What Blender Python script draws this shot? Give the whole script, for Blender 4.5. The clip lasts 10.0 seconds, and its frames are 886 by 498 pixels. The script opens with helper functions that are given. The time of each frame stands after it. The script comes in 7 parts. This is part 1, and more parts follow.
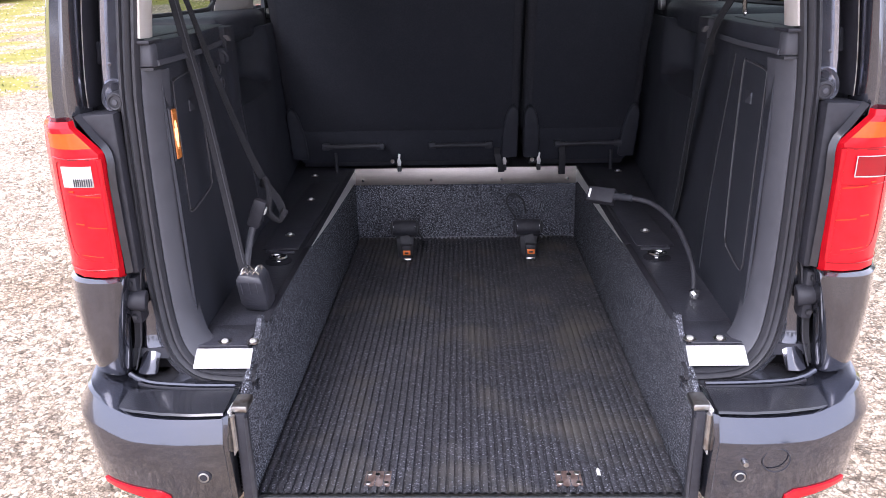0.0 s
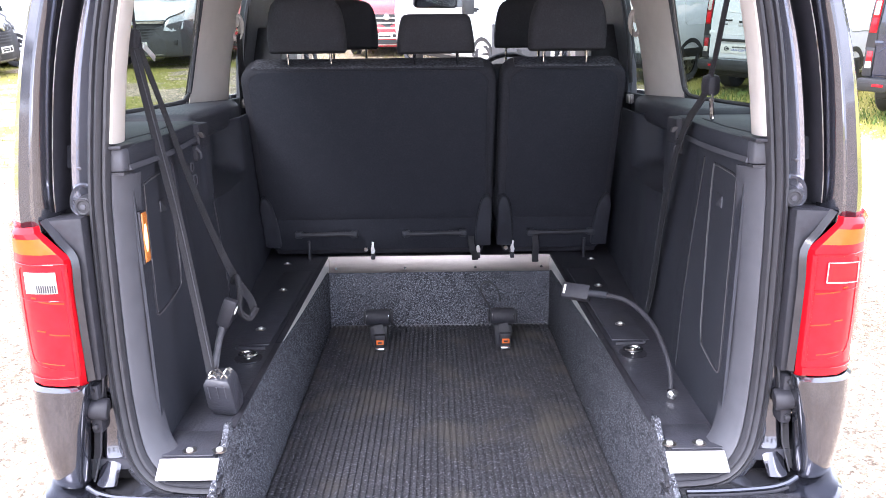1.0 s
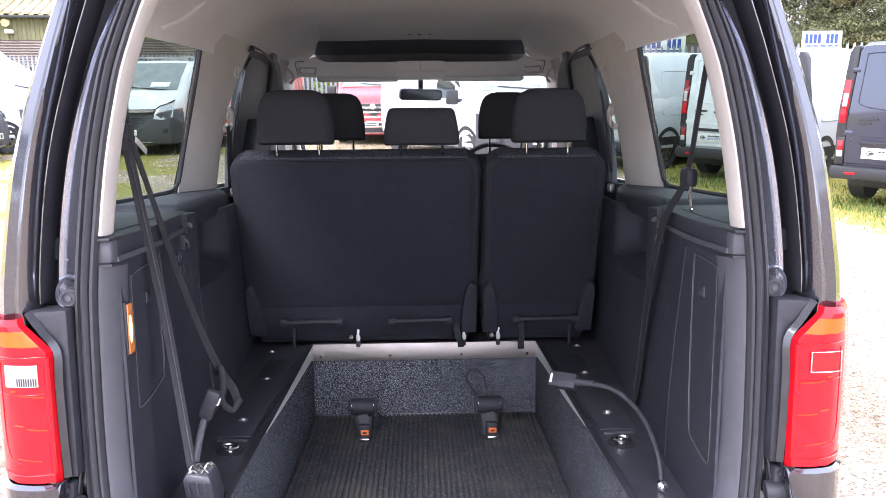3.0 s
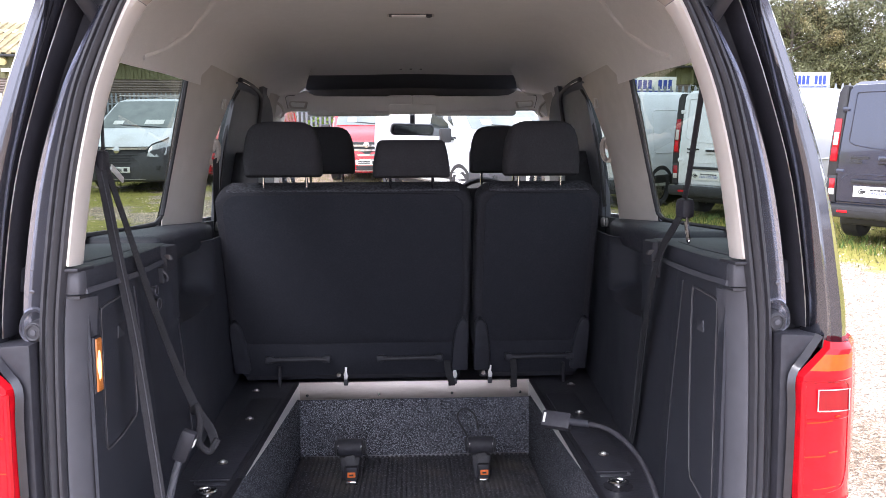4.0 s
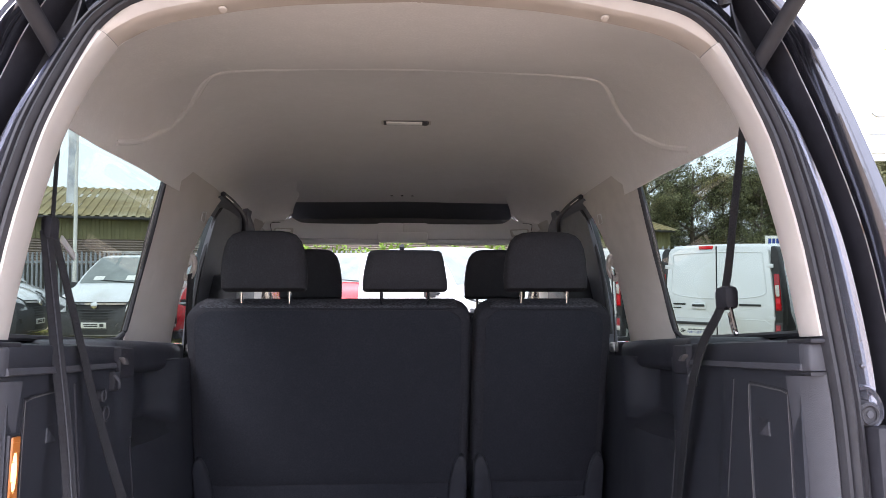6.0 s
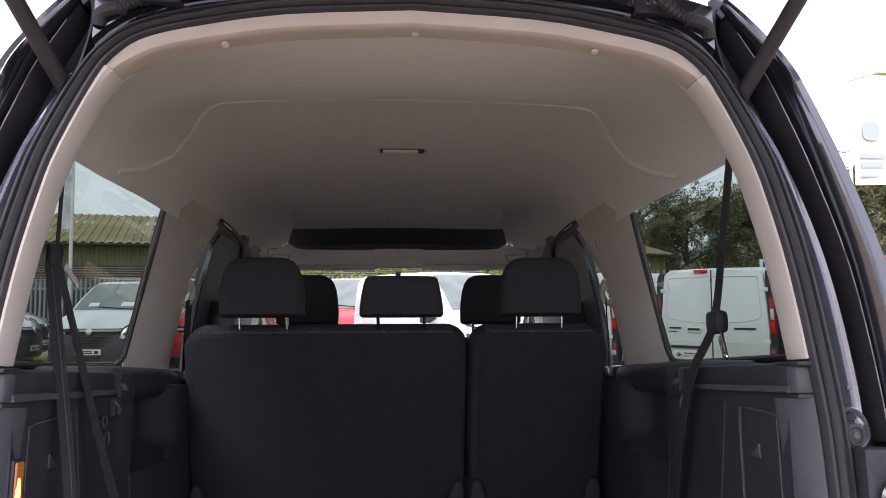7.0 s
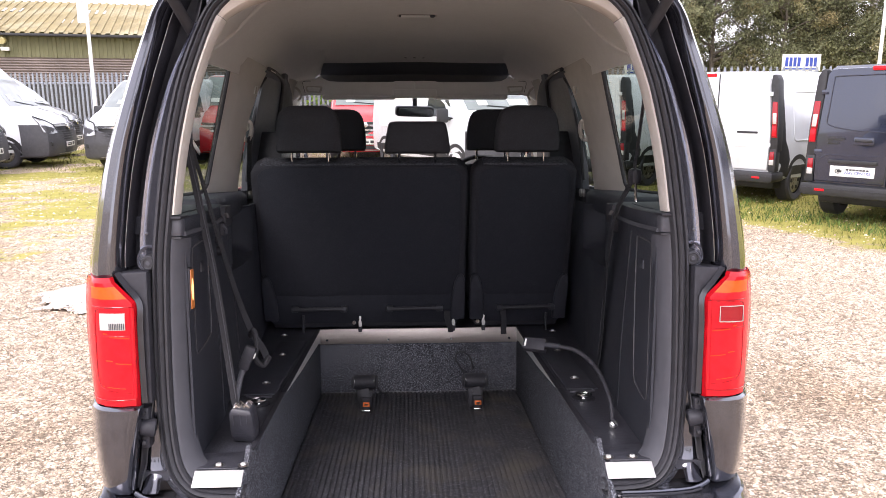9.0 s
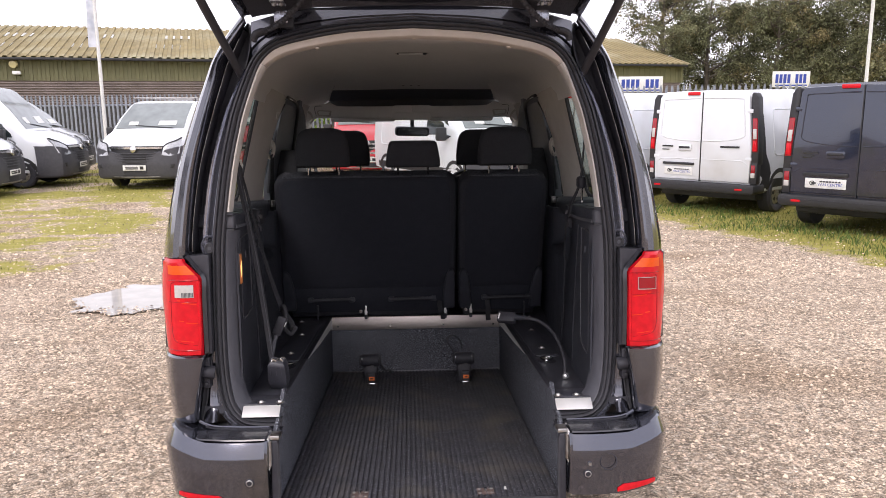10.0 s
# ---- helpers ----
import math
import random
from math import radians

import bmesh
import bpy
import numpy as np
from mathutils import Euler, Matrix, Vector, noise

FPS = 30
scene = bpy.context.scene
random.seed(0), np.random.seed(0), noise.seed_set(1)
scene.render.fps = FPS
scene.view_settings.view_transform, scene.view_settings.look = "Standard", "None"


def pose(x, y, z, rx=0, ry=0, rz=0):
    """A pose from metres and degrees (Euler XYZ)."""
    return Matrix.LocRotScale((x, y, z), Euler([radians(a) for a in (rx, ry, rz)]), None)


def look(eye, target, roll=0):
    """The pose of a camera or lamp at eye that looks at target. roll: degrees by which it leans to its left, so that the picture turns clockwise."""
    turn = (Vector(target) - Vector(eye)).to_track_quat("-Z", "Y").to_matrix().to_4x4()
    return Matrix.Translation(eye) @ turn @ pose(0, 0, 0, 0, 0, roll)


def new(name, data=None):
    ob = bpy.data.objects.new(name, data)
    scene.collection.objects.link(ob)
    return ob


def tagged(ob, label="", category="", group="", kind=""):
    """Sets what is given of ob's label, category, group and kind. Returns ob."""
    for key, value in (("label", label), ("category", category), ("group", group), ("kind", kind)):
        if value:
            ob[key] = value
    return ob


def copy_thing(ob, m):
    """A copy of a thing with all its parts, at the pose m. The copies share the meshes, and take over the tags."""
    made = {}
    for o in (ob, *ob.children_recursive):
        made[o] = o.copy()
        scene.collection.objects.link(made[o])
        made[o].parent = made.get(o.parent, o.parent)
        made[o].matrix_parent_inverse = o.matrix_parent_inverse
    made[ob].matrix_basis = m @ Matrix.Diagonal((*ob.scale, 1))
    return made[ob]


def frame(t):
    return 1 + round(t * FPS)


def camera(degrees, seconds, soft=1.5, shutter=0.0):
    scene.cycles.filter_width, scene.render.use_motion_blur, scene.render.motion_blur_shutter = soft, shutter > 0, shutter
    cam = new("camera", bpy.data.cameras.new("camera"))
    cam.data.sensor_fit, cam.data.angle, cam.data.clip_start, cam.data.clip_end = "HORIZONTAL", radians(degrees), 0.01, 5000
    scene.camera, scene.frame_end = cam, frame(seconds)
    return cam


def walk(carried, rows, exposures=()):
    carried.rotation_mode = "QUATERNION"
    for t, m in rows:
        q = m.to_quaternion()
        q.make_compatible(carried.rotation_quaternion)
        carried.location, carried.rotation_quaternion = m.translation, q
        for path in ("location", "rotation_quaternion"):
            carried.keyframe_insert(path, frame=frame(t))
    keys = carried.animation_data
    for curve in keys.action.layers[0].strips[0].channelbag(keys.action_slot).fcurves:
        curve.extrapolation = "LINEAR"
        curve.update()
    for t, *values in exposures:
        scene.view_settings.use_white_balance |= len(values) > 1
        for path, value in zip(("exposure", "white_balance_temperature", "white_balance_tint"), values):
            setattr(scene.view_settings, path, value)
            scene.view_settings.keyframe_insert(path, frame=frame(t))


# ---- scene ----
cam = camera(61.0, 10.0, 0.8)
PATH = [
    (0, (-0.002, -1.348, 1.375), (-0.062, 0.464, 0.53), -1.4),
    (0.5, (-0.016, -1.312, 1.399), (-0.043, 0.519, 0.594), -0.9),
    (1, (-0.005, -1.307, 1.424), (0.009, 0.578, 0.756), -0.6),
    (1.5, (-0.005, -1.311, 1.435), (0.031, 0.608, 0.872), -0.4),
    (2, (-0.009, -1.316, 1.439), (0.035, 0.616, 0.926), -0.5),
    (2.5, (-0.013, -1.316, 1.44), (0.036, 0.624, 0.957), -0.5),
    (4, (0.006, -1.254, 1.413), (0.081, 0.713, 1.058), -0.2),
    (4.5, (-0.007, -1.152, 1.322), (0.072, 0.828, 1.05), -0.2),
    (5, (-0.033, -1.068, 1.222), (0.055, 0.921, 1.036), -0.0),
    (5.5, (-0.041, -1.035, 1.219), (0.062, 0.961, 1.171), 0.4),
    (5.7, (-0.037, -1.033, 1.23), (0.075, 0.964, 1.231), 0.3),
    (6.8, (-0.026, -1.055, 1.249), (0.11, 0.93, 1.459), -0.2),
    (7, (-0.033, -1.066, 1.243), (0.103, 0.924, 1.387), -0.2),
    (7.2, (-0.054, -1.086, 1.254), (0.089, 0.908, 1.222), -0.1),
    (7.5, (-0.046, -1.11, 1.276), (0.08, 0.875, 1.07), -0.1),
    (8, (-0.072, -1.243, 1.35), (0.052, 0.727, 1.029), -0.1),
    (8.5, (-0.043, -1.457, 1.407), (0.061, 0.502, 1.017), 0.1),
    (9, (-0.033, -1.729, 1.436), (0.053, 0.227, 1.03), 0.0),
    (9.5, (-0.045, -2.027, 1.459), (0.04, -0.067, 1.068), -0.1),
    (10, (-0.012, -2.326, 1.463), (0.069, -0.36, 1.102), -0.5),
]
walk(cam, [(t, look(eye, target, roll)) for t, eye, target, roll in PATH],
     exposures=[(0.0, 1.52, 5950, 20), (0.5, 2.13, 5880, 17), (1.0, 2.48, 5900, 17), (1.5, 2.57, 5900, 17), (2.5, 2.56, 5900, 17), (2.7, 2.44, 5900, 17), (3.8, 1.95, 6000, 18), (4.5, 1.8, 6050, 18), (5.0, 2.25, 6050, 18), (5.5, 2.40, 6050, 17), (5.7, 2.29, 6050, 17), (6.8, 1.15, 6250, 18), (7.0, 1.13, 6250, 18), (7.2, 1.31, 6250, 18), (7.5, 2.25, 6300, 18), (8.0, 2.42, 6400, 19), (8.5, 1.8, 6500, 20), (9.0, 1.36, 6500, 19), (9.5, 1.05, 6520, 19), (10.0, 0.65, 6550, 18)])

# ---- daylight: a bright overcast sky and a weak, wide sun ----
world = bpy.data.worlds.new("overcast_sky")
scene.world = world
world.use_nodes = True
wn, wl = world.node_tree.nodes, world.node_tree.links
sky = wn.new("ShaderNodeTexSky")
sky.sky_type, sky.sun_disc = "NISHITA", False
sky.sun_elevation, sky.sun_rotation, sky.dust_density = radians(48), radians(200), 4.0
cloud = wn.new("ShaderNodeMix")
cloud.data_type = "RGBA"
cloud.inputs["Factor"].default_value = 0.82
cloud.inputs["B"].default_value = (10.0, 10.2, 10.8, 1)
wl.new(sky.outputs["Color"], cloud.inputs["A"])
wl.new(cloud.outputs["Result"], wn["Background"].inputs["Color"])
wn["Background"].inputs["Strength"].default_value = 0.11
sun_data = bpy.data.lights.new("sun", "SUN")
sun_data.energy, sun_data.angle, sun_data.color = 1.0, radians(25), (1.0, 0.96, 0.9)
sun = new("sun", sun_data)
sun.matrix_world = look((-6, -14, 17), (0, 0, 0))

# ---- materials ----
MATS = {}


def mat(name, color, rough=0.5, metal=0.0, var=0.15, scale=40.0, bump=0.0, bump_scale=200.0, coat=0.0, spec=0.5, dirt=None, dirt_scale=3.0, island=0.0, obj=0.0, speck=None, aniso=None):
    """A surface with two scales of variation, fine relief and optional dirt or specks."""
    m = bpy.data.materials.new(name)
    m.use_nodes = True
    n, l = m.node_tree.nodes, m.node_tree.links
    b = n["Principled BSDF"]
    b.inputs["Roughness"].default_value, b.inputs["Metallic"].default_value = rough, metal
    b.inputs["Coat Weight"].default_value, b.inputs["Coat Roughness"].default_value = coat, 0.06
    b.inputs["Specular IOR Level"].default_value = spec
    co = n.new("ShaderNodeTexCoord")
    src = co.outputs["Object"]
    if aniso:
        mp = n.new("ShaderNodeMapping")
        mp.inputs["Scale"].default_value = aniso
        l.new(src, mp.inputs["Vector"])
        src = mp.outputs["Vector"]

    def noisy(sc, detail=3.0):
        t = n.new("ShaderNodeTexNoise")
        t.inputs["Scale"].default_value, t.inputs["Detail"].default_value = sc, detail
        l.new(src, t.inputs["Vector"])
        return t.outputs["Fac"]

    def mixed(fac, a, bb, kind="MIX"):
        x = n.new("ShaderNodeMix")
        x.data_type, x.blend_type = "RGBA", kind
        for sock, v in ((x.inputs["Factor"], fac), (x.inputs["A"], a), (x.inputs["B"], bb)):
            if hasattr(v, "links"):
                l.new(v, sock)
            elif isinstance(v, (int, float)):
                sock.default_value = v
            else:
                sock.default_value = (*v[:3], 1)
        return x.outputs["Result"]

    def ramp(fac, lo, hi):
        r = n.new("ShaderNodeMapRange")
        r.inputs["From Min"].default_value, r.inputs["From Max"].default_value = lo, hi
        l.new(fac, r.inputs["Value"])
        return r.outputs["Result"]

    c = Vector(color[:3])
    out = mixed(ramp(noisy(scale), 0.3, 0.7), tuple(c * (1 - var)), tuple(c * (1 + var)))
    out = mixed(ramp(noisy(scale / 9, 2.0), 0.35, 0.65), out, mixed(0.5, out, tuple(c * (1 - var * 0.8))))
    if speck:
        color2, sc, lo, hi = speck
        vo = n.new("ShaderNodeTexVoronoi")
        vo.inputs["Scale"].default_value = sc
        l.new(src, vo.inputs["Vector"])
        sep = n.new("ShaderNodeSeparateColor")
        l.new(vo.outputs["Color"], sep.inputs["Color"])
        out = mixed(ramp(sep.outputs["Red"], lo, hi), out, color2)
    if dirt:
        out = mixed(ramp(noisy(dirt_scale, 5.0), 0.5, 0.72), out, dirt)
    if island or obj:
        info = n.new("ShaderNodeNewGeometry" if island else "ShaderNodeObjectInfo")
        r = n.new("ShaderNodeMapRange")
        amount = island or obj
        r.inputs["To Min"].default_value, r.inputs["To Max"].default_value = 1 - amount, 1 + amount
        l.new(info.outputs["Random Per Island" if island else "Random"], r.inputs["Value"])
        hsv = n.new("ShaderNodeHueSaturation")
        l.new(r.outputs["Result"], hsv.inputs["Value"])
        l.new(out, hsv.inputs["Color"])
        out = hsv.outputs["Color"]
    l.new(out, b.inputs["Base Color"])
    rr = n.new("ShaderNodeMapRange")
    rr.inputs["To Min"].default_value, rr.inputs["To Max"].default_value = max(0.02, rough * 0.85), min(1, rough * 1.15)
    l.new(noisy(scale / 4), rr.inputs["Value"])
    l.new(rr.outputs["Result"], b.inputs["Roughness"])
    if bump:
        bp = n.new("ShaderNodeBump")
        bp.inputs["Strength"].default_value, bp.inputs["Distance"].default_value = bump, 0.002
        l.new(noisy(bump_scale, 4.0), bp.inputs["Height"])
        l.new(bp.outputs["Normal"], b.inputs["Normal"])
    MATS[name] = m
    return m


def glass(name, tint, gloss=0.02):
    """A thin pane: tinted clear glass with a Fresnel reflection."""
    m = bpy.data.materials.new(name)
    m.use_nodes = True
    n, l = m.node_tree.nodes, m.node_tree.links
    n.remove(n["Principled BSDF"])
    tr, gl, fr, mx = n.new("ShaderNodeBsdfTransparent"), n.new("ShaderNodeBsdfGlossy"), n.new("ShaderNodeLayerWeight"), n.new("ShaderNodeMixShader")
    tr.inputs["Color"].default_value = (*tint, 1)
    gl.inputs["Roughness"].default_value = gloss
    fr.inputs["Blend"].default_value = 0.5
    pw, ml = n.new("ShaderNodeMath"), n.new("ShaderNodeMath")
    pw.operation, pw.inputs[1].default_value = "POWER", 4.0
    ml.operation, ml.inputs[1].default_value, ml.inputs[2].default_value = "MULTIPLY_ADD", 0.35, 0.03
    l.new(fr.outputs["Facing"], pw.inputs[0])
    l.new(pw.outputs["Value"], ml.inputs[0])
    l.new(ml.outputs["Value"], mx.inputs["Fac"])
    l.new(tr.outputs["BSDF"], mx.inputs[1])
    l.new(gl.outputs["BSDF"], mx.inputs[2])
    l.new(mx.outputs["Shader"], n["Material Output"].inputs["Surface"])
    MATS[name] = m
    return m


def glow(name, color, power, base=(0.8, 0.4, 0.1)):
    m = mat(name, base, 0.3)
    b = m.node_tree.nodes["Principled BSDF"]
    b.inputs["Emission Color"].default_value, b.inputs["Emission Strength"].default_value = (*color, 1), power
    return m


PAINT = mat("grey_metallic_paint", (0.062, 0.064, 0.086), 0.15, 0.8, 0.10, 900, 0.02, 1500, coat=1.0, dirt=(0.078, 0.080, 0.096), dirt_scale=2.5)
PAINT.node_tree.nodes["Principled BSDF"].inputs["Coat IOR"].default_value = 1.75
# Lighter than the body paint: the sky's reflection is put into the colour.
JAMB = mat("jamb_paint_with_sky_sheen", (0.32, 0.33, 0.39), 0.20, 0.8, 0.12, 300, coat=1.0, dirt=(0.25, 0.258, 0.31), dirt_scale=6)
BUMPER = mat("bumper_paint", (0.062, 0.067, 0.094), 0.17, 0.8, 0.10, 900, 0.03, 1500, coat=1.0, dirt=(0.070, 0.070, 0.080), dirt_scale=4)
BUMPER.node_tree.nodes["Principled BSDF"].inputs["Coat IOR"].default_value = 1.65
STEP_PAINT = mat("dark_gloss_plastic", (0.035, 0.036, 0.045), 0.22, 0.2, 0.15, 40, 0.08, 300, coat=0.4, dirt=(0.06, 0.06, 0.065), dirt_scale=6)
BLACK_PLASTIC = mat("black_plastic", (0.032, 0.032, 0.040), 0.5, 0, 0.2, 60, 0.25, 900, spec=0.3)
TRIM = mat("charcoal_grained_plastic", (0.033, 0.035, 0.045), 0.50, 0, 0.15, 30, 0.45, 700, spec=0.28, dirt=(0.039, 0.041, 0.052), dirt_scale=3)
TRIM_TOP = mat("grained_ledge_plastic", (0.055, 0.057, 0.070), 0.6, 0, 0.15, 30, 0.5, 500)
TRIM_GREY = mat("grey_grained_plastic", (0.070, 0.071, 0.085), 0.48, 0, 0.12, 30, 0.35, 700, spec=0.4, dirt=(0.079, 0.080, 0.094), dirt_scale=4)
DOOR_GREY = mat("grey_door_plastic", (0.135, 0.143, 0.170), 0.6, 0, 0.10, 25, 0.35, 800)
# Stands in for shelf shade and panel-edge gloss; also colours the bag hooks.
SHELF_GREY = mat("shade_and_gloss_grey", (0.13, 0.125, 0.13), 0.7, 0, 0.12, 30, 0.35, 700)
# Header copy of the pillar plastic, darkened to offset the skylight on it.
HEADER_TRIM = mat("dimmed_header_plastic", (0.51, 0.455, 0.405), 0.65, 0, 0.08, 20, 0.3, 900, dirt=(0.45, 0.40, 0.356), dirt_scale=4)
PALE_TRIM = mat("pale_grey_pillar_plastic", (0.58, 0.541, 0.505), 0.6, 0, 0.06, 20, 0.3, 900, dirt=(0.53, 0.492, 0.458), dirt_scale=5)
HEADLINER = mat("grey_headliner_felt", (0.82, 0.797, 0.782), 0.95, 0, 0.06, 250, 0.35, 1300, spec=0.1, dirt=(0.77, 0.747, 0.732), dirt_scale=2)
RUBBER = mat("black_rubber", (0.031, 0.031, 0.038), 0.6, 0, 0.2, 50, 0.2, 500)
CARPET = mat("flecked_grey_carpet", (0.072, 0.074, 0.088), 1.0, 0, 0.9, 230, 1.0, 380, spec=0.05, speck=((0.38, 0.40, 0.455), 600, 0.79, 0.91))
MATTING = mat("ribbed_black_matting", (0.070, 0.070, 0.082), 0.95, 0, 0.5, 170, 1.0, 500, spec=0.1, dirt=(0.120, 0.112, 0.104), dirt_scale=4.5, speck=((0.22, 0.225, 0.26), 330, 0.90, 0.97))
ALU = mat("brushed_aluminium", (0.60, 0.54, 0.505), 0.38, 0.95, 0.10, 20, 0.3, 60, aniso=(2, 60, 60), dirt=(0.50, 0.45, 0.42), dirt_scale=0.5)
ALU_BRIGHT = mat("pale_satin_aluminium", (0.80, 0.79, 0.78), 0.42, 0.55, 0.05, 30, 0.1, 200)
CHROME = mat("bright_steel", (0.72, 0.72, 0.72), 0.16, 1.0, 0.1, 60)
STEEL = mat("dull_steel", (0.42, 0.41, 0.40), 0.38, 1.0, 0.2, 80, dirt=(0.20, 0.15, 0.12), dirt_scale=30)
SEAT_CLOTH = mat("charcoal_seat_cloth", (0.036, 0.037, 0.046), 0.95, 0, 0.15, 160, 0.7, 1300, spec=0.15)
SEAT_BACK = mat("black_needle_felt", (0.034, 0.036, 0.046), 1.0, 0, 0.14, 190, 0.8, 1300, spec=0.06)
SEAT_KNIT = mat("grey_knit_edging", (0.072, 0.074, 0.088), 1.0, 0, 0.6, 120, 1.0, 260, spec=0.05, aniso=(1, 1, 3))
HEADREST = mat("charcoal_woven_cloth", (0.046, 0.046, 0.054), 0.95, 0, 0.16, 220, 0.8, 1200, spec=0.15)
WEBBING = mat("black_webbing", (0.026, 0.026, 0.032), 0.7, 0, 0.2, 150, 0.6, 900, aniso=(1, 1, 8))
FLOOR_PAINT = mat("black_floor_lining", (0.046, 0.047, 0.060), 0.42, 0, 0.25, 20, 0.5, 120, dirt=(0.052, 0.052, 0.060), dirt_scale=8)
RED_LENS = mat("red_lamp_lens", (0.60, 0.008, 0.016), 0.12, 0, 0.14, 40, coat=0.2, spec=0.25)
RED_DARK = mat("dark_red_lens", (0.30, 0.004, 0.010), 0.12, 0, 0.1, 12, coat=0.3)
ORANGE_LENS = mat("orange_red_lens", (0.80, 0.10, 0.012), 0.12, 0, 0.12, 60, coat=0.2, spec=0.25)
RIB_GLINT = mat("light_guide", (0.78, 0.055, 0.014), 0.2, 0, 0.12, 60, spec=0.25)
CLEAR_LENS = mat("white_lamp_lens", (0.50, 0.485, 0.47), 0.15, 0, 0.1, 90, coat=1.0)
AMBER = glow("amber_lit_lens", (1.0, 0.30, 0.04), 0.05, (0.32, 0.11, 0.03))
AMBER_CORE = glow("amber_lit_core", (1.0, 0.56, 0.17), 1.0, (0.9, 0.5, 0.2))
LAMP_LENS = mat("white_roof_lamp_lens", (0.85, 0.85, 0.83), 0.3, 0, 0.05, 60)
# Darker copy of the dull steel, shaded by its colour; the floor joint's metal.
POST_STEEL = mat("shaded_steel_post", (0.22, 0.22, 0.24), 0.35, 0.9, 0.1, 60)
ORANGE = mat("orange_button", (0.88, 0.19, 0.03), 0.45)
WHITE_PLASTIC = mat("white_plastic", (0.75, 0.75, 0.73), 0.45)
QUARTER_GLASS = glass("tinted_glass", (0.255, 0.30, 0.27))
CLEAR_GLASS = glass("clear_glass", (0.86, 0.89, 0.86))

# ---- building helpers ----
CAR = Matrix.Rotation(radians(-5.5), 4, "X") @ Matrix.Translation((0, -0.1, 0))
WORLD = Matrix.Identity(4)
FRAMES = {}


def thing(name, at, label, category, group="", frame_m=None, kind=""):
    """An Empty at the base of a thing. Its parts are built in the coordinates of frame_m."""
    m = CAR if frame_m is None else frame_m
    ob = new(name)
    ob.empty_display_size = 0.05
    ob.matrix_world = m @ Matrix.Translation(at)
    FRAMES[ob.name] = (m, ob.matrix_world.copy())
    return tagged(ob, label, category, group, kind)


def mesh_of(name, bm, material, angle=35):
    me = bpy.data.meshes.new(name)
    bm.to_mesh(me)
    bm.free()
    me.polygons.foreach_set("use_smooth", [True] * len(me.polygons))
    me.set_sharp_from_angle(angle=radians(angle))
    for m in material if isinstance(material, (list, tuple)) else (material,):
        me.materials.append(m)
    return me


def part(name, bm, material, parent, label="", angle=35):
    """Links a bmesh as one mesh under a thing or a part."""
    m, home = FRAMES[parent.name]
    bm.transform(home.inverted() @ m)
    ob = new(name, mesh_of(name, bm, material, angle))
    ob.parent = parent
    FRAMES[ob.name] = (m, home)
    return tagged(ob, label)


def solo(name, bm, material, label, category, group="", kind="", frame_m=None, angle=35):
    """A thing of one mesh, with its origin at the middle of its base."""
    m = CAR if frame_m is None else frame_m
    lo = [min(v.co[k] for v in bm.verts) for k in range(3)]
    hi = [max(v.co[k] for v in bm.verts) for k in range(3)]
    at = Matrix.Translation(((lo[0] + hi[0]) / 2, (lo[1] + hi[1]) / 2, lo[2]))
    bm.transform(at.inverted())
    ob = new(name, mesh_of(name, bm, material, angle))
    ob.matrix_world = m @ at
    FRAMES[ob.name] = (m, ob.matrix_world.copy())
    return tagged(ob, label, category, group, kind)


def bevelled(bm, width, segments=2, angle=30):
    if width:
        es = [e for e in bm.edges if len(e.link_faces) == 2 and e.calc_face_angle(0) > radians(angle)]
        bmesh.ops.bevel(bm, geom=es, offset=width, segments=segments, profile=0.5, affect="EDGES", clamp_overlap=True)
    return bm


def box(x0, x1, y0, y1, z0, z1, bevel=0.0, bm=None, m=None, segments=2):
    one = bmesh.new()
    bmesh.ops.create_cube(one, size=1, matrix=Matrix.Translation(((x0 + x1) / 2, (y0 + y1) / 2, (z0 + z1) / 2)) @ Matrix.Diagonal((abs(x1 - x0), abs(y1 - y0), abs(z1 - z0), 1)))
    bevelled(one, bevel, segments)
    if m is not None:
        one.transform(m)
    return join(bm, one)


def join(bm, one):
    if bm is None:
        return one
    tmp = bpy.data.meshes.new("tmp")
    one.to_mesh(tmp)
    one.free()
    bm.from_mesh(tmp)
    bpy.data.meshes.remove(tmp)
    return bm


def cyl(p0, p1, r0, r1=None, seg=20, bevel=0.0, bm=None):
    p0, p1 = Vector(p0), Vector(p1)
    d = p1 - p0
    one = bmesh.new()
    bmesh.ops.create_cone(one, cap_ends=True, segments=seg, radius1=r0, radius2=r0 if r1 is None else r1, depth=d.length)
    bevelled(one, bevel, 2, 50)
    one.transform(Matrix.Translation((p0 + p1) / 2) @ d.to_track_quat("Z", "Y").to_matrix().to_4x4())
    return join(bm, one)


def ball(c, r, bm=None, seg=16, squash=(1, 1, 1)):
    one = bmesh.new()
    bmesh.ops.create_uvsphere(one, u_segments=seg, v_segments=max(6, seg // 2), radius=r, matrix=Matrix.Translation(c) @ Matrix.Diagonal((*squash, 1)))
    return join(bm, one)


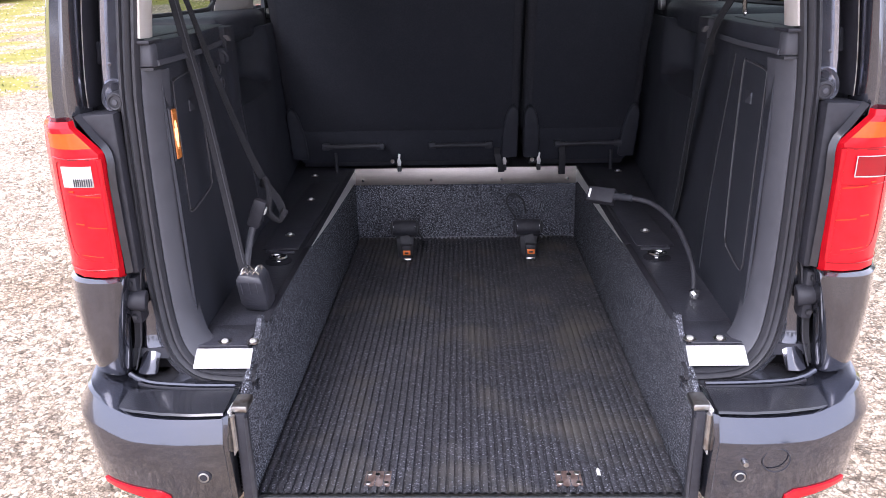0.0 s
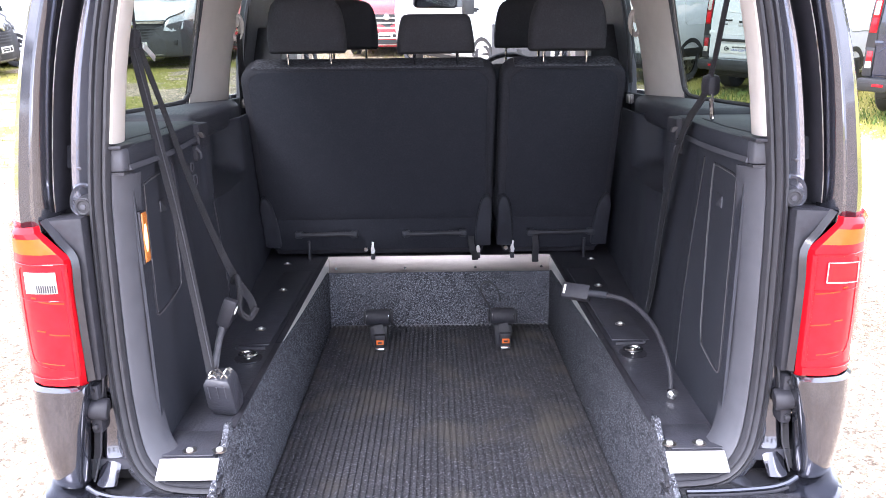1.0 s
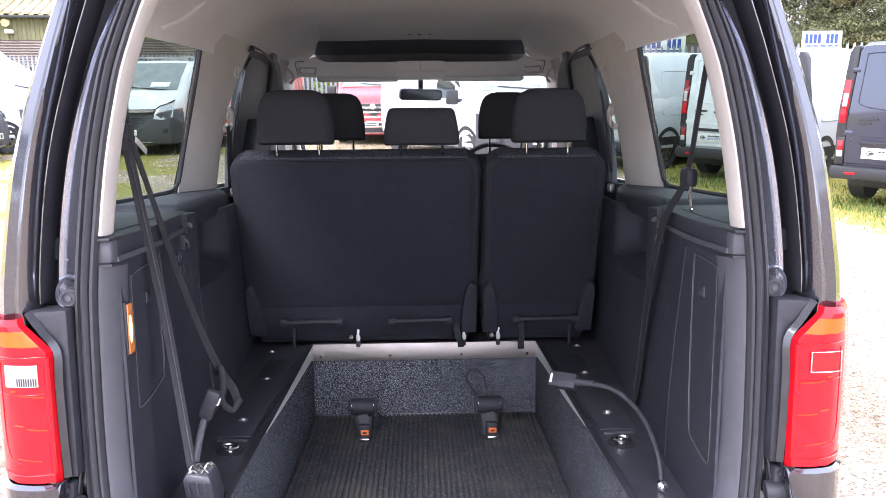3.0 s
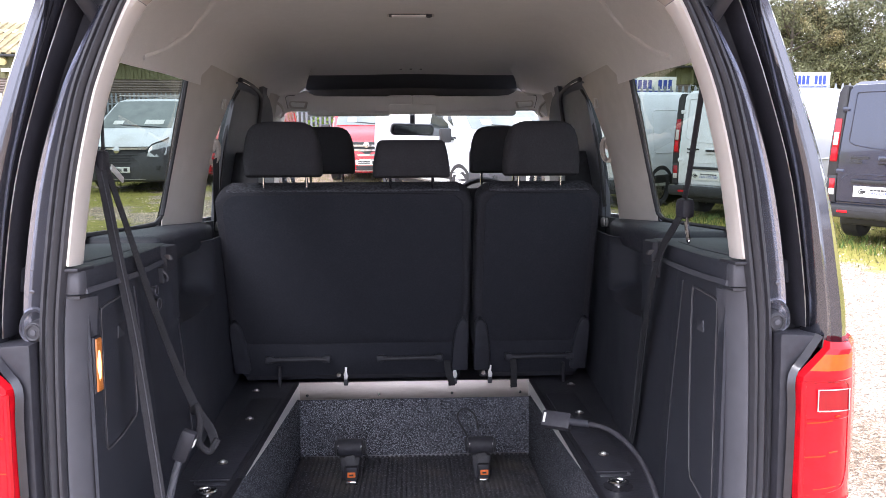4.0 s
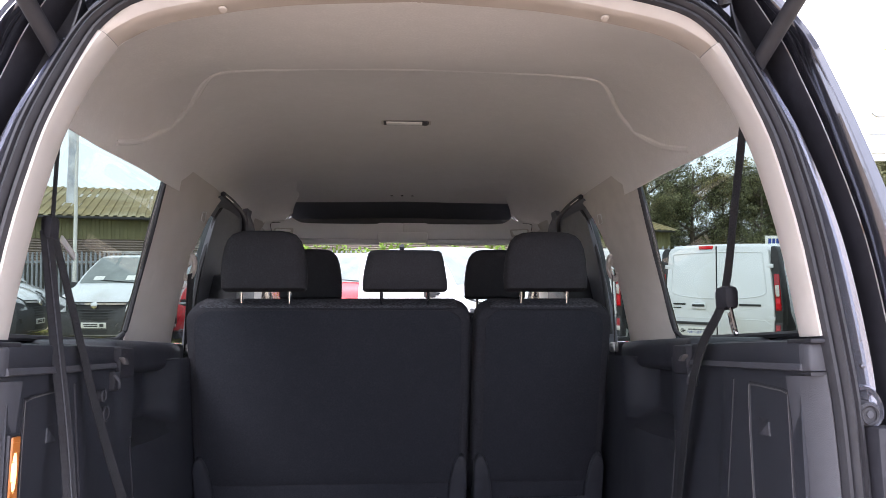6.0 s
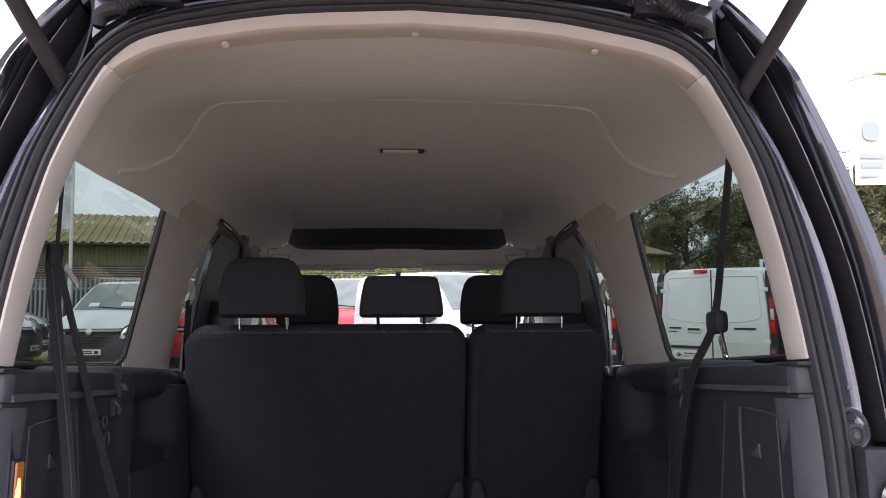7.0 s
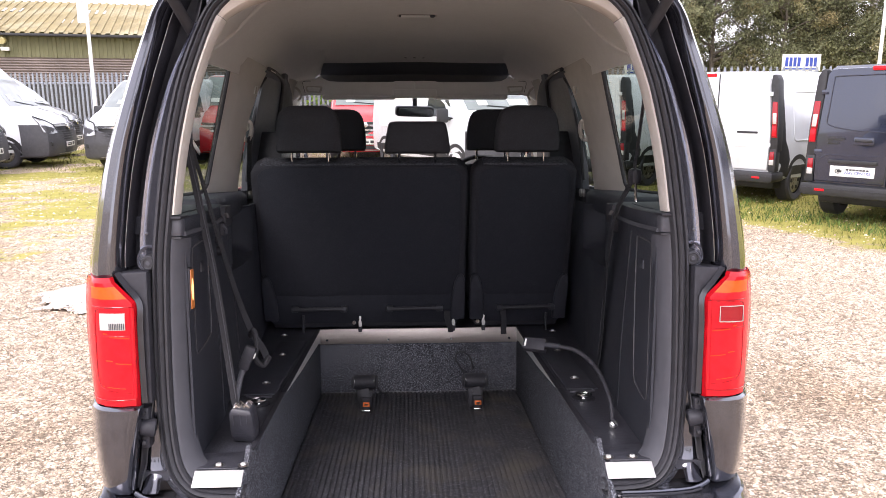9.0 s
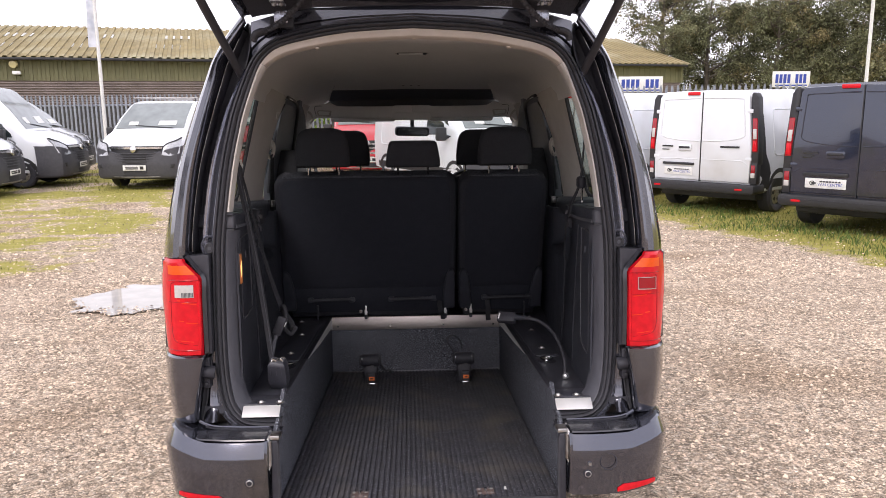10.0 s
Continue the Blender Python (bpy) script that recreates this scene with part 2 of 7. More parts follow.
def grid(rows, close=False, cap=False, skip=None, bm=None):
    """Quads between rows of points. close: each row is a ring. cap: fills the first and last ring."""
    one = bmesh.new()
    vs = [[one.verts.new(p) for p in row] for row in rows]
    w = len(rows[0])
    for i in range(len(rows) - 1):
        for j in range(w if close else w - 1):
            if skip and skip(i, j):
                continue
            k = (j + 1) % w
            one.faces.new((vs[i][j], vs[i][k], vs[i + 1][k], vs[i + 1][j]))
    if cap:
        one.faces.new(list(reversed(vs[0])))
        one.faces.new(vs[-1])
    bmesh.ops.recalc_face_normals(one, faces=one.faces[:])
    return join(bm, one)


def thick(bm, t):
    bmesh.ops.solidify(bm, geom=bm.faces[:], thickness=t)
    return bm


def prism(poly, axis, a, b, bevel=0.0, bm=None, segments=2):
    """A polygon in the plane across the axis, drawn out from a to b. poly is (x, z) for y, (y, z) for x, (x, y) for z."""
    def at(p, w):
        return (w, p[0], p[1]) if axis == "x" else (p[0], w, p[1]) if axis == "y" else (p[0], p[1], w)
    one = grid([[at(p, a) for p in poly], [at(p, b) for p in poly]], close=True, cap=True)
    bevelled(one, bevel, segments)
    return join(bm, one)


def rrect(cx, cz, w, h, r, seg=4):
    pts = []
    for k, (sx, sz) in enumerate(((1, 1), (-1, 1), (-1, -1), (1, -1))):
        for i in range(seg + 1):
            a = radians(90 * k + 90 * i / seg)
            pts.append((cx + sx * (w / 2 - r) + r * math.cos(a), cz + sz * (h / 2 - r) + r * math.sin(a)))
    return pts


def spline(points, n=8):
    """Catmull-Rom through the points."""
    ps = [Vector(p) for p in points]
    ps = [ps[0] * 2 - ps[1], *ps, ps[-1] * 2 - ps[-2]]
    out = []
    for i in range(1, len(ps) - 2):
        a, b, c, d = ps[i - 1:i + 3]
        for k in range(n):
            t = k / n
            out.append(0.5 * ((2 * b) + (c - a) * t + (2 * a - 5 * b + 4 * c - d) * t * t + (3 * b - a - 3 * c + d) * t ** 3))
    return [*out, ps[-2]]


def tube(points, r, seg=10, n=8, bm=None, smooth=True):
    ps = spline(points, n) if smooth else [Vector(p) for p in points]
    rows, up = [], Vector((0.123, 0.456, 0.88)).normalized()
    for i, p in enumerate(ps):
        d = (ps[min(i + 1, len(ps) - 1)] - ps[max(i - 1, 0)]).normalized()
        u = d.cross(up).normalized()
        v = u.cross(d)
        rr = r[min(i * len(r) // len(ps), len(r) - 1)] if isinstance(r, (list, tuple)) else r
        rows.append([p + rr * (math.cos(a) * u + math.sin(a) * v) for a in (2 * math.pi * k / seg for k in range(seg))])
    return grid(rows, close=True, cap=True, bm=bm)


def ribbon(points, width, side, t=0.0015, n=8, bm=None):
    """A flat strap along the points. side: the direction of its width (one vector, or one for each point)."""
    many = isinstance(side[0], (list, tuple, Vector))
    ps = spline(points, n)
    ss = spline(side, n) if many else [Vector(side)] * len(ps)
    rows = []
    for i, p in enumerate(ps):
        d = (ps[min(i + 1, len(ps) - 1)] - ps[max(i - 1, 0)]).normalized()
        s = (ss[i] - d * ss[i].dot(d)).normalized()
        nn = d.cross(s).normalized()
        rows.append([p + s * a * width / 2 + nn * b * t / 2 for a, b in ((-1, -1), (1, -1), (1, 1), (-1, 1))])
    return grid(rows, close=True, cap=True, bm=bm)


def lerp(x, xs, ys):
    return float(np.interp(x, xs, ys))

# ======== the car: a people carrier with its tailgate up ========
car = thing("car", (0, 1.9, 0), "dark grey metallic wheelchair-accessible car with its tailgate raised", "car")

# the rear opening along the inner edge of its seal, from the sill round to the middle of the roof: x, z, y, breadth of the seal
OPENING = [(0.430, 0.508, -0.042, 0.9), (0.500, 0.510, -0.040, 0.9), (0.545, 0.520, -0.034, 0.95), (0.578, 0.555, -0.020, 1), (0.595, 0.62, -0.006, 1), (0.602, 0.72, 0.0, 1), (0.602, 0.85, 0.0, 1),
           (0.599, 1.00, 0.0, 1), (0.592, 1.10, 0.0, 1), (0.567, 1.28, 0.0, 1), (0.542, 1.40, 0.003, 0.98), (0.522, 1.48, 0.012, 0.95), (0.486, 1.595, 0.040, 0.86),
           (0.457, 1.640, 0.047, 0.80), (0.413, 1.669, 0.050, 0.80), (0.325, 1.692, 0.053, 0.82), (0.2, 1.713, 0.055, 0.85), (0, 1.725, 0.056, 0.86)]
# the shut gap's inner and outer edges: x, y, z
GAP_IN = [(0.655, 0.030, 0.62), (0.664, 0.030, 0.80), (0.668, 0.030, 1.0), (0.666, 0.030, 1.115), (0.637, 0.030, 1.296), (0.592, 0.038, 1.453), (0.553, 0.050, 1.546), (0.526, 0.058, 1.605), (0.511, 0.064, 1.672), (0.508, 0.066, 1.715), (0.514, 0.068, 1.744)]
GAP_OUT = [(0.690, 0.0, 0.62), (0.700, 0.0, 0.80), (0.710, 0.0, 1.0), (0.703, 0.0, 1.115), (0.675, 0.0, 1.296), (0.635, 0.008, 1.453), (0.609, 0.022, 1.559), (0.596, 0.034, 1.617), (0.566, 0.044, 1.67), (0.541, 0.054, 1.712), (0.521, 0.066, 1.748)]
SHOULDER = [(0.856, 0.36, 0.62), (0.868, 0.36, 0.80), (0.864, 0.36, 1.0), (0.842, 0.36, 1.125), (0.798, 0.36, 1.29), (0.738, 0.35, 1.455), (0.680, 0.32, 1.59), (0.650, 0.29, 1.65), (0.610, 0.24, 1.715), (0.568, 0.19, 1.765), (0.535, 0.14, 1.795)]


def opening_rows(profile, first, last, s, n=3):
    """The surround swept along the opening on one side (s is 1 or -1). profile: distance out from the seal's inner edge, and y."""
    full = spline([Vector((*p,)) for p in OPENING], n)
    rows = []
    for i in range(round(first * n), round(last * n) + 1):
        p = full[i]
        a, b = full[max(i - 1, 0)], full[min(i + 1, len(full) - 1)]
        d = Vector((b[0] - a[0], b[1] - a[1])).normalized()
        if i == len(full) - 1:
            d = Vector((-1, 0))
        nx, nz = d[1], -d[0]
        rows.append([(s * (p[0] + nx * o * p[3]), p[2] + y, p[1] + nz * o * p[3]) for o, y in profile])
    return rows


def surround(name, profile, first, last, material, t=0.004, label="", parent=None):
    for s in (1, -1):
        bm = thick(grid(opening_rows(profile, first, last, s)), t)
        part(name, bm, material, parent or car, label)


def between(name, edge_a, edge_b, profile, first, last, material, t, label="", n=4, scaled=False):
    """A strip swept between two edges. profile: share of the way from the first edge to the second, and y added."""
    fa, fb = spline([Vector(p) for p in edge_a], n), spline([Vector(p) for p in edge_b], n)
    for s in (1, -1):
        rows = []
        for i in range(round(first * n), round(last * n) + 1):
            row = []
            for u, y in profile:
                p = fa[i].lerp(fb[i], u)
                k = (fb[i].y - fa[i].y) / 0.36 if scaled else 1
                row.append((s * p.x, p.y + y * k, p.z))
            rows.append(row)
        part(name, thick(grid(rows), t), material, car, label)


def skin(k):
    """y of the rear corner's skin, on the way from the gap to the shoulder, less the straight line between them."""
    return (k, lerp(k, [0, 0.02, 0.05, 0.09, 0.16, 0.28, 0.42, 0.6, 0.8, 1], [0.028, 0.0, -0.012, -0.014, -0.008, -0.010, 0.012, 0.062, 0.165, 0.36]) - 0.36 * k)


between("rear_pillar", GAP_OUT, SHOULDER, [(k, y - 0.36 * k) for k, y in ((-0.075, 0.032), (-0.06, 0.022), (-0.035, 0.010), (0.0, 0.0), (0.03, -0.007))] + [skin(k) for k in (0.06, 0.09, 0.12, 0.16, 0.20, 0.24, 0.28, 0.33, 0.38, 0.42, 0.5, 0.6, 0.7, 0.8, 0.9, 1)], 2.0, 10, PAINT, 0.005, "dark grey metallic painted rear corner", scaled=True)
between("shut_gap", GAP_IN, GAP_OUT, [(-0.02, 0.006), (0.04, 0.050), (0.35, 0.062), (0.95, 0.060), (1.04, 0.026)], 1.0, 10, BLACK_PLASTIC, 0.003, "black shut gap")
between("gap_rib", GAP_IN, GAP_OUT, [(0.60, 0.060), (0.65, 0.012), (0.71, 0.004), (0.77, 0.012), (0.81, 0.058)], 2.2, 9.2, BLACK_PLASTIC, 0.002)
between("gap_bead", GAP_IN, GAP_OUT, [(0.7185, 0.0035), (0.7200, 0.0022), (0.7215, 0.0022), (0.7230, 0.0035)], 2.3, 8.6, STEEL, 0.0008, "thin bright bead in the shut gap")
between("gap_fold", GAP_IN, GAP_OUT, [(0.86, 0.050), (0.90, 0.016), (0.94, 0.012), (0.98, 0.030)], 2.5, 9.6, PAINT, 0.002)
# the painted jamb between seal and gap
full_o, full_g = spline([Vector(p) for p in OPENING], 6), spline([Vector(p) for p in GAP_IN], 8)
side_o = full_o[12:80]
side_z = [p[1] for p in side_o]
for s in (1, -1):
    rows = []
    for z in [0.60 + 0.02 * k for k in range(51)]:
        ox, oy, ob = (lerp(z, side_z, [p[i] for p in side_o]) for i in (0, 2, 3))
        x0, x1 = ox + 0.034 * ob, lerp(z, [p.z for p in full_g], [p.x for p in full_g])
        yo, yg = oy + 0.034, lerp(z, [p.z for p in full_g], [p.y for p in full_g])
        rows.append([(s * x0, yo, z), (s * (x0 + 0.004), yo - 0.004, z), *[(s * lerp(u, [0, 1], [x0, x1]), lerp(u, [0, 1], [yo, yg]) - d, z) for u, d in ((0.30, 0.001), (0.42, 0.004), (0.50, 0.011), (0.58, 0.014), (0.68, 0.011), (0.76, 0.009))], (s * (x1 - 0.004), yg - 0.012, z), (s * x1, yg - 0.006, z), (s * (x1 + 0.001), yg + 0.03, z)])
    jamb = part("jamb", thick(grid(rows), 0.003), JAMB, car, "grey painted door jamb, lightened for the sky's reflection")
    part("jamb_seam", tube([(s * 0.574, 0.038, 1.503), (s * 0.562, 0.040, 1.505), (s * 0.551, 0.046, 1.506)], 0.0022, 6, 3), BLACK_PLASTIC, jamb)
    for x, y, z in ((0.646, 0.025, 1.150), (0.649, 0.024, 1.112)):
        part("jamb_screw", cyl((s * x, y + 0.006, z), (s * x, y - 0.006, z), 0.0052, 0.004, 10, 0.001), PAINT, jamb)
    # painted panel over the opening, up to the roof's edge
    xs = [0.506 * k / 24 for k in range(25)]
    outer = opening_rows([(0.034, 0.034)], 11, 17, 1, 6)
    lowz = sorted((r[0][0], r[0][2]) for r in outer)
    rows = []
    for x in xs:
        z0 = lerp(x, [p[0] for p in lowz], [p[1] for p in lowz])
        z1 = lerp(x, [0, 0.35, 0.43, 0.508], [1.806, 1.794, 1.775, 1.752])
        rows.append([(s * x, 0.088, z0), (s * x, 0.078, z0 + 0.006), (s * x, 0.080, z0 + 0.3 * (z1 - z0)), (s * x, 0.070, z0 + 0.36 * (z1 - z0)), (s * x, 0.072, z1 - 0.006), (s * x, 0.085, z1), (s * x, 0.15, z1 + 0.012)])
    part("header_panel", thick(grid(rows), 0.003), PAINT, car, "grey painted panel over the rear opening")

surround("door_seal", [(0.040, 0.040), (0.040, 0.012), (0.036, 0.004), (0.031, 0.002), (0.0275, 0.008), (0.025, 0.001), (0.020, -0.003), (0.015, 0.001), (0.0125, 0.008), (0.010, 0.003), (0.005, 0.003), (0.001, 0.010), (0.0, 0.036)], 0, 17, RUBBER, 0.002, "ribbed black rubber door seal")
surround("sill_jamb", [(0.062, 0.030), (0.050, 0.022), (0.038, 0.020)], 0, 4.3, JAMB, 0.003)
surround("lower_pillar_trim", [(0.004, 0.020), (-0.002, 0.014), (-0.008, 0.018), (-0.023, 0.046), (-0.028, 0.058), (-0.029, 0.080)], 2.0, 8.0, TRIM_GREY, 0.003, "grey grained plastic pillar lining")
# the pale lining: narrow on the pillars, deeper over the opening
NARROW = [(0.004, 0.022), (0.0005, 0.013), (-0.002, 0.012), (-0.0035, 0.016), (-0.0045, 0.028), (-0.005, 0.042), (-0.003, 0.060), (0.016, 0.095)]
DEEP_TRIM = [(0.004, 0.022), (0.0, 0.010), (-0.012, 0.009), (-0.024, 0.012), (-0.0275, 0.017), (-0.0285, 0.030), (-0.027, 0.058), (-0.018, 0.066)]
for s in (1, -1):
    thin, wide = opening_rows(NARROW, 8.33, 17, s), opening_rows(DEEP_TRIM, 8.33, 17, s)
    rows = []
    for i, (ra, rb) in enumerate(zip(thin, wide)):
        u = min(1, max(0, (i / 3 + 8.33 - 11.3) / 2.4))
        u = u * u * (3 - 2 * u)
        rows.append([tuple(Vector(q).lerp(Vector(r), u)) for q, r in zip(ra, rb)])
    part("upper_pillar_trim", thick(grid(rows[:13]), 0.003), PALE_TRIM, car, "pale grey plastic pillar lining")
    part("header_trim", thick(grid(rows[12:]), 0.003), HEADER_TRIM, car, "pale beige lining over the opening, darkened to offset the skylight")
    joint = [Vector(q) for q in rows[12][1:7]]
    part("trim_joint", tube([q + Vector((-s * 0.0006, -0.0006, 0)) for q in joint], 0.0011, 5, 1, smooth=False), TRIM_GREY, car)

# pale push clips on the linings
for x, y, z in ((0.305, 0.085, 1.6685), (-0.302, 0.085, 1.6685), (0.005, 0.100, 1.7005)):
    part("trim_clip", cyl((x, y, z), (x, y - 0.001, z - 0.003), 0.0075, 0.006, 14, 0.001), HEADER_TRIM, car)
for s in (1, -1):
    for x, y, z in ((0.578, 0.034, 1.24), (0.546, 0.040, 1.424)):
        part("trim_clip", cyl((s * x, y, z), (s * (x - 0.008), y - 0.002, z), 0.010, 0.008, 14, 0.002), PALE_TRIM, car)

# outer side panels, with the window openings left free
SIDE = [(0.80, 0.24), (0.855, 0.30), (0.868, 0.45), (0.868, 0.72), (0.862, 0.95), (0.845, 1.08), (0.832, 1.17), (0.798, 1.30), (0.755, 1.45), (0.705, 1.60), (0.690, 1.645), (0.655, 1.72), (0.60, 1.785), (0.50, 1.822), (0.3, 1.84), (0, 1.845)]
YS = [0.34, 0.5, 0.8, 1.1, 1.24, 1.40, 1.46, 1.8, 2.2, 2.32, 2.42, 2.6, 2.9, 3.2, 3.5]
RISE = ([0.1, 0.34, 0.8, 1.3, 1.9, 2.4, 2.6, 2.9, 3.2, 3.5], [-0.02, 0.0, 0.05, 0.082, 0.09, 0.06, 0.03, -0.13, -0.35, -0.55])


def side_point(p, y, s, inset=0.0):
    x, z = p
    up = lerp(y, *RISE)
    bulge = 1.0 + 0.022 * min(1, max(0, (y - 0.3) / 0.5)) * (1 if z < 1.2 else 0.4)
    k = min(1, max(0, (z - 1.17) / 0.5))
    yy = y - 0.10 * k * (1 if y < 1.3 else 0.6) if 0.4 < y < 2.5 else y
    return (s * (x * bulge - inset), yy, z + up * k)


for s in (1, -1):
    rows = [[side_point(p, y, s) for p in SIDE[:11]] for y in YS]
    windows = {(0, j) for j in (6, 7, 8, 9)} | {(i, j) for i in (1, 2, 3) for j in (6, 7, 8, 9)} | {(i, j) for i in (6, 7, 8) for j in (6, 7, 8)} | {(i, j) for i in (10, 11, 12, 13) for j in (6, 7, 8)}
    bm = thick(grid(rows, skip=lambda i, j: (i, j) in windows), 0.012)
    part("side_panel", bm, PAINT, car)
roof = []
for y in [0.09, 0.14, 0.2, 0.27] + YS[:11] + [2.55]:
    half = [side_point(p, y, 1) for p in SIDE[10:]]
    if y < 0.3:
        half = [(x * lerp(y, [0.09, 0.14, 0.19, 0.24, 0.30, 0.34], [0.74, 0.795, 0.86, 0.925, 0.98, 1.0]), yy, z - 0.030 * (1 - y / 0.34)) for x, yy, z in half]
    roof.append(half + [(-x, yy, z) for x, yy, z in reversed(half[:-1])])
part("roof", thick(grid(roof), 0.012), PAINT, car, "dark grey painted roof")

# bonnet, windscreen and nose, out of the cabin
nose = []
for y, z, w in ((3.42, 1.16, 0.80), (3.7, 1.12, 0.80), (4.1, 1.02, 0.78), (4.32, 0.86, 0.74), (4.40, 0.6, 0.74), (4.38, 0.3, 0.72)):
    nose.append([(w * u, y - 0.10 * u * u, z - 0.05 * u ** 4) for u in (-1, -0.8, -0.5, 0, 0.5, 0.8, 1)])
part("bonnet", thick(grid(nose), 0.02), PAINT, car)
for s in (1, -1):
    part("front_wing", thick(grid([[(s * 0.86, 3.4, 0.25), (s * 0.875, 3.4, 0.7), (s * 0.80, 3.42, 1.16)], [(s * 0.84, 4.0, 0.25), (s * 0.86, 4.0, 0.7), (s * 0.78, 4.0, 1.02)], [(s * 0.72, 4.28, 0.3), (s * 0.74, 4.3, 0.6), (s * 0.74, 4.24, 0.83)]]), 0.01), PAINT, car)
    part("windscreen_pillar", tube([(s * 0.70, 2.5, 1.70), (s * 0.74, 2.95, 1.50), (s * 0.79, 3.5, 1.17)], 0.035, 8), PAINT, car)
screen_rows = [[(x * w, y - 0.12 * x * x, z) for x in (-1, -0.6, -0.2, 0.2, 0.6, 1)] for y, z, w in ((2.60, 1.735, 0.66), (3.05, 1.46, 0.70), (3.56, 1.16, 0.75))]
pane = part("windscreen", grid(screen_rows), CLEAR_GLASS, car, "clear glass windscreen")
pane.visible_shadow = False
part("underbody", box(-0.80, 0.80, 1.62, 4.1, 0.22, 0.30, 0.02), BLACK_PLASTIC, car)
part("front_floor", box(-0.80, 0.80, 1.56, 3.4, 0.44, 0.47, 0.005), FLOOR_PAINT, car)

# side glass, a hand inside the outer skin
for s in (1, -1):
    for a, b, top in ((0.32, 1.238, 1), (1.46, 2.10, 1), (2.42, 3.2, 0.85)):
        rows = []
        for y in (a, (a + b) / 2, b):
            rows.append([side_point((x, 1.165 + (z - 1.165) * top), y, s, 0.006) for x, z in SIDE[6:11]])
        front_pane = a > 2
        pane = part("side_window", grid(rows), CLEAR_GLASS if front_pane else QUARTER_GLASS, car, "clear front side window glass" if front_pane else "green-tinted side window glass")
        pane.visible_shadow = False

# wheels
for s in (1, -1):
    for y in (0.78, 3.50):
        hub_z = 0.31 + 0.096 * (y - 0.1) - 0.02 * y
        rows = [[(s * (0.86 - d), y + r * math.cos(a), hub_z + r * math.sin(a)) for a in (2 * math.pi * k / 36 for k in range(36))] for d, r in ((0.02, 0.19), (0.0, 0.22), (0.0, 0.285), (0.025, 0.315), (0.175, 0.315), (0.2, 0.285), (0.2, 0.20))]
        wheel = part("wheel", grid(rows, close=True), RUBBER, car, "black tyre on a silver wheel")
        part("rim", cyl((s * 0.70, y, hub_z), (s * 0.83, y, hub_z), 0.205, 0.19, 30, 0.01), STEEL, wheel)

# ---- bumper corners, either side of the ramp well ----
PLAN = spline([Vector(p) for p in ((0.458, -0.186), (0.52, -0.190), (0.60, -0.184), (0.675, -0.164), (0.735, -0.132), (0.773, -0.083), (0.794, -0.018), (0.811, 0.08), (0.821, 0.20), (0.826, 0.36))], 4)
FACE = [(0.285, -0.060), (0.293, -0.018), (0.335, -0.013), (0.362, -0.010), (0.434, 0.0), (0.438, -0.001), (0.479, -0.021), (0.484, -0.028), (0.485, -0.050), (0.487, -0.080), (0.489, -0.110), (0.490, -0.125)]


def bumper_point(k, z, o, s):
    """A point of the bumper's face at the k-th place of its plan; o: out from the plan's line. The top deck rises towards the corner."""
    a, b = PLAN[max(k - 1, 0)], PLAN[min(k + 1, len(PLAN) - 1)]
    d = (b - a).normalized()
    x, y = PLAN[k][0] + d[1] * o, PLAN[k][1] - d[0] * o
    c = min(1, max(0, (x - 0.640) / 0.10))
    lift = 0.024 * c - (0.006 * (1 - c) if z > 0.483 else 0)
    return (s * x, y, z + (lift if z > 0.43 else 0.012 * min(1, max(0, (PLAN[k][0] - 0.62) / 0.15)) if z < 0.31 else 0))


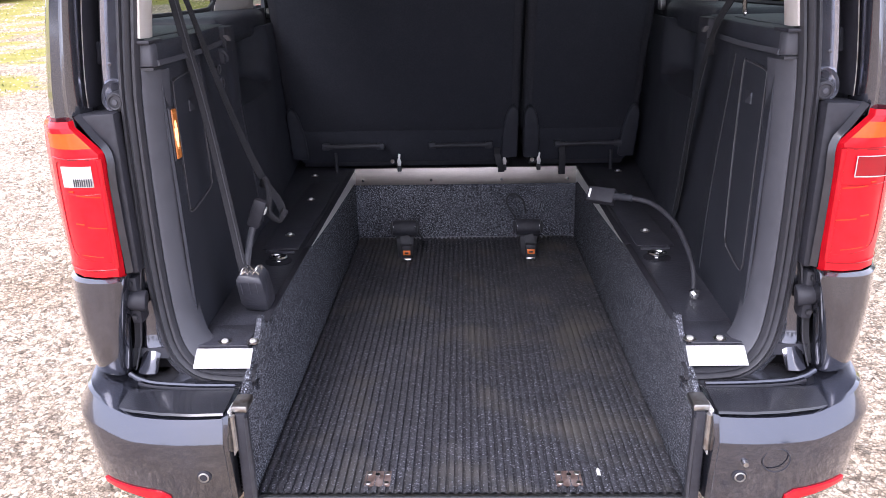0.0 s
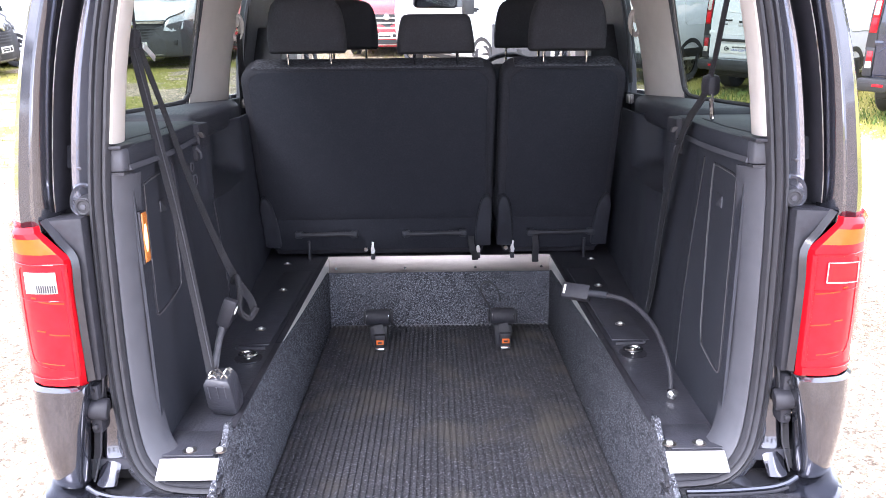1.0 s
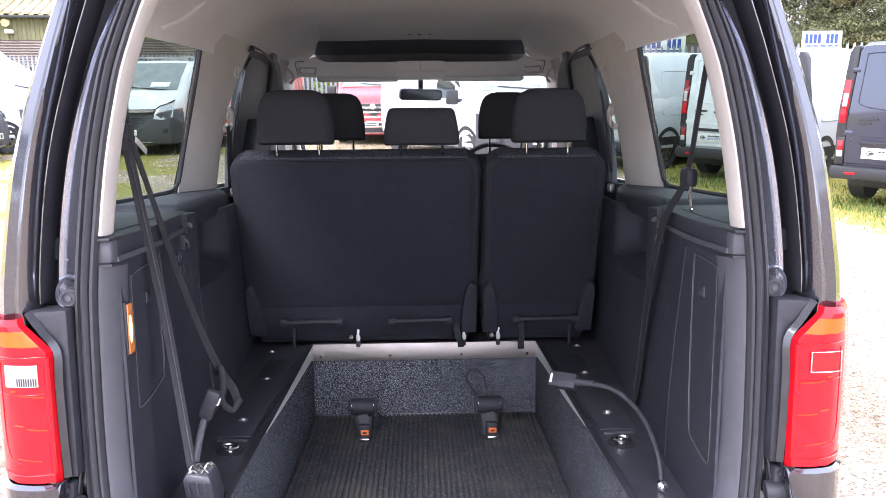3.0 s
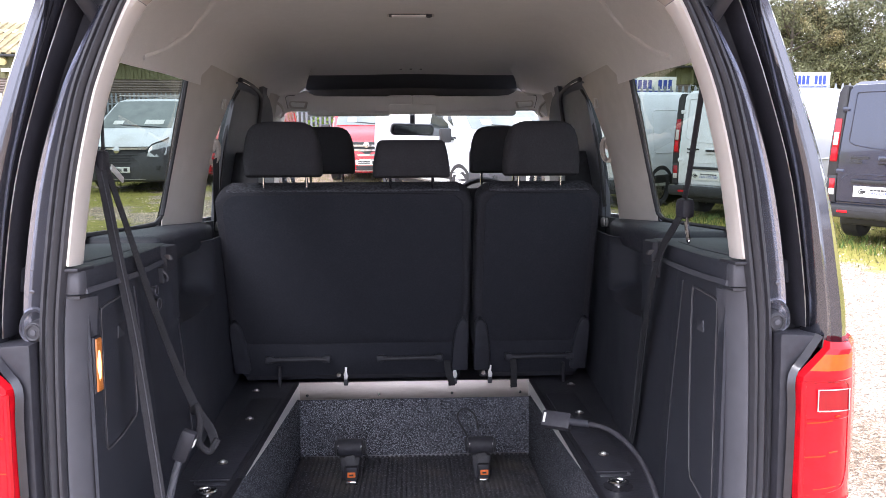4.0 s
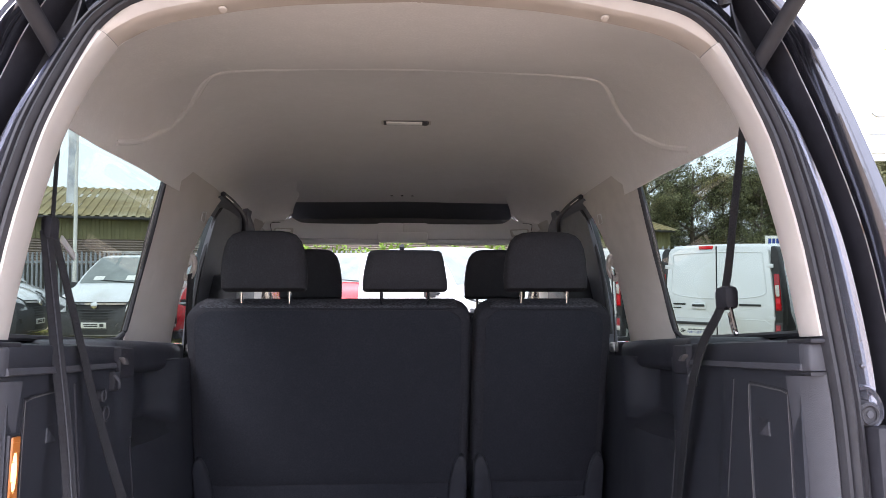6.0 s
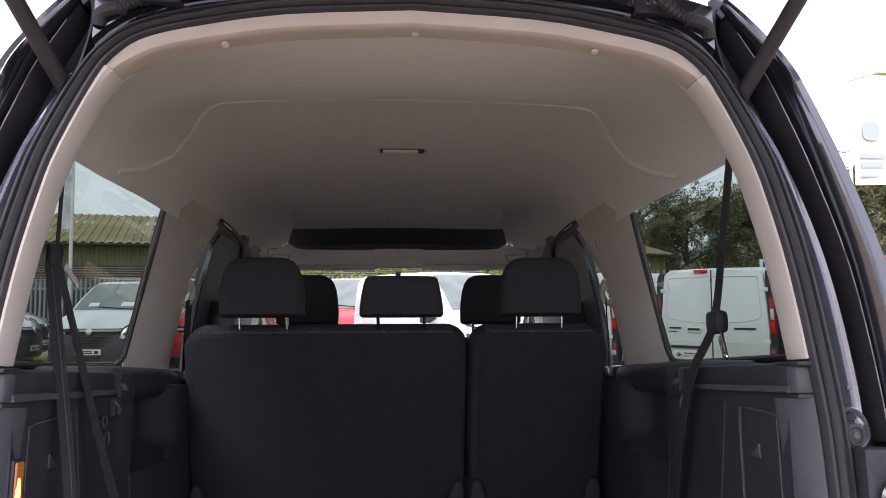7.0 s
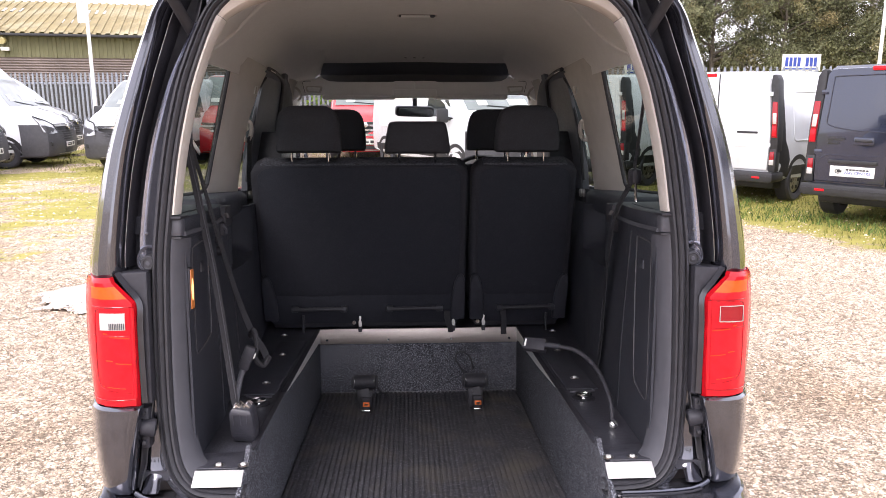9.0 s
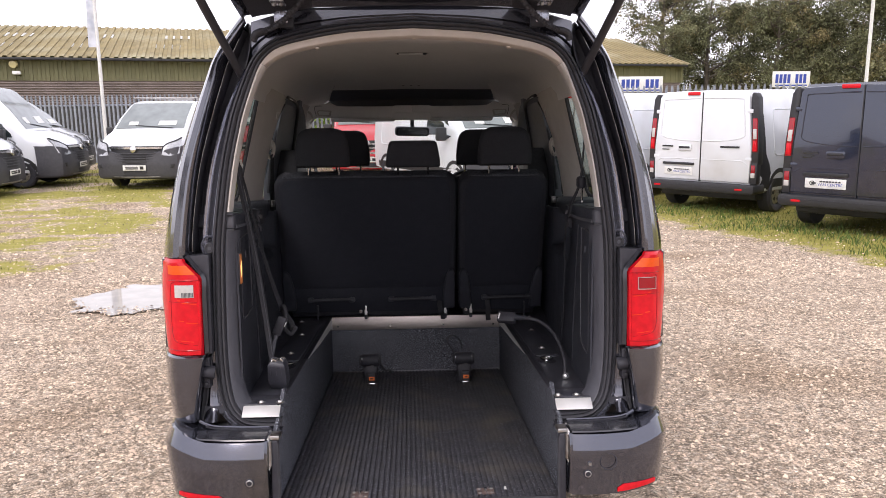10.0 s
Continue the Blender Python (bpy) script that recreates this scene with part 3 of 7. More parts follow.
for s in (1, -1):
    bumper = part("bumper", thick(grid([[bumper_point(k, z, o, s) for k in range(len(PLAN))] for z, o in FACE]), 0.005), BUMPER, car, "grey painted bumper corner cut away beside the ramp", 25)
    pad = []
    for u in (0, 0.03, 0.35, 0.7, 0.97, 1):
        pad.append([(s * x, lerp(u, [0, 1], [lerp(x, [0.458, 0.52, 0.60, 0.675, 0.74], [-0.160, -0.163, -0.157, -0.137, -0.105]), -0.072]), 0.4865 + 0.0045 * u - (0.004 if u in (0, 1) else 0)) for x in (0.460, 0.464, 0.52, 0.58, 0.64, 0.68, 0.72)])
    part("bumper_step", thick(grid(pad), 0.004), STEP_PAINT, bumper, "dark glossy bumper step")
    part("step_edge", tube([(s * 0.462, -0.066, 0.492), (s * 0.54, -0.066, 0.493), (s * 0.62, -0.062, 0.496), (s * 0.655, -0.058, 0.503), (s * 0.678, -0.050, 0.512)], 0.0055, 8, 4), BUMPER, bumper)
    part("step_groove", tube([(s * 0.462, -0.076, 0.4905), (s * 0.54, -0.076, 0.4915), (s * 0.62, -0.072, 0.494), (s * 0.655, -0.068, 0.500)], 0.0030, 6, 4), BLACK_PLASTIC, bumper)
    part("bumper_end", thick(grid([[(s * 0.462, -0.186 + d, z), (s * 0.452, -0.176 + d, z), (s * 0.449, -0.05, z + 0.004)] for z, d in ((0.286, 0.05), (0.294, 0.018), (0.362, 0.010), (0.437, 0.0), (0.480, 0.022), (0.490, 0.11))]), 0.004), BUMPER, bumper, "dark bumper end")
    part("bumper_top", box(s * 0.452, s * 0.70, -0.066, 0.03, 0.466, 0.486, 0.004), STEP_PAINT, bumper)
    lens = [[bumper_point(k, z, o + 0.003, s) for k in range(8 if s > 0 else 7, 17)] for z, o in ((0.299, -0.017), (0.310, -0.015), (0.321, -0.014))]
    lens[2][0] = lens[1][0]
    part("reflector", thick(grid(lens), 0.004), RED_LENS, bumper, "red reflector strip")
    p = Vector(bumper_point(3, 0.362, -0.010, s))
    sensor = part("parking_sensor", cyl(p + Vector((0, 0.01, 0)), p + Vector((0, -0.004, 0)), 0.0145, 0.0135, 22, 0.002), BLACK_PLASTIC, bumper, "round parking sensor")
    part("sensor_ring", tube([p + Vector((0.009 * math.cos(a), -0.005, 0.009 * math.sin(a))) for a in (2 * math.pi * k / 18 for k in range(19))], 0.0016, 5, 1, smooth=False), STEEL, sensor)
ring = [(0.565 + 0.025 * math.cos(a), -0.1855, 0.400 + 0.025 * math.sin(a)) for a in (2 * math.pi * k / 24 for k in range(25))]
part("tow_eye_cover", tube(ring, 0.0014, 5, 1, smooth=False), BLACK_PLASTIC, car)
part("bumper_screw", cyl((0.508, -0.180, 0.395), (0.508, -0.1935, 0.395), 0.006, 0.005, 12), STEEL, car)

# ---- quarter panel below the lamps, lamp mounts ----
for s in (1, -1):
    rows = [[(s * x, y, z) for x, y in plan_] for z, plan_ in (
        (0.508, [(0.684, -0.020), (0.688, -0.042), (0.700, -0.050), (0.735, -0.040), (0.768, 0.003), (0.787, 0.06), (0.806, 0.16), (0.832, 0.36)]),
        (0.530, [(0.682, -0.020), (0.685, -0.046), (0.700, -0.056), (0.739, -0.046), (0.775, 0.000), (0.795, 0.06), (0.814, 0.16), (0.842, 0.36)]),
        (0.630, [(0.670, -0.022), (0.673, -0.052), (0.695, -0.065), (0.745, -0.055), (0.784, -0.004), (0.807, 0.06), (0.827, 0.16), (0.858, 0.36)]),
        (0.712, [(0.656, -0.024), (0.659, -0.052), (0.690, -0.064), (0.745, -0.053), (0.785, -0.003), (0.809, 0.06), (0.829, 0.16), (0.862, 0.36)]),
        (0.718, [(0.656, -0.010), (0.659, -0.040), (0.690, -0.054), (0.743, -0.044), (0.780, 0.003), (0.803, 0.06), (0.823, 0.16), (0.855, 0.36)]))]
    fine = [spline([Vector(p) for p in row], 4) for row in rows]
    fine = [list(col) for col in zip(*[spline(list(col), 3) for col in zip(*fine[:4])])] + [fine[4]]
    part("lower_quarter", thick(grid(fine), 0.006), PAINT, car, "dark grey painted panel below the lamp", 50)
    part("lamp_side_panel", thick(grid([[(s * 0.808, 0.060, z), (s * 0.824, 0.12, z), (s * 0.846, 0.24, z), (s * x, 0.36, z)] for z, x in ((0.725, 0.862), (0.88, 0.866), (1.008, 0.860))]), 0.006), PAINT, car)
    # black strip between lamp and jamb
    mount = part("lamp_mount", prism([(s * 0.640, 0.715), (s * 0.668, 0.715), (s * 0.666, 0.958), (s * 0.716, 1.024), (s * 0.640, 1.028)], "y", -0.018, 0.05, 0.006), BLACK_PLASTIC, car, "black plastic lamp mount")
    edge = [(0.656, -0.024, 0.720), (0.6565, -0.028, 0.80), (0.6565, -0.030, 0.90), (0.6565, -0.028, 0.955), (0.680, -0.024, 0.987), (0.708, -0.018, 1.024)]
    part("mount_edge", ribbon([(s * x, y, z) for x, y, z in edge], 0.013, (s * 0.85, -0.5, 0.0), 0.006, 3), STEP_PAINT, mount, "bevelled edge strip")
    low = [[(s * 0.632, y, z), (s * 0.640, y - 0.004, z), (s * 0.660, y - 0.005, z), (s * 0.672, y + 0.004, z)] for z, y in ((0.502, -0.030), (0.512, -0.018), (0.524, -0.006), (0.536, 0.004), (0.552, 0.011), (0.58, 0.015), (0.66, 0.018), (0.73, 0.018))]
    part("lower_jamb", thick(grid(low), 0.003), PAINT, car, "painted lower door jamb")
    part("latch_striker", cyl((s * 0.636, -0.012, 0.655), (s * 0.672, -0.02, 0.66), 0.022, 0.018, 14, 0.006), BLACK_PLASTIC, car)
    part("striker_plate", box(s * 0.650, s * 0.672, -0.018, 0.03, 0.606, 0.706, 0.006), BLACK_PLASTIC, car)
    part("lower_gap", thick(grid([[(s * x0, y0, z), (s * (x0 + 0.3 * (x1 - x0)), y0 + 0.02, z), (s * x1, y0 + 0.012, z)] for z, x0, x1, y0 in ((0.506, 0.676, 0.690, -0.022), (0.56, 0.664, 0.684, -0.006), (0.63, 0.656, 0.676, -0.004), (0.722, 0.640, 0.662, -0.006))]), 0.003), RUBBER, car, "black shut gap below the lamp")
    for z in (0.622, 0.694):
        part("striker_bolt", cyl((s * 0.662, -0.016, z), (s * 0.662, -0.025, z), 0.0065, 0.0055, 8, 0.001), RUBBER, car)
    # the recess for the buffer, pressed into the jamb
    rows = []
    for a in (radians(10 * k) for k in range(36)):
        ca, sa = math.cos(a), math.sin(a)
        h = 0.040 if sa > 0 else 0.026
        rows.append([(s * (0.646 + 0.029 * ca), 0.020, 1.046 + h * sa), (s * (0.646 + 0.026 * ca), 0.014, 1.046 + (h - 0.003) * sa), (s * (0.646 + 0.022 * ca), 0.018, 1.046 + (h - 0.008) * sa), (s * (0.646 + 0.019 * ca), 0.034, 1.046 + (h - 0.011) * sa)])
    part("buffer_recess", thick(grid([list(r) for r in zip(*rows)], close=True), 0.002), JAMB, car)
    stop = part("door_buffer", cyl((s * 0.644, 0.040, 1.044), (s * 0.644, 0.005, 1.044), 0.0215, 0.0175, 24, 0.004), RUBBER, car, "round black door buffer")
    part("buffer_ring", tube([(s * (0.644 + 0.012 * math.cos(a)), 0.004, 1.044 + 0.013 * math.sin(a)) for a in (2 * math.pi * k / 20 for k in range(21))], 0.0022, 5, 1, smooth=False), RUBBER, stop)
    part("buffer_screw", cyl((s * 0.644, 0.008, 1.044), (s * 0.644, 0.003, 1.044), 0.006, 0.005, 12), TRIM_GREY, stop)

# ---- tail lamps ----
for s in (1, -1):
    def lens_rows(z):
        inner = lerp(z, [0.722, 0.958, 1.014], [0.662, 0.662, 0.716])
        outer = lerp(z, [0.722, 0.75, 0.88, 0.96, 1.02], [0.792, 0.802, 0.812, 0.810, 0.800])
        xs = [inner + (0.765 - inner) * u for u in (0, 0.05, 0.35, 0.7, 1)]
        pts = [(xs[0], -0.030), (xs[1], -0.046), (xs[2], -0.052), (xs[3], -0.046), (xs[4], -0.022)]
        pts += [(0.795 + (outer - 0.812) * 0.5, 0.015), (outer + 0.004, 0.070)]
        return [(s * x, y, z) for x, y in pts]

    zs = [0.722, 0.732, 0.80, 0.88, 0.950, 0.958, 0.985, 1.006, 1.016]
    rows = [lens_rows(z) for z in zs]
    rows[0] = [(x, y + 0.012, z - 0.010) for x, y, z in rows[0]]
    rows[1] = [(x, y, z - 0.012) for x, y, z in rows[1]]
    rows[-1] = [(x, y + 0.012, z) for x, y, z in rows[-1]]
    bm = thick(grid(rows), 0.02)
    lamp = part("tail_lamp", bm, RED_LENS, car, "red tail lamp with a white reversing lens")
    part("indicator_lens", thick(grid([[(x, y - 0.0015, z) for x, y, z in lens_rows(zz)][1:5] for zz in (0.969, 0.982, 0.997)]), 0.001), ORANGE_LENS, lamp, "orange-red indicator lens")
    if s < 0:
        rows = [[(s * x, y, z) for x, y in ((0.682, -0.0515), (0.70, -0.0535), (0.72, -0.052), (0.740, -0.0475))] for z in (0.898, 0.937)]
        part("reversing_lens", thick(grid(rows), 0.002), CLEAR_LENS, lamp, "white reversing lens")
        for k in range(9):
            x = 0.685 + 0.0040 * k
            part("lens_flute", tube([(s * x, lerp(x, [0.682, 0.70, 0.72, 0.74], [-0.0530, -0.0550, -0.0535, -0.0490]), z) for z in (0.900, 0.907, 0.914)], 0.0010, 5, 1, smooth=False), TRIM_GREY, lamp)
    else:
        rows = [[(s * x, y, z) for x, y in ((0.690, -0.0523), (0.71, -0.0533), (0.725, -0.0518), (0.748, -0.0455))] for z in (0.900, 0.937)]
        part("fog_lens", thick(grid(rows), 0.002), RED_DARK, lamp)
        loop = [Vector(p) for p in rows[0]] + [Vector(p) for p in reversed(rows[1])]
        part("fog_lens_rim", tube([p + Vector((0, -0.002, 0)) for p in (*loop, loop[0])], 0.0012, 5, 1, smooth=False), CLEAR_LENS, lamp)
    for z, r in ((0.951, 0.0010), (0.884, 0.0006), (0.735, 0.0012)):
        row = [(x, y - 0.001, zz) for x, y, zz in lens_rows(z)[1:5 if z > 0.75 else 6]]
        part("lens_rib", tube(row, r, 5, 3), RED_DARK, lamp)
    row = [(x, y - 0.001, zz) for x, y, zz in (lens_rows(z)[1] for z in (0.74, 0.80, 0.86, 0.92, 0.95))]
    part("lens_edge", tube(row, 0.0055, 8, 2), RED_LENS, lamp)

    def on_lens(x, z, out=0.0005):
        r = lens_rows(z)
        return (s * x, lerp(x, [abs(p[0]) for p in r], [p[1] for p in r]) - out, z)
    # Orange-red streaks paint the light caught by the lens's inner ribs.
    for xs, z, r in (((0.675, 0.690, 0.705, 0.719), 0.880, 0.0013), ((0.724, 0.728, 0.733), 0.886, 0.0016), ((0.671, 0.682, 0.695, 0.707), 0.820, 0.0013), ((0.714, 0.722, 0.730), 0.824, 0.0015), ((0.688, 0.705, 0.725, 0.742), 0.762, 0.0010)):
        part("light_guide", tube([on_lens(x, z + 0.10 * (x - 0.70)) for x in xs], r, 6, 3), RIB_GLINT, lamp, "orange-red glint painted for the lit inner ribs")
    rib = [on_lens(x, z) for x, z in ((0.684, 0.948), (0.72, 0.948), (0.748, 0.944), (0.757, 0.93), (0.758, 0.86), (0.757, 0.80), (0.752, 0.772), (0.738, 0.760), (0.71, 0.754), (0.676, 0.750))]
    part("lens_step", tube(rib, 0.0010, 6, 4), RED_DARK, lamp)

# ---- raised tailgate, seen from below, and its gas struts ----
gate_rows = []
for d, w, h in ((0.0, 0.545, 0.0), (0.25, 0.555, 0.01), (0.6, 0.57, 0.02), (1.0, 0.585, 0.0), (1.12, 0.57, -0.05)):
    y, z = 0.055 - d * 0.985, 1.842 + d * 0.17 + h
    gate_rows.append([(w * u, y + 0.03 * u * u, z - 0.03 * u ** 4) for u in (-1, -0.95, -0.6, 0, 0.6, 0.95, 1)])
gate = part("tailgate", thick(grid(gate_rows), 0.05), PAINT, car, "raised dark grey tailgate")
part("tailgate_lining", thick(grid([[(x * 0.93, y, z - 0.03) for x, y, z in row] for row in gate_rows[:-1]]), 0.02), BLACK_PLASTIC, gate)
for s in (1, -1):
    strut = part("gas_strut", cyl((s * 0.540, 0.064, 1.583), (s * 0.632, -0.33, 1.875), 0.0125, seg=14), RUBBER, car, "black gas strut")
    part("strut_rod", cyl((s * 0.603, -0.21, 1.785), (s * 0.664, -0.45, 1.960), 0.006, seg=10), BLACK_PLASTIC, strut)
    hinge = part("tailgate_hinge", box(s * 0.388, s * 0.432, 0.060, 0.080, 1.742, 1.800, 0.004), JAMB, car, "painted tailgate hinge")
    part("hinge_arm", box(s * 0.386, s * 0.430, -0.03, 0.074, 1.786, 1.800, 0.003), JAMB, hinge)
    part("hinge_socket", box(s * 0.372, s * 0.446, 0.064, 0.10, 1.728, 1.764, 0.006), BLACK_PLASTIC, hinge)
    for x in (0.398, 0.420):
        part("hinge_bolt", cyl((s * x, -0.005, 1.786), (s * x, -0.005, 1.778), 0.0065, 0.006, 8, 0.001), STEEL, hinge)
    part("grommet", tube([(s * 0.498, 0.072, 1.690), (s * 0.494, 0.066, 1.706), (s * 0.475, 0.064, 1.716), (s * 0.455, 0.064, 1.718)], 0.011, 10), RUBBER, car, "rubber cable grommet")
    line = spline([(s * 0.465, 0.060, 1.716), (s * 0.43, 0.050, 1.728), (s * 0.385, 0.030, 1.755), (s * 0.335, 0.0, 1.80), (s * 0.31, -0.03, 1.85)], 10)
    part("cable_gaiter", tube(line, [0.0105 if k % 2 else 0.0075 for k in range(len(line))], 8, smooth=False), RUBBER, car, "ribbed black cable gaiter")

# ---- roof lining ----
rows = []
first_half = [r[0] if i < 3 else r[1] for i, r in enumerate(opening_rows([(0.012, 0.072), (-0.006, 0.066)], 10, 17, 1, 1))]
rows.append(first_half + [(-x, y, z) for x, y, z in reversed(first_half[:-1])])
for y in (0.26, 0.36, 0.5, 0.62, 0.66, 0.9, 1.2, 1.3, 1.45, 1.54, 1.62, 1.72, 1.85, 2.0, 2.08):
    top = lerp(y, [0.26, 0.36, 0.62, 0.66, 0.9, 1.3, 2.0, 2.38], [1.738, 1.752, 1.790, 1.806, 1.835, 1.860, 1.864, 1.858])
    edge = lerp(y, [0.26, 0.36, 0.6, 1.2, 2.38], [0.62, 0.672, 0.690, 0.70, 0.672])
    low = lerp(y, [0.26, 0.36, 0.9, 1.2, 1.45, 1.62, 1.85, 2.38], [1.56, 1.60, 1.64, 1.655, 1.665, 1.705, 1.735, 1.742])
    d = top - low
    half = [(edge, low - 0.03), (edge - 0.008, low), (edge - 0.035, low + 0.36 * d), (edge - 0.085, low + 0.62 * d), (edge - 0.15, low + 0.82 * d), (edge - 0.25, low + 0.945 * d), (edge - 0.40, top - 0.006), (0, top)]
    rows.append([(x, y, z) for x, z in half] + [(-x, y, z) for x, z in reversed(half[:-1])])
# the lining runs on over the shelf, and its cheeks turn down to the shelf's ends
last = rows[-1]
front_rows = [last[5:10]]
for y, dz in ((2.20, -0.004), (2.36, -0.014), (2.43, -0.024), (2.50, -0.036), (2.64, -0.065)):
    front_rows.append([(x * 1.26, y, z + dz) for x, _, z in last[5:10]])
liner = part("headliner", thick(grid(rows), 0.006), HEADLINER, car, "grey felt roof lining")
part("headliner_front", thick(grid(front_rows[:4]), 0.005), HEADLINER, liner)
# The lining goes on in a darker grey that imitates the recess's shade.
part("shelf_lining", thick(grid(front_rows[3:]), 0.005), DOOR_GREY, liner, "lining over the shelf, the recess's shade put into its grey")
for s in (1, -1):
    rows = []
    for i, (x, _, z) in enumerate(last[:6]):
        x1 = (0.672, 0.662, 0.640, 0.600, 0.548, 0.516)[i]
        z1 = (1.712, 1.722, 1.730, 1.734, 1.744, 1.772)[i]
        line = []
        for u in (0, 0.2, 0.4, 0.6, 0.75, 0.87, 0.95, 1.0):
            h = u * u * (3 - 2 * u)
            line.append((s * (x + (x1 - x) * h), 2.08 + (2.425 - 2.08) * math.sin(u * math.pi / 2) ** 1.15, z + (z1 - z) * (1 - math.cos(u * math.pi / 2)) ** 1.25))
        rows.append(line)
    rows.append([(s * (abs(x) - 0.003), y + 0.02, z + 0.002) for (x, y, z) in rows[-1]])
    rows.append([(s * (abs(x) + 0.065), y + 0.20, z - 0.012) for (x, y, z) in rows[-2]])
    part("liner_cheek", thick(grid(rows), 0.005), HEADLINER, liner, angle=60)
for s in (1, -1):
    ridge = [(0, 0.640, 1.797), (s * 0.16, 0.645, 1.797), (s * 0.306, 0.665, 1.800), (s * 0.40, 0.678, 1.799), (s * 0.456, 0.69, 1.795), (s * 0.480, 0.715, 1.792), (s * 0.500, 0.75, 1.789), (s * 0.564, 0.88, 1.781), (s * 0.615, 0.935, 1.752), (s * 0.640, 0.935, 1.728), (s * 0.668, 0.84, 1.670), (s * 0.682, 0.69, 1.620)]
    part("liner_ridge", tube(ridge, 0.009, 8, 5), HEADLINER, liner)

# ---- inner side linings ----
def wall_x(y):
    return lerp(y, [0.05, 0.205, 0.36, 0.82, 1.47, 1.75], [0.569, 0.574, 0.581, 0.618, 0.680, 0.705])


def pocket(y, z):
    """Depth of the storage pocket pressed into the lining."""
    a = min(1, max(0, (y - 0.705) / 0.08)) * min(1, max(0, (1.22 - y) / 0.12))
    b = min(1, max(0, (z - 0.925 - 0.05 * (y - 0.9)) / 0.03)) * min(1, max(0, (1.13 - z) / 0.02))
    return 0.085 * a * a * (3 - 2 * a) * b


def lining_x(y, z):
    step = 0.010 * min(1, max(0, (y - 0.335 - 0.22 * (1.08 - z)) / 0.02)) * min(1, max(0, (0.90 - y) / 0.12))
    column = 0.010 * min(1, max(0, (y - 0.585) / 0.015)) * min(1, max(0, (0.700 - y) / 0.03)) * min(1, max(0, (z - 0.935) / 0.02))
    return wall_x(y) + 0.012 * (z - 0.54) + pocket(y, z) + step - column


for s in (1, -1):
    ys = [0.052 + 0.02 * k for k in range(85)]
    zs = [0.54, 0.6, 0.7, 0.8] + [0.86 + 0.02 * k for k in range(14)]
    lining = part("side_lining", thick(grid([[(s * lining_x(y, z), y, z) for y in ys] for z in zs]), 0.006), TRIM, car, "charcoal grained plastic side lining")
    ledge = [(s * x, y) for x, y in ((0.566, 0.036), (0.569, 0.18), (0.580, 0.32), (0.602, 0.50), (0.624, 0.645), (0.83, 0.645), (0.815, 0.40), (0.765, 0.16), (0.70, 0.06), (0.60, 0.036))]
    top = part("window_ledge", prism(ledge, "z", 1.106, 1.150, 0.006), TRIM, car, "charcoal plastic window ledge")
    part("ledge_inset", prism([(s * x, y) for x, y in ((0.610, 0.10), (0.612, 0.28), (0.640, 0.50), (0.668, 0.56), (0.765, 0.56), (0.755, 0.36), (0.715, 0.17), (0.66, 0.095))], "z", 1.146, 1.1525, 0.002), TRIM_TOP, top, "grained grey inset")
    bolster = [(s * x, y) for x, y in ((0.634, 0.64), (0.662, 0.95), (0.690, 1.25), (0.715, 1.42), (0.74, 1.47), (0.85, 1.47), (0.85, 0.64))]
    part("armrest", prism(bolster, "z", 1.085, 1.166, 0.028, segments=4), TRIM, car, "rounded charcoal armrest moulding")
    cap = part("pillar_cap", prism([(s * x, y) for x, y in ((0.566, 0.034), (0.571, 0.020), (0.604, 0.016), (0.604, 0.060), (0.568, 0.085))], "z", 1.104, 1.146, 0.004), TRIM_GREY, car, "grey cap on the lower pillar lining")
    part("cap_slot", box(s * 0.568, s * 0.604, 0.016, 0.06, 1.0985, 1.1035, 0.0), RUBBER, cap)
    part("ledge_lip", ribbon([(s * x, y, z) for x, y, z in ((0.566, 0.035, 1.110), (0.566, 0.18, 1.110), (0.576, 0.32, 1.110), (0.598, 0.49, 1.110), (0.618, 0.635, 1.110))], 0.010, (s * 0.3, 0, 1), 0.007, 6), TRIM_GREY, top, "rounded lip under the ledge")
    part("trim_foot", box(s * 0.566, s * 0.604, 0.008, 0.075, 1.1455, 1.152, 0.002), BLACK_PLASTIC, cap)

    def on_wall(pts, r=0.0020, mat_=None, out=0.0062):
        return part("panel_joint", tube([(s * (lining_x(y, z) - out), y, z) for y, z in pts], r, 5, 4), mat_ or BLACK_PLASTIC, lining)
    if s > 0:
        loop = [(0.080, 0.72), (0.083, 0.90), (0.085, 1.055), (0.093, 1.073), (0.15, 1.078), (0.212, 1.080), (0.224, 1.068), (0.226, 0.95), (0.220, 0.80), (0.208, 0.700), (0.17, 0.680), (0.10, 0.668), (0.082, 0.68), (0.080, 0.72)]
    else:
        loop = [(0.096, 0.87), (0.100, 1.05), (0.110, 1.070), (0.17, 1.076), (0.24, 1.078), (0.258, 1.064), (0.262, 0.95), (0.266, 0.84), (0.235, 0.818), (0.11, 0.805), (0.096, 0.825), (0.096, 0.87)]
    on_wall(loop)
    # Lighter line beside the joint: gloss painted along the panel's rounded edge.
    on_wall([(y + 0.004, z - 0.003) for y, z in loop], 0.0011, SHELF_GREY, 0.0070)
    on_wall([(0.290, 1.085), (0.310, 1.0), (0.345, 0.85), (0.372, 0.70), (0.385, 0.56)], 0.0022)
    # Painted edge gloss again, next to the lower panel's joint.
    on_wall([(0.664, 0.953), (0.695, 0.935), (0.725, 0.848), (0.770, 0.70), (0.805, 0.56)], 0.0010, SHELF_GREY, 0.0070)
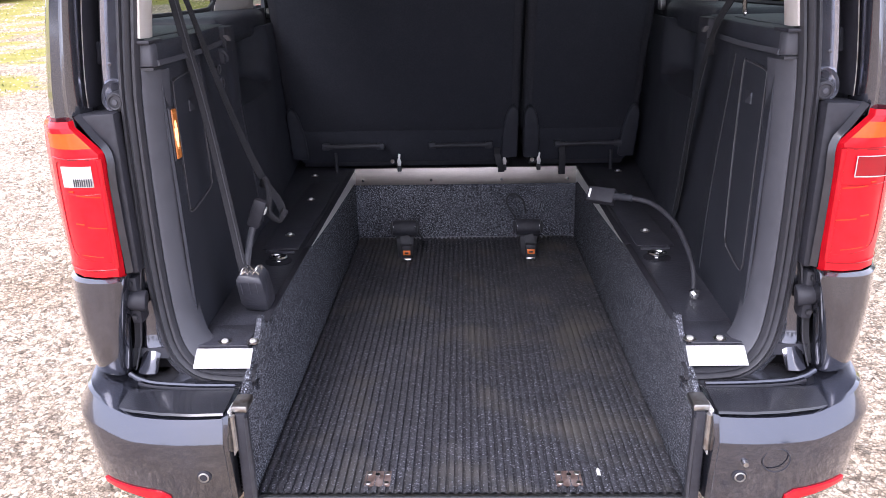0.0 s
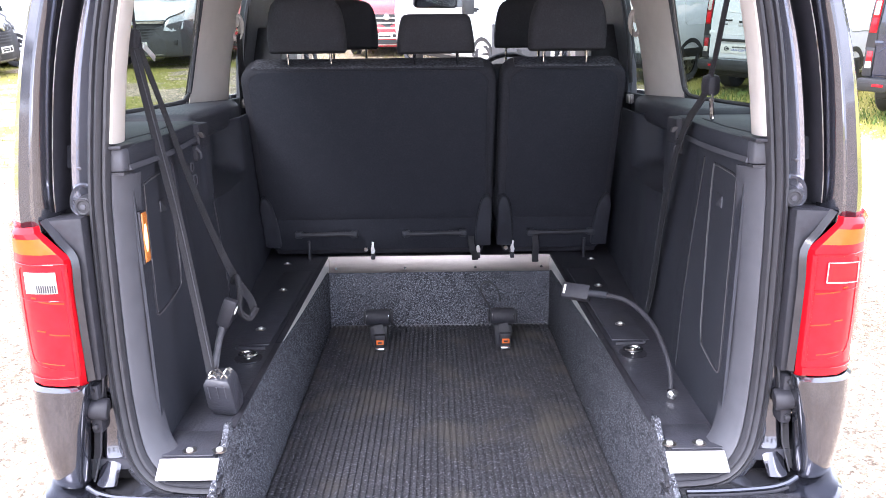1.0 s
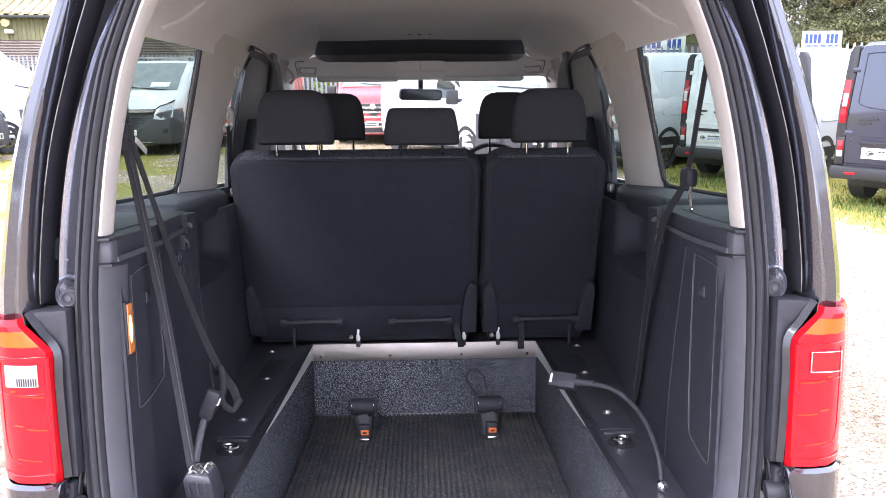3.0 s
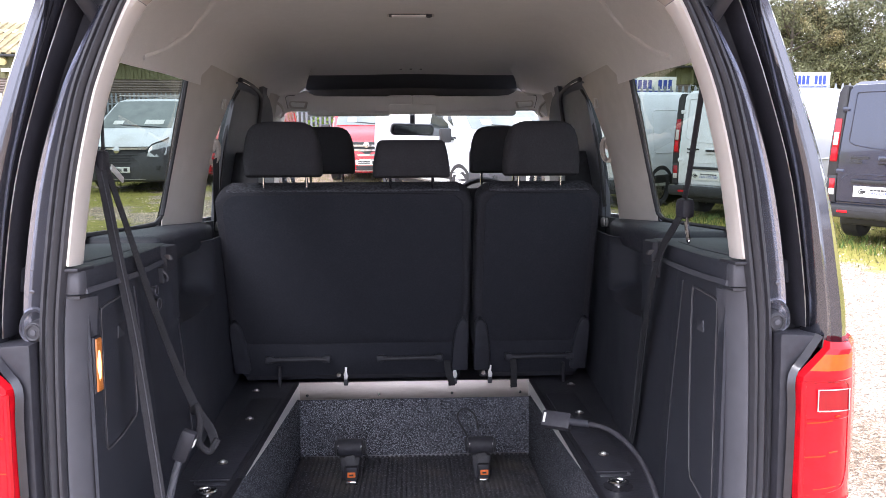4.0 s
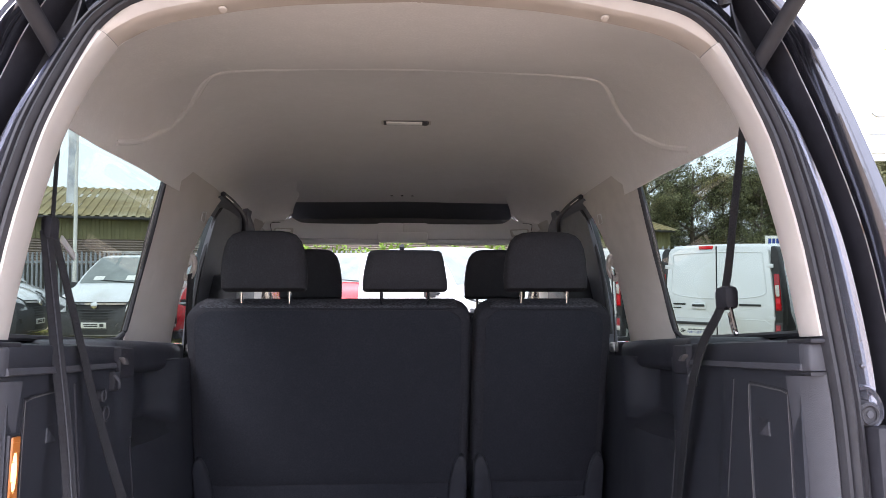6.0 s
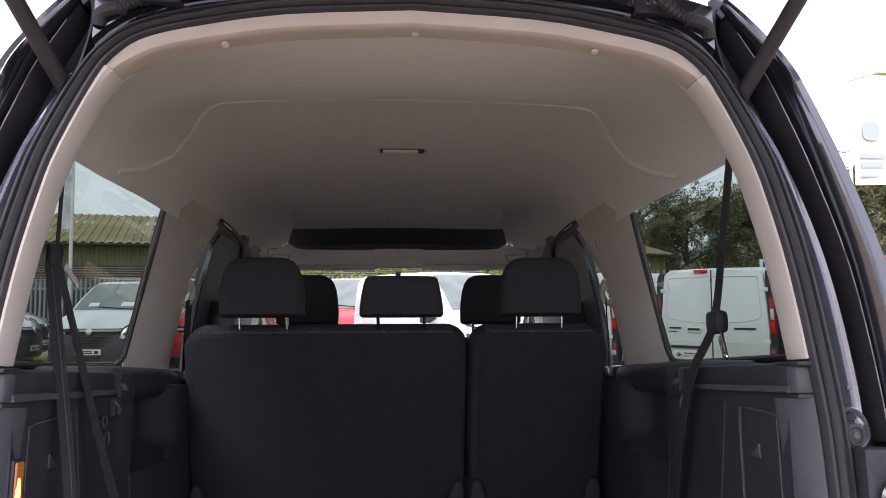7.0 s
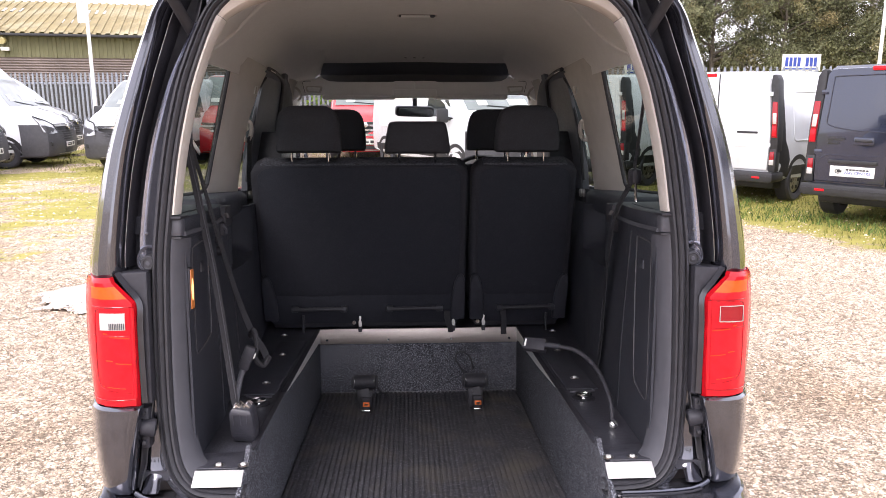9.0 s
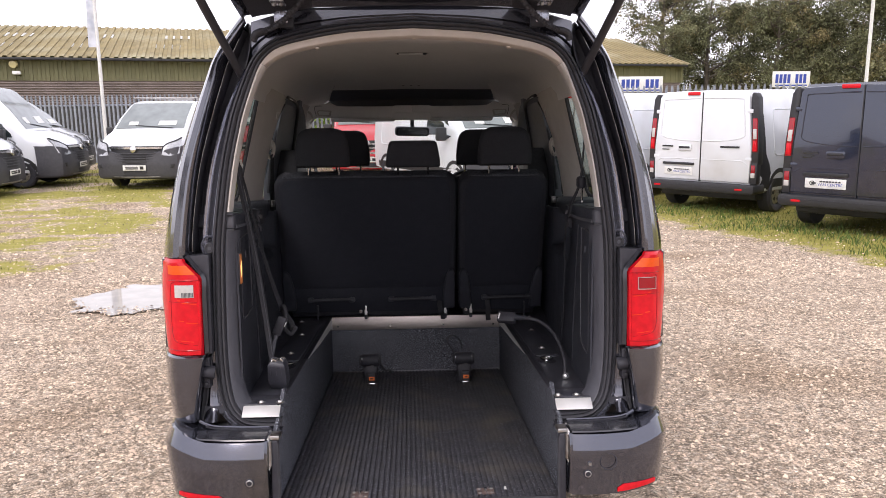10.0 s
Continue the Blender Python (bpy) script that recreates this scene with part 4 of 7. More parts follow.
    on_wall([(0.66, 0.955), (0.69, 0.937), (0.72, 0.85), (0.765, 0.70), (0.80, 0.56)], 0.0025)
    bag = part("bag_hook", box(s * 0.596, s * 0.640, 0.560, 0.640, 1.084, 1.147, 0.006), BLACK_PLASTIC, top, "black bag hook moulding")
    part("hook_tongue", prism([(0.553, 1.128), (0.575, 1.124), (0.590, 1.112), (0.568, 1.112)], "x", s * 0.588, s * 0.602, 0.003), SHELF_GREY, bag, "grey hook")
    yl = 0.172 if s > 0 else 0.20
    face = lining_x(yl, 1.01) - 0.0062
    latch = part("panel_latch", box(s * face, s * (face + 0.01), yl - 0.024, yl + 0.024, 0.994, 1.026, 0.003), BLACK_PLASTIC, lining, "recessed panel latch")
    part("latch_tab", prism([(yl - 0.018, 0.998), (yl + 0.016, 0.999), (yl - 0.016, 1.021)], "x", s * (face - 0.003), s * (face + 0.003), 0.001), TRIM_GREY, latch)
    if s < 0:
        for y, z, r in ((0.440, 1.056, 0.011), (0.455, 1.022, 0.014)):
            knob = part("socket_cap", cyl((s * 0.61, y, z), (s * 0.582, y, z), r, r * 0.9, 18, 0.003), BLACK_PLASTIC, car, "round black socket cap")
            part("cap_rim", tube([(s * 0.5825, y + r * math.cos(a), z + r * math.sin(a)) for a in (2 * math.pi * k / 16 for k in range(17))], 0.002, 5, 1, smooth=False), TRIM_GREY, knob)
    # C-pillar lining
    rows, rear_edge = [], []
    for z, xr, yr, xf, yf in ((1.15, 0.838, 1.245, 0.765, 1.475), (1.20, 0.828, 1.238, 0.760, 1.475), (1.32, 0.797, 1.222, 0.745, 1.490), (1.47, 0.757, 1.203, 0.712, 1.500), (1.60, 0.720, 1.172, 0.682, 1.580), (1.66, 0.703, 1.155, 0.668, 1.640), (1.70, 0.692, 1.140, 0.658, 1.690)):
        row = [(s * (lerp(u, [0, 1], [xr, xf]) - d), lerp(u, [0, 1], [yr, yf]), z) for u, d in ((0, 0), (0.03, 0.004), (0.10, 0.008), (0.35, 0.010), (0.70, 0.009), (0.93, 0.004), (1, -0.004))]
        rows.append(row + [(s * (xf + 0.035), yf + 0.025, z)])
        rear_edge.append((s * (xr - 0.001), yr - 0.005, z))
    pil = part("pillar_lining", thick(grid(rows), 0.004), PALE_TRIM, car, "pale grey plastic pillar lining")
    seal = [(0.640, 1.60, 1.690), (0.645, 1.74, 1.697), (0.651, 1.90, 1.699), (0.658, 2.03, 1.695), (0.666, 2.105, 1.680), (0.676, 2.140, 1.640), (0.688, 2.155, 1.58), (0.705, 2.165, 1.48), (0.735, 2.19, 1.30), (0.765, 2.22, 1.10)]
    rows = []
    for (sx, sy, sz), (x0, y0, z0) in zip(seal[3:] + [(0.79, 2.24, 0.5)], ((0.682, 1.80, 1.690), (0.695, 1.79, 1.672), (0.712, 1.78, 1.620), (0.728, 1.78, 1.555), (0.752, 1.80, 1.46), (0.784, 1.83, 1.30), (0.806, 1.86, 1.10), (0.815, 1.90, 0.5))):
        rows.append([(s * (x0 + 0.03), y0 - 0.01, z0), (s * x0, y0, z0), (s * (0.6 * x0 + 0.4 * sx + 0.006), 0.6 * y0 + 0.4 * sy, 0.6 * z0 + 0.4 * sz), (s * (sx + 0.016), sy - 0.02, sz), (s * (sx + 0.008), sy + 0.01, sz)])
    post = part("sliding_door_lining", thick(grid(rows), 0.005), DOOR_GREY, car, "grey plastic lining of the sliding door")
    part("door_head_lining", thick(grid([[(s * (x + 0.006), y, z - 0.004), (s * (x + 0.05), y + 0.02, z - 0.02), (s * (x + 0.07), y + 0.02, z - 0.06)] for x, y, z in seal[:4]]), 0.004), DOOR_GREY, car)
    part("door_weatherstrip", tube([(s * x, y, z) for x, y, z in seal], 0.0095, 8, 4), RUBBER, post, "black door weatherstrip")
    part("strip_clip", tube([(s * 0.634, 1.62, 1.685), (s * 0.637, 1.70, 1.689), (s * 0.639, 1.76, 1.691)], 0.0018, 6, 3), ALU_BRIGHT, post, "bright clip on the weatherstrip")
    # Door pillar lining in the door's grey, which stands in for its shade.
    rows = []
    for (sx, sy, sz), d in zip(seal[3:], (0.010, 0.016, 0.030, 0.044, 0.054, 0.062, 0.066)):
        rows.append([(s * (sx + 0.004), sy + 0.012, sz), (s * (sx - 0.012), sy + 0.022, sz + 0.004), (s * (sx - d), sy + 0.075, sz + 0.006), (s * (sx - d - 0.004), sy + 0.10, sz + 0.006), (s * (sx - d + 0.02), sy + 0.19, sz)])
    rows.insert(0, [(x, y + 0.02, z + 0.03) for x, y, z in rows[0]])
    part("middle_pillar_lining", thick(grid(rows), 0.005), DOOR_GREY, car, "door pillar lining, its shade put into a darker grey")
    part("window_frame", tube([(s * 0.800, 1.83, 1.20), (s * 0.770, 1.80, 1.40), (s * 0.742, 1.785, 1.52), (s * 0.716, 1.78, 1.625), (s * 0.690, 1.79, 1.678)], 0.008, 6, 4), RUBBER, post)
    rows = [[(s * (x + dx), y, z) for z, dx in ((1.30, 0.035), (1.50, 0.015), (1.62, 0.0), (1.70, -0.012), (1.735, -0.03))] for y, x in ((2.30, 0.715), (2.36, 0.690), (2.46, 0.672), (2.70, 0.672))]
    part("lower_pillar_block", box(s * 0.650, s * 0.775, 1.93, 2.30, 0.60, 1.437, 0.012), BLACK_PLASTIC, car, "black lower door pillar lining")
    part("front_pillar_lining", thick(grid(rows), 0.005), PALE_TRIM, car, "pale grey upper door pillar lining")
    part("grab_handle", tube([(s * 0.640, 2.36, 1.690), (s * 0.622, 2.38, 1.672), (s * 0.620, 2.42, 1.645), (s * 0.640, 2.46, 1.630)], 0.006, 8, 4), PALE_TRIM, car, "pale grab handle")
    part("pillar_seam", tube([(s * (x - 0.0105), y, z) for x, y, z in ((0.700, 1.20, 1.668), (0.690, 1.34, 1.672), (0.682, 1.44, 1.668))], 0.0012, 5, 4), TRIM_GREY, pil)
    part("airbag_tag", tube([(s * x, y, z) for x, y, z in ((0.676, 1.475, 1.602), (0.671, 1.500, 1.606), (0.676, 1.500, 1.570), (0.682, 1.476, 1.574), (0.676, 1.475, 1.602))], 0.0020, 5, 1, smooth=False), WHITE_PLASTIC, pil, "small airbag tag")
    part("door_lining", thick(grid([[(s * 0.80, y, z) for y in (1.5, 2.0, 2.36, 2.5, 3.4)] for z in (0.45, 0.9, 1.16)]), 0.02), TRIM, car)
    # black edge round the quarter window
    edge = [side_point((0.832, 1.17), 0.36, s, 0.014), side_point((0.832, 1.17), 1.10, s, 0.014), (s * 0.829, 1.205, 1.185), (s * 0.822, 1.228, 1.215)] + rear_edge[2:]
    part("window_edge", tube(edge, 0.0075, 6, 3), RUBBER, car)

# floor beside the well, and the well itself
W = 0.437
for s in (1, -1):
    part("side_floor", box(s * (W + 0.012), s * 0.74, 0.0, 1.75, 0.52, 0.543, 0.0), FLOOR_PAINT, car, "black side floor")
    side = [(-0.118, 0.25), (-0.118, 0.462), (-0.075, 0.490), (0.0, 0.520), (0.055, 0.552), (0.078, 0.574), (0.098, 0.572), (0.102, 0.548), (1.53, 0.548), (1.53, 0.25)]
    part("well_wall", prism(side, "x", s * W, s * (W + 0.012), 0.001), CARPET, car, "flecked grey carpeted well side")
    part("well_cap", box(s * (W - 0.002), s * (W + 0.016), 0.60, 1.52, 0.548, 0.5515, 0.001), BLACK_PLASTIC, car)
    part("well_trim", box(s * (W - 0.002), s * (W + 0.016), 0.11, 0.598, 0.548, 0.5515, 0.001), BLACK_PLASTIC, car)
    part("well_corner", prism([(1.52, 0.486), (1.48, 0.503), (1.20, 0.516), (0.95, 0.526), (0.75, 0.538), (0.62, 0.547), (0.62, 0.548), (1.52, 0.548)], "x", s * (W - 0.003), s * W, 0.0005), ALU_BRIGHT, car, "tapering aluminium side trim")
part("well_front", box(-W, W, 1.528, 1.54, 0.25, 0.486, 0.0), CARPET, car, "flecked grey carpeted well front")
strip = part("well_strip", box(-W, W, 1.520, 1.534, 0.486, 0.553, 0.002), ALU, car, "brushed aluminium edge strip")
for x in (-0.405, -0.135, 0.142, 0.402):
    part("strip_screw", cyl((x, 1.521, 0.505), (x, 1.5150, 0.505), 0.0066, 0.005, 12), CHROME, strip)
part("well_floor", box(-W, W, -0.12, 1.54, 0.235, 0.252, 0.0), BLACK_PLASTIC, car)
part("floor_joint", box(-W, W, 1.521, 1.527, 0.256, 0.2655, 0.001), POST_STEEL, car)
part("front_bulkhead", box(-0.74, 0.74, 1.545, 1.75, 0.50, 0.543, 0.0), FLOOR_PAINT, car)

# ribbed matting on the well floor
bm = bmesh.new()
step, ribs = 0.0176, int(2 * W / 0.0176)
xs, zs = [], []
for k in range(ribs + 1):
    x = -W + 0.002 + k * step
    for dx, dz in ((0, 0.0), (0.0056, 0.0), (0.0066, 0.0062), (0.0110, 0.0072), (0.0164, 0.0062)):
        if x + dx < W - 0.002:
            xs.append(x + dx)
            zs.append(0.258 + dz)
grid([[(x, y, z) for x, z in zip(xs, zs)] for y in (-0.10, 0.3, 0.7, 1.1, 1.526)], bm=bm)
solo("ribbed_mat", bm, MATTING, "black ribbed rubber-backed mat with pale scuffs", "floor mat", angle=20)

# ---- rear seats ----
SEAT = Matrix.Translation((0, 1.535, 0.580)) @ Matrix.Rotation(radians(19.5), 4, "X")


def seat_back(name, x0, x1, label):
    """Upright of a folding seat from behind, in its own tilted frame: x across, z up the back, y ahead."""
    base = ((x0 + x1) / 2, 1.6, 0.55)
    seat = thing(name, base, label, "car seat", "rear seats")

    def tilt(bm):
        bm.transform(SEAT)
        return bm
    part("backrest", tilt(prism(rrect((x0 + x1) / 2, 0.400, x1 - x0, 0.669, 0.055, 5), "y", 0.004, 0.11, 0.022, segments=3)), SEAT_CLOTH, seat)
    part("back_panel", tilt(prism(rrect((x0 + x1) / 2, 0.432, x1 - x0 - 0.06, 0.585, 0.055, 5), "y", -0.006, 0.02, 0.005)), SEAT_BACK, seat, "black felt back panel")
    part("top_edging", tilt(box(x0 + 0.045, x1 - 0.045, 0.012, 0.095, 0.726, 0.7372, 0.005)), SEAT_KNIT, seat, "grey knit edging")
    part("lower_back", tilt(box(x0 + 0.03, x1 - 0.03, -0.004, 0.06, -0.005, 0.145, 0.012)), SEAT_BACK, seat)
    loop = rrect((x0 + x1) / 2, 0.432, x1 - x0 - 0.06, 0.585, 0.055, 5)
    part("piping", tilt(tube([(x, -0.002, z) for x, z in (*loop, loop[0])], 0.0022, 5, 1, smooth=False)), SEAT_CLOTH, seat)
    for x in (x0 + 0.035, x1 - 0.035):
        d = 1 if x < (x0 + x1) / 2 else -1
        e = x0 + 0.004 if d > 0 else x1 - 0.004
        bottle = [(e + d * u, w) for u, w in ((0.0, 0.022), (0.0, 0.205), (0.007, 0.232), (0.020, 0.243), (0.034, 0.236), (0.046, 0.205), (0.053, 0.165), (0.060, 0.110), (0.062, 0.022))]
        part("hinge_cover", tilt(prism(bottle, "y", -0.024, 0.06, 0.010, segments=3)), TRIM, seat)
    part("cushion", box(x0 + 0.02, x1 - 0.02, 1.62, 2.1, 0.60, 0.76, 0.04), SEAT_CLOTH, seat)
    part("seat_frame", box(x0 + 0.03, x1 - 0.03, 1.58, 2.0, 0.548, 0.60, 0.01), BLACK_PLASTIC, seat)
    return seat, tilt


ROUND = ((0, 0.93, 0.02), (0.04, 0.99, 0.045), (0.25, 1.0, 0.055), (0.5, 0.975, 0.055), (0.70, 0.925, 0.052), (0.84, 0.85, 0.046), (0.93, 0.74, 0.036), (0.98, 0.58, 0.024), (1.0, 0.40, 0.010))
SQUARE = ((0, 0.95, 0.02), (0.05, 1.0, 0.042), (0.25, 1.0, 0.050), (0.55, 0.955, 0.048), (0.80, 0.905, 0.042), (0.92, 0.87, 0.034), (0.98, 0.81, 0.022), (1.0, 0.68, 0.010))


def headrest(name, x, w, h, z0, y, group, label, shape=ROUND, seat_z=1.273, back=0.03):
    """Padded headrest on two steel posts."""
    rest = thing(name, (x, y, z0 - 0.06), label, "headrest", group)
    rows = []
    for v, k, d in shape:
        ring = []
        for q in range(28):
            a = 2 * math.pi * q / 28
            c, sn = math.cos(a), math.sin(a)
            ring.append((x + w / 2 * k * abs(c) ** 0.45 * (1 if c > 0 else -1), y + d * abs(sn) ** 0.6 * (1 if sn > 0 else -1) - 0.02 * v, z0 + h * v))
        rows.append(ring)
    part("pad", grid(rows, close=True, cap=True), HEADREST, rest)
    for dx in (-0.28, 0.28):
        part("post", cyl((x + dx * w, y + back, seat_z - 0.02), (x + dx * w, y + 0.01, z0 + 0.02), 0.0052, seg=12), CHROME, rest, "steel post")
        part("post_sleeve", cyl((x + dx * w, y + back, seat_z - 0.012), (x + dx * w, y + back, seat_z + 0.007), 0.013, 0.010, 14, 0.002), BLACK_PLASTIC, rest)
    return rest


big, tilt = seat_back("rear_bench_seat", -0.678, 0.206, "black two-thirds rear bench seat seen from behind")
small, tilt = seat_back("rear_bench_seat", 0.220, 0.656, "black one-third rear bench seat seen from behind")
headrest("headrest", -0.435, 0.262, 0.185, 1.322, 1.30, "rear headrests", "charcoal cloth headrest above the bench seat")
headrest("headrest", 0.44, 0.262, 0.185, 1.322, 1.30, "rear headrests", "charcoal cloth headrest above the bench seat")
headrest("headrest", -0.003, 0.258, 0.125, 1.317, 1.25, "rear headrests", "low charcoal cloth middle headrest", SQUARE, 1.273, 0.085)
for x in (-0.40, 0.40):
    front = thing("front_seat", (x, 2.2, 0.5), "charcoal cloth front seat", "car seat", "front seats")
    part("backrest", box(x - 0.24, x + 0.24, 2.0, 2.14, 0.62, 1.28, 0.06, segments=3), SEAT_CLOTH, front)
    part("cushion", box(x - 0.25, x + 0.25, 2.05, 2.6, 0.48, 0.66, 0.05), SEAT_CLOTH, front)
    headrest("headrest", x * 0.93, 0.25, 0.20, 1.345, 2.0, "front headrests", "charcoal cloth front headrest", ROUND, 1.28)

# ---- roof lamp, front header, mirror, dashboard ----
lamp = part("roof_lamp", prism(rrect(0.0, 1.240, 0.158, 0.056, 0.012, 4), "z", 1.847, 1.864, 0.004), PALE_TRIM, car, "pale roof lamp")
part("lamp_recess", prism(rrect(0.0, 1.240, 0.142, 0.044, 0.008, 4), "z", 1.8455, 1.857, 0.001), BLACK_PLASTIC, lamp)
part("lamp_lens", prism([(1.222, 1.850), (1.224, 1.8405), (1.246, 1.8405), (1.256, 1.850)], "x", -0.062, 0.050, 0.003), LAMP_LENS, lamp, "white lens")
part("lamp_switch", box(0.053, 0.066, 1.226, 1.254, 1.842, 1.850, 0.002), BLACK_PLASTIC, lamp)
for k in (-1, 0, 1):
    part("liner_hole", cyl((0.0475 * k - 0.004, 2.345, 1.860), (0.0475 * k - 0.004, 2.345, 1.8425), 0.0065, seg=10), BLACK_PLASTIC, car)
shelf = thing("overhead_shelf", (0, 2.4, 1.66), "grey overhead storage shelf above the windscreen", "shelf")
half = [(0.0, 1.731), (0.107, 1.731), (0.120, 1.726), (0.30, 1.726), (0.42, 1.727), (0.470, 1.731), (0.496, 1.743), (0.509, 1.753), (0.520, 1.754), (0.532, 1.746), (0.560, 1.738), (0.604, 1.735), (0.612, 1.727), (0.600, 1.672), (0.585, 1.658), (0.0, 1.652)]
for s in (1, -1):
    part("shelf_front", prism([(s * x, z) for x, z in half], "y", 2.42, 2.46, 0.007), HEADLINER, shelf, "pale shelf lip")
    part("shelf_seam", tube([(s * 0.565, 2.4185, 1.730), (s * 0.601, 2.4185, 1.728), (s * 0.609, 2.4185, 1.715), (s * 0.598, 2.4185, 1.668)], 0.0014, 5, 3), BLACK_PLASTIC, shelf)
    bezel = part("lamp_bezel", prism([(s * x, z) for x, z in ((0.502, 1.700), (0.588, 1.703), (0.594, 1.690), (0.586, 1.668), (0.512, 1.664))], "y", 2.402, 2.43, 0.006), PALE_TRIM, shelf, "pale reading lamp bezel")
    part("shelf_lamp", prism([(s * x, z) for x, z in ((0.512, 1.693), (0.580, 1.697), (0.584, 1.688), (0.578, 1.676), (0.520, 1.672))], "y", 2.398, 2.42, 0.003), LAMP_LENS, bezel, "small clear lamp")
    part("sun_visor", prism([(s * x, z) for x, z in rrect(0.31, 1.648, 0.40, 0.024, 0.010, 3)], "y", 2.44, 2.49, 0.006), HEADLINER, shelf, "folded pale sun visor")
part("mirror_console", prism(rrect(0.0, 1.664, 0.235, 0.046, 0.016, 4), "y", 2.413, 2.45, 0.005), HEADLINER, shelf, "pale moulding above the mirror")
for s in (1, -1):
    part("shelf_end", prism([(s * 0.545, 1.742), (s * 0.585, 1.800), (s * 0.700, 1.800), (s * 0.700, 1.60), (s * 0.640, 1.650), (s * 0.590, 1.662)], "y", 2.448, 2.486, 0.004), HEADLINER, shelf)
# Shelf floor and back carry the recess's shade in their grey.
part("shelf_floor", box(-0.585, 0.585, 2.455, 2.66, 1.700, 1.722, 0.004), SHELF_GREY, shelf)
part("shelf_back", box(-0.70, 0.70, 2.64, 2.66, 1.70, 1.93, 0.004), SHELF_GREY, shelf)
mirror = thing("rear_view_mirror", (0, 2.85, 1.55), "black interior rear-view mirror", "mirror")
turn = Matrix.Translation((0.0, 2.85, 1.598)) @ Matrix.Rotation(radians(20), 4, "Z") @ Matrix.Rotation(radians(14), 4, "X") @ Matrix.Translation((0.0, -2.85, -1.598))
for name_, w_, h_, y0_, y1_, b_, m_ in (("shell", 0.245, 0.062, 2.836, 2.870, 0.008, BLACK_PLASTIC), ("mirror_glass", 0.222, 0.046, 2.8335, 2.837, 0.0, CHROME)):
    bm = prism(rrect(0.0, 1.598, w_, h_, 0.020, 5), "y", y0_, y1_, b_)
    bm.transform(turn)
    part(name_, bm, m_, mirror)
part("stem", tube([(0, 2.86, 1.60), (0, 2.86, 1.645), (0, 2.83, 1.68)], 0.014, 8), BLACK_PLASTIC, mirror)
dash = part("dashboard", prism([(2.75, 0.5), (2.72, 0.95), (2.80, 1.13), (2.95, 1.185), (3.5, 1.17), (3.5, 0.5)], "x", -0.74, 0.74, 0.03), TRIM, car, "charcoal dashboard")
part("instrument_hood", box(0.20, 0.56, 2.84, 3.05, 1.16, 1.225, 0.03), TRIM, dash)
wheel = thing("steering_wheel", (0.38, 2.75, 1.0), "black plastic steering wheel before the dashboard", "steering wheel")
c = Vector((0.38, 2.66, 1.155))
ax = Vector((0, 0.45, 0.89))
rim_pts = [c + 0.185 * (math.cos(a) * Vector((1, 0, 0)) + math.sin(a) * Vector((0, 0.42, 0.908))) for a in (2 * math.pi * k / 36 for k in range(37))]
part("rim", tube(rim_pts, 0.014, 8, 1, smooth=False), BLACK_PLASTIC, wheel)
part("hub", ball(c, 0.07, squash=(1.1, 0.5, 0.9)), BLACK_PLASTIC, wheel)
part("spoke", box(0.20, 0.56, 2.64, 2.675, 1.14, 1.17, 0.01), BLACK_PLASTIC, wheel)

# ---- belt anchors on the pillars, airbag tags ----
for s in (1, -1):
    belt = thing("seat_belt", (s * 0.76, 1.66, 0.6), "black seat belt with a pale grey upper anchor cover", "seat belt", "passenger belts")
    hub = Vector((s * 0.716, 1.478, 1.418))
    loop = [hub + Vector((s * (0.015 * math.cos(a) - 0.004 * math.sin(a)), -0.010 * math.cos(a), 0.040 * math.sin(a))) for a in (2 * math.pi * k / 24 for k in range(25))]
    cover = part("anchor_cover", tube(loop, 0.0095, 8, 1, smooth=False), PALE_TRIM, belt, "pale grey anchor loop")
    part("anchor_boss", ball(hub + Vector((s * 0.004, 0.004, 0.020)), 0.019, squash=(0.7, 0.6, 1.1)), PALE_TRIM, cover)
    part("webbing", ribbon([(s * 0.706, 1.470, 1.395), (s * 0.716, 1.500, 1.30), (s * 0.728, 1.540, 1.15), (s * 0.738, 1.58, 0.90), (s * 0.74, 1.62, 0.62)], 0.042, (0.2, 0.95, 0)), WEBBING, belt)
    part("tongue", box(s * 0.718, s * 0.738, 1.525, 1.575, 1.13, 1.165, 0.006), STEEL, belt)

# ---- amber marker lamp ----
marker = thing("marker_lamp", (-0.570, 0.06, 0.92), "lit amber courtesy lamp set in the lining", "lamp")
part("housing", box(-0.580, -0.5640, 0.056, 0.084, 0.920, 1.024, 0.003), BLACK_PLASTIC, marker)
part("lens", prism([(0.059, 0.924), (0.081, 0.924), (0.081, 1.020), (0.059, 1.020)], "x", -0.570, -0.5610, 0.002), AMBER, marker, "amber lens")
part("bulb_core", ball((-0.5615, 0.067, 0.972), 0.030, seg=16, squash=(0.06, 0.26, 1.0)), AMBER_CORE, marker, "glowing core of the lens")

for k in range(7):
    z = 0.932 + 0.0135 * k
    part("lens_rib", tube([(-0.5612, 0.060, z), (-0.5608, 0.070, z), (-0.5612, 0.080, z)], 0.0009, 5, 1, smooth=False), AMBER, marker)

# ---- wheelchair belts, reels and buckles ----
tether = thing("occupant_belt", (-0.50, 0.2, 0.545), "black occupant belt hanging from a hook to a floor reel", "belt")
part("webbing", ribbon([(-0.602, 0.205, 1.335), (-0.570, 0.190, 1.165), (-0.538, 0.178, 0.995), (-0.512, 0.166, 0.82), (-0.490, 0.155, 0.655)], 0.020, (0.7, 0.7, 0), 0.002), WEBBING, tether)
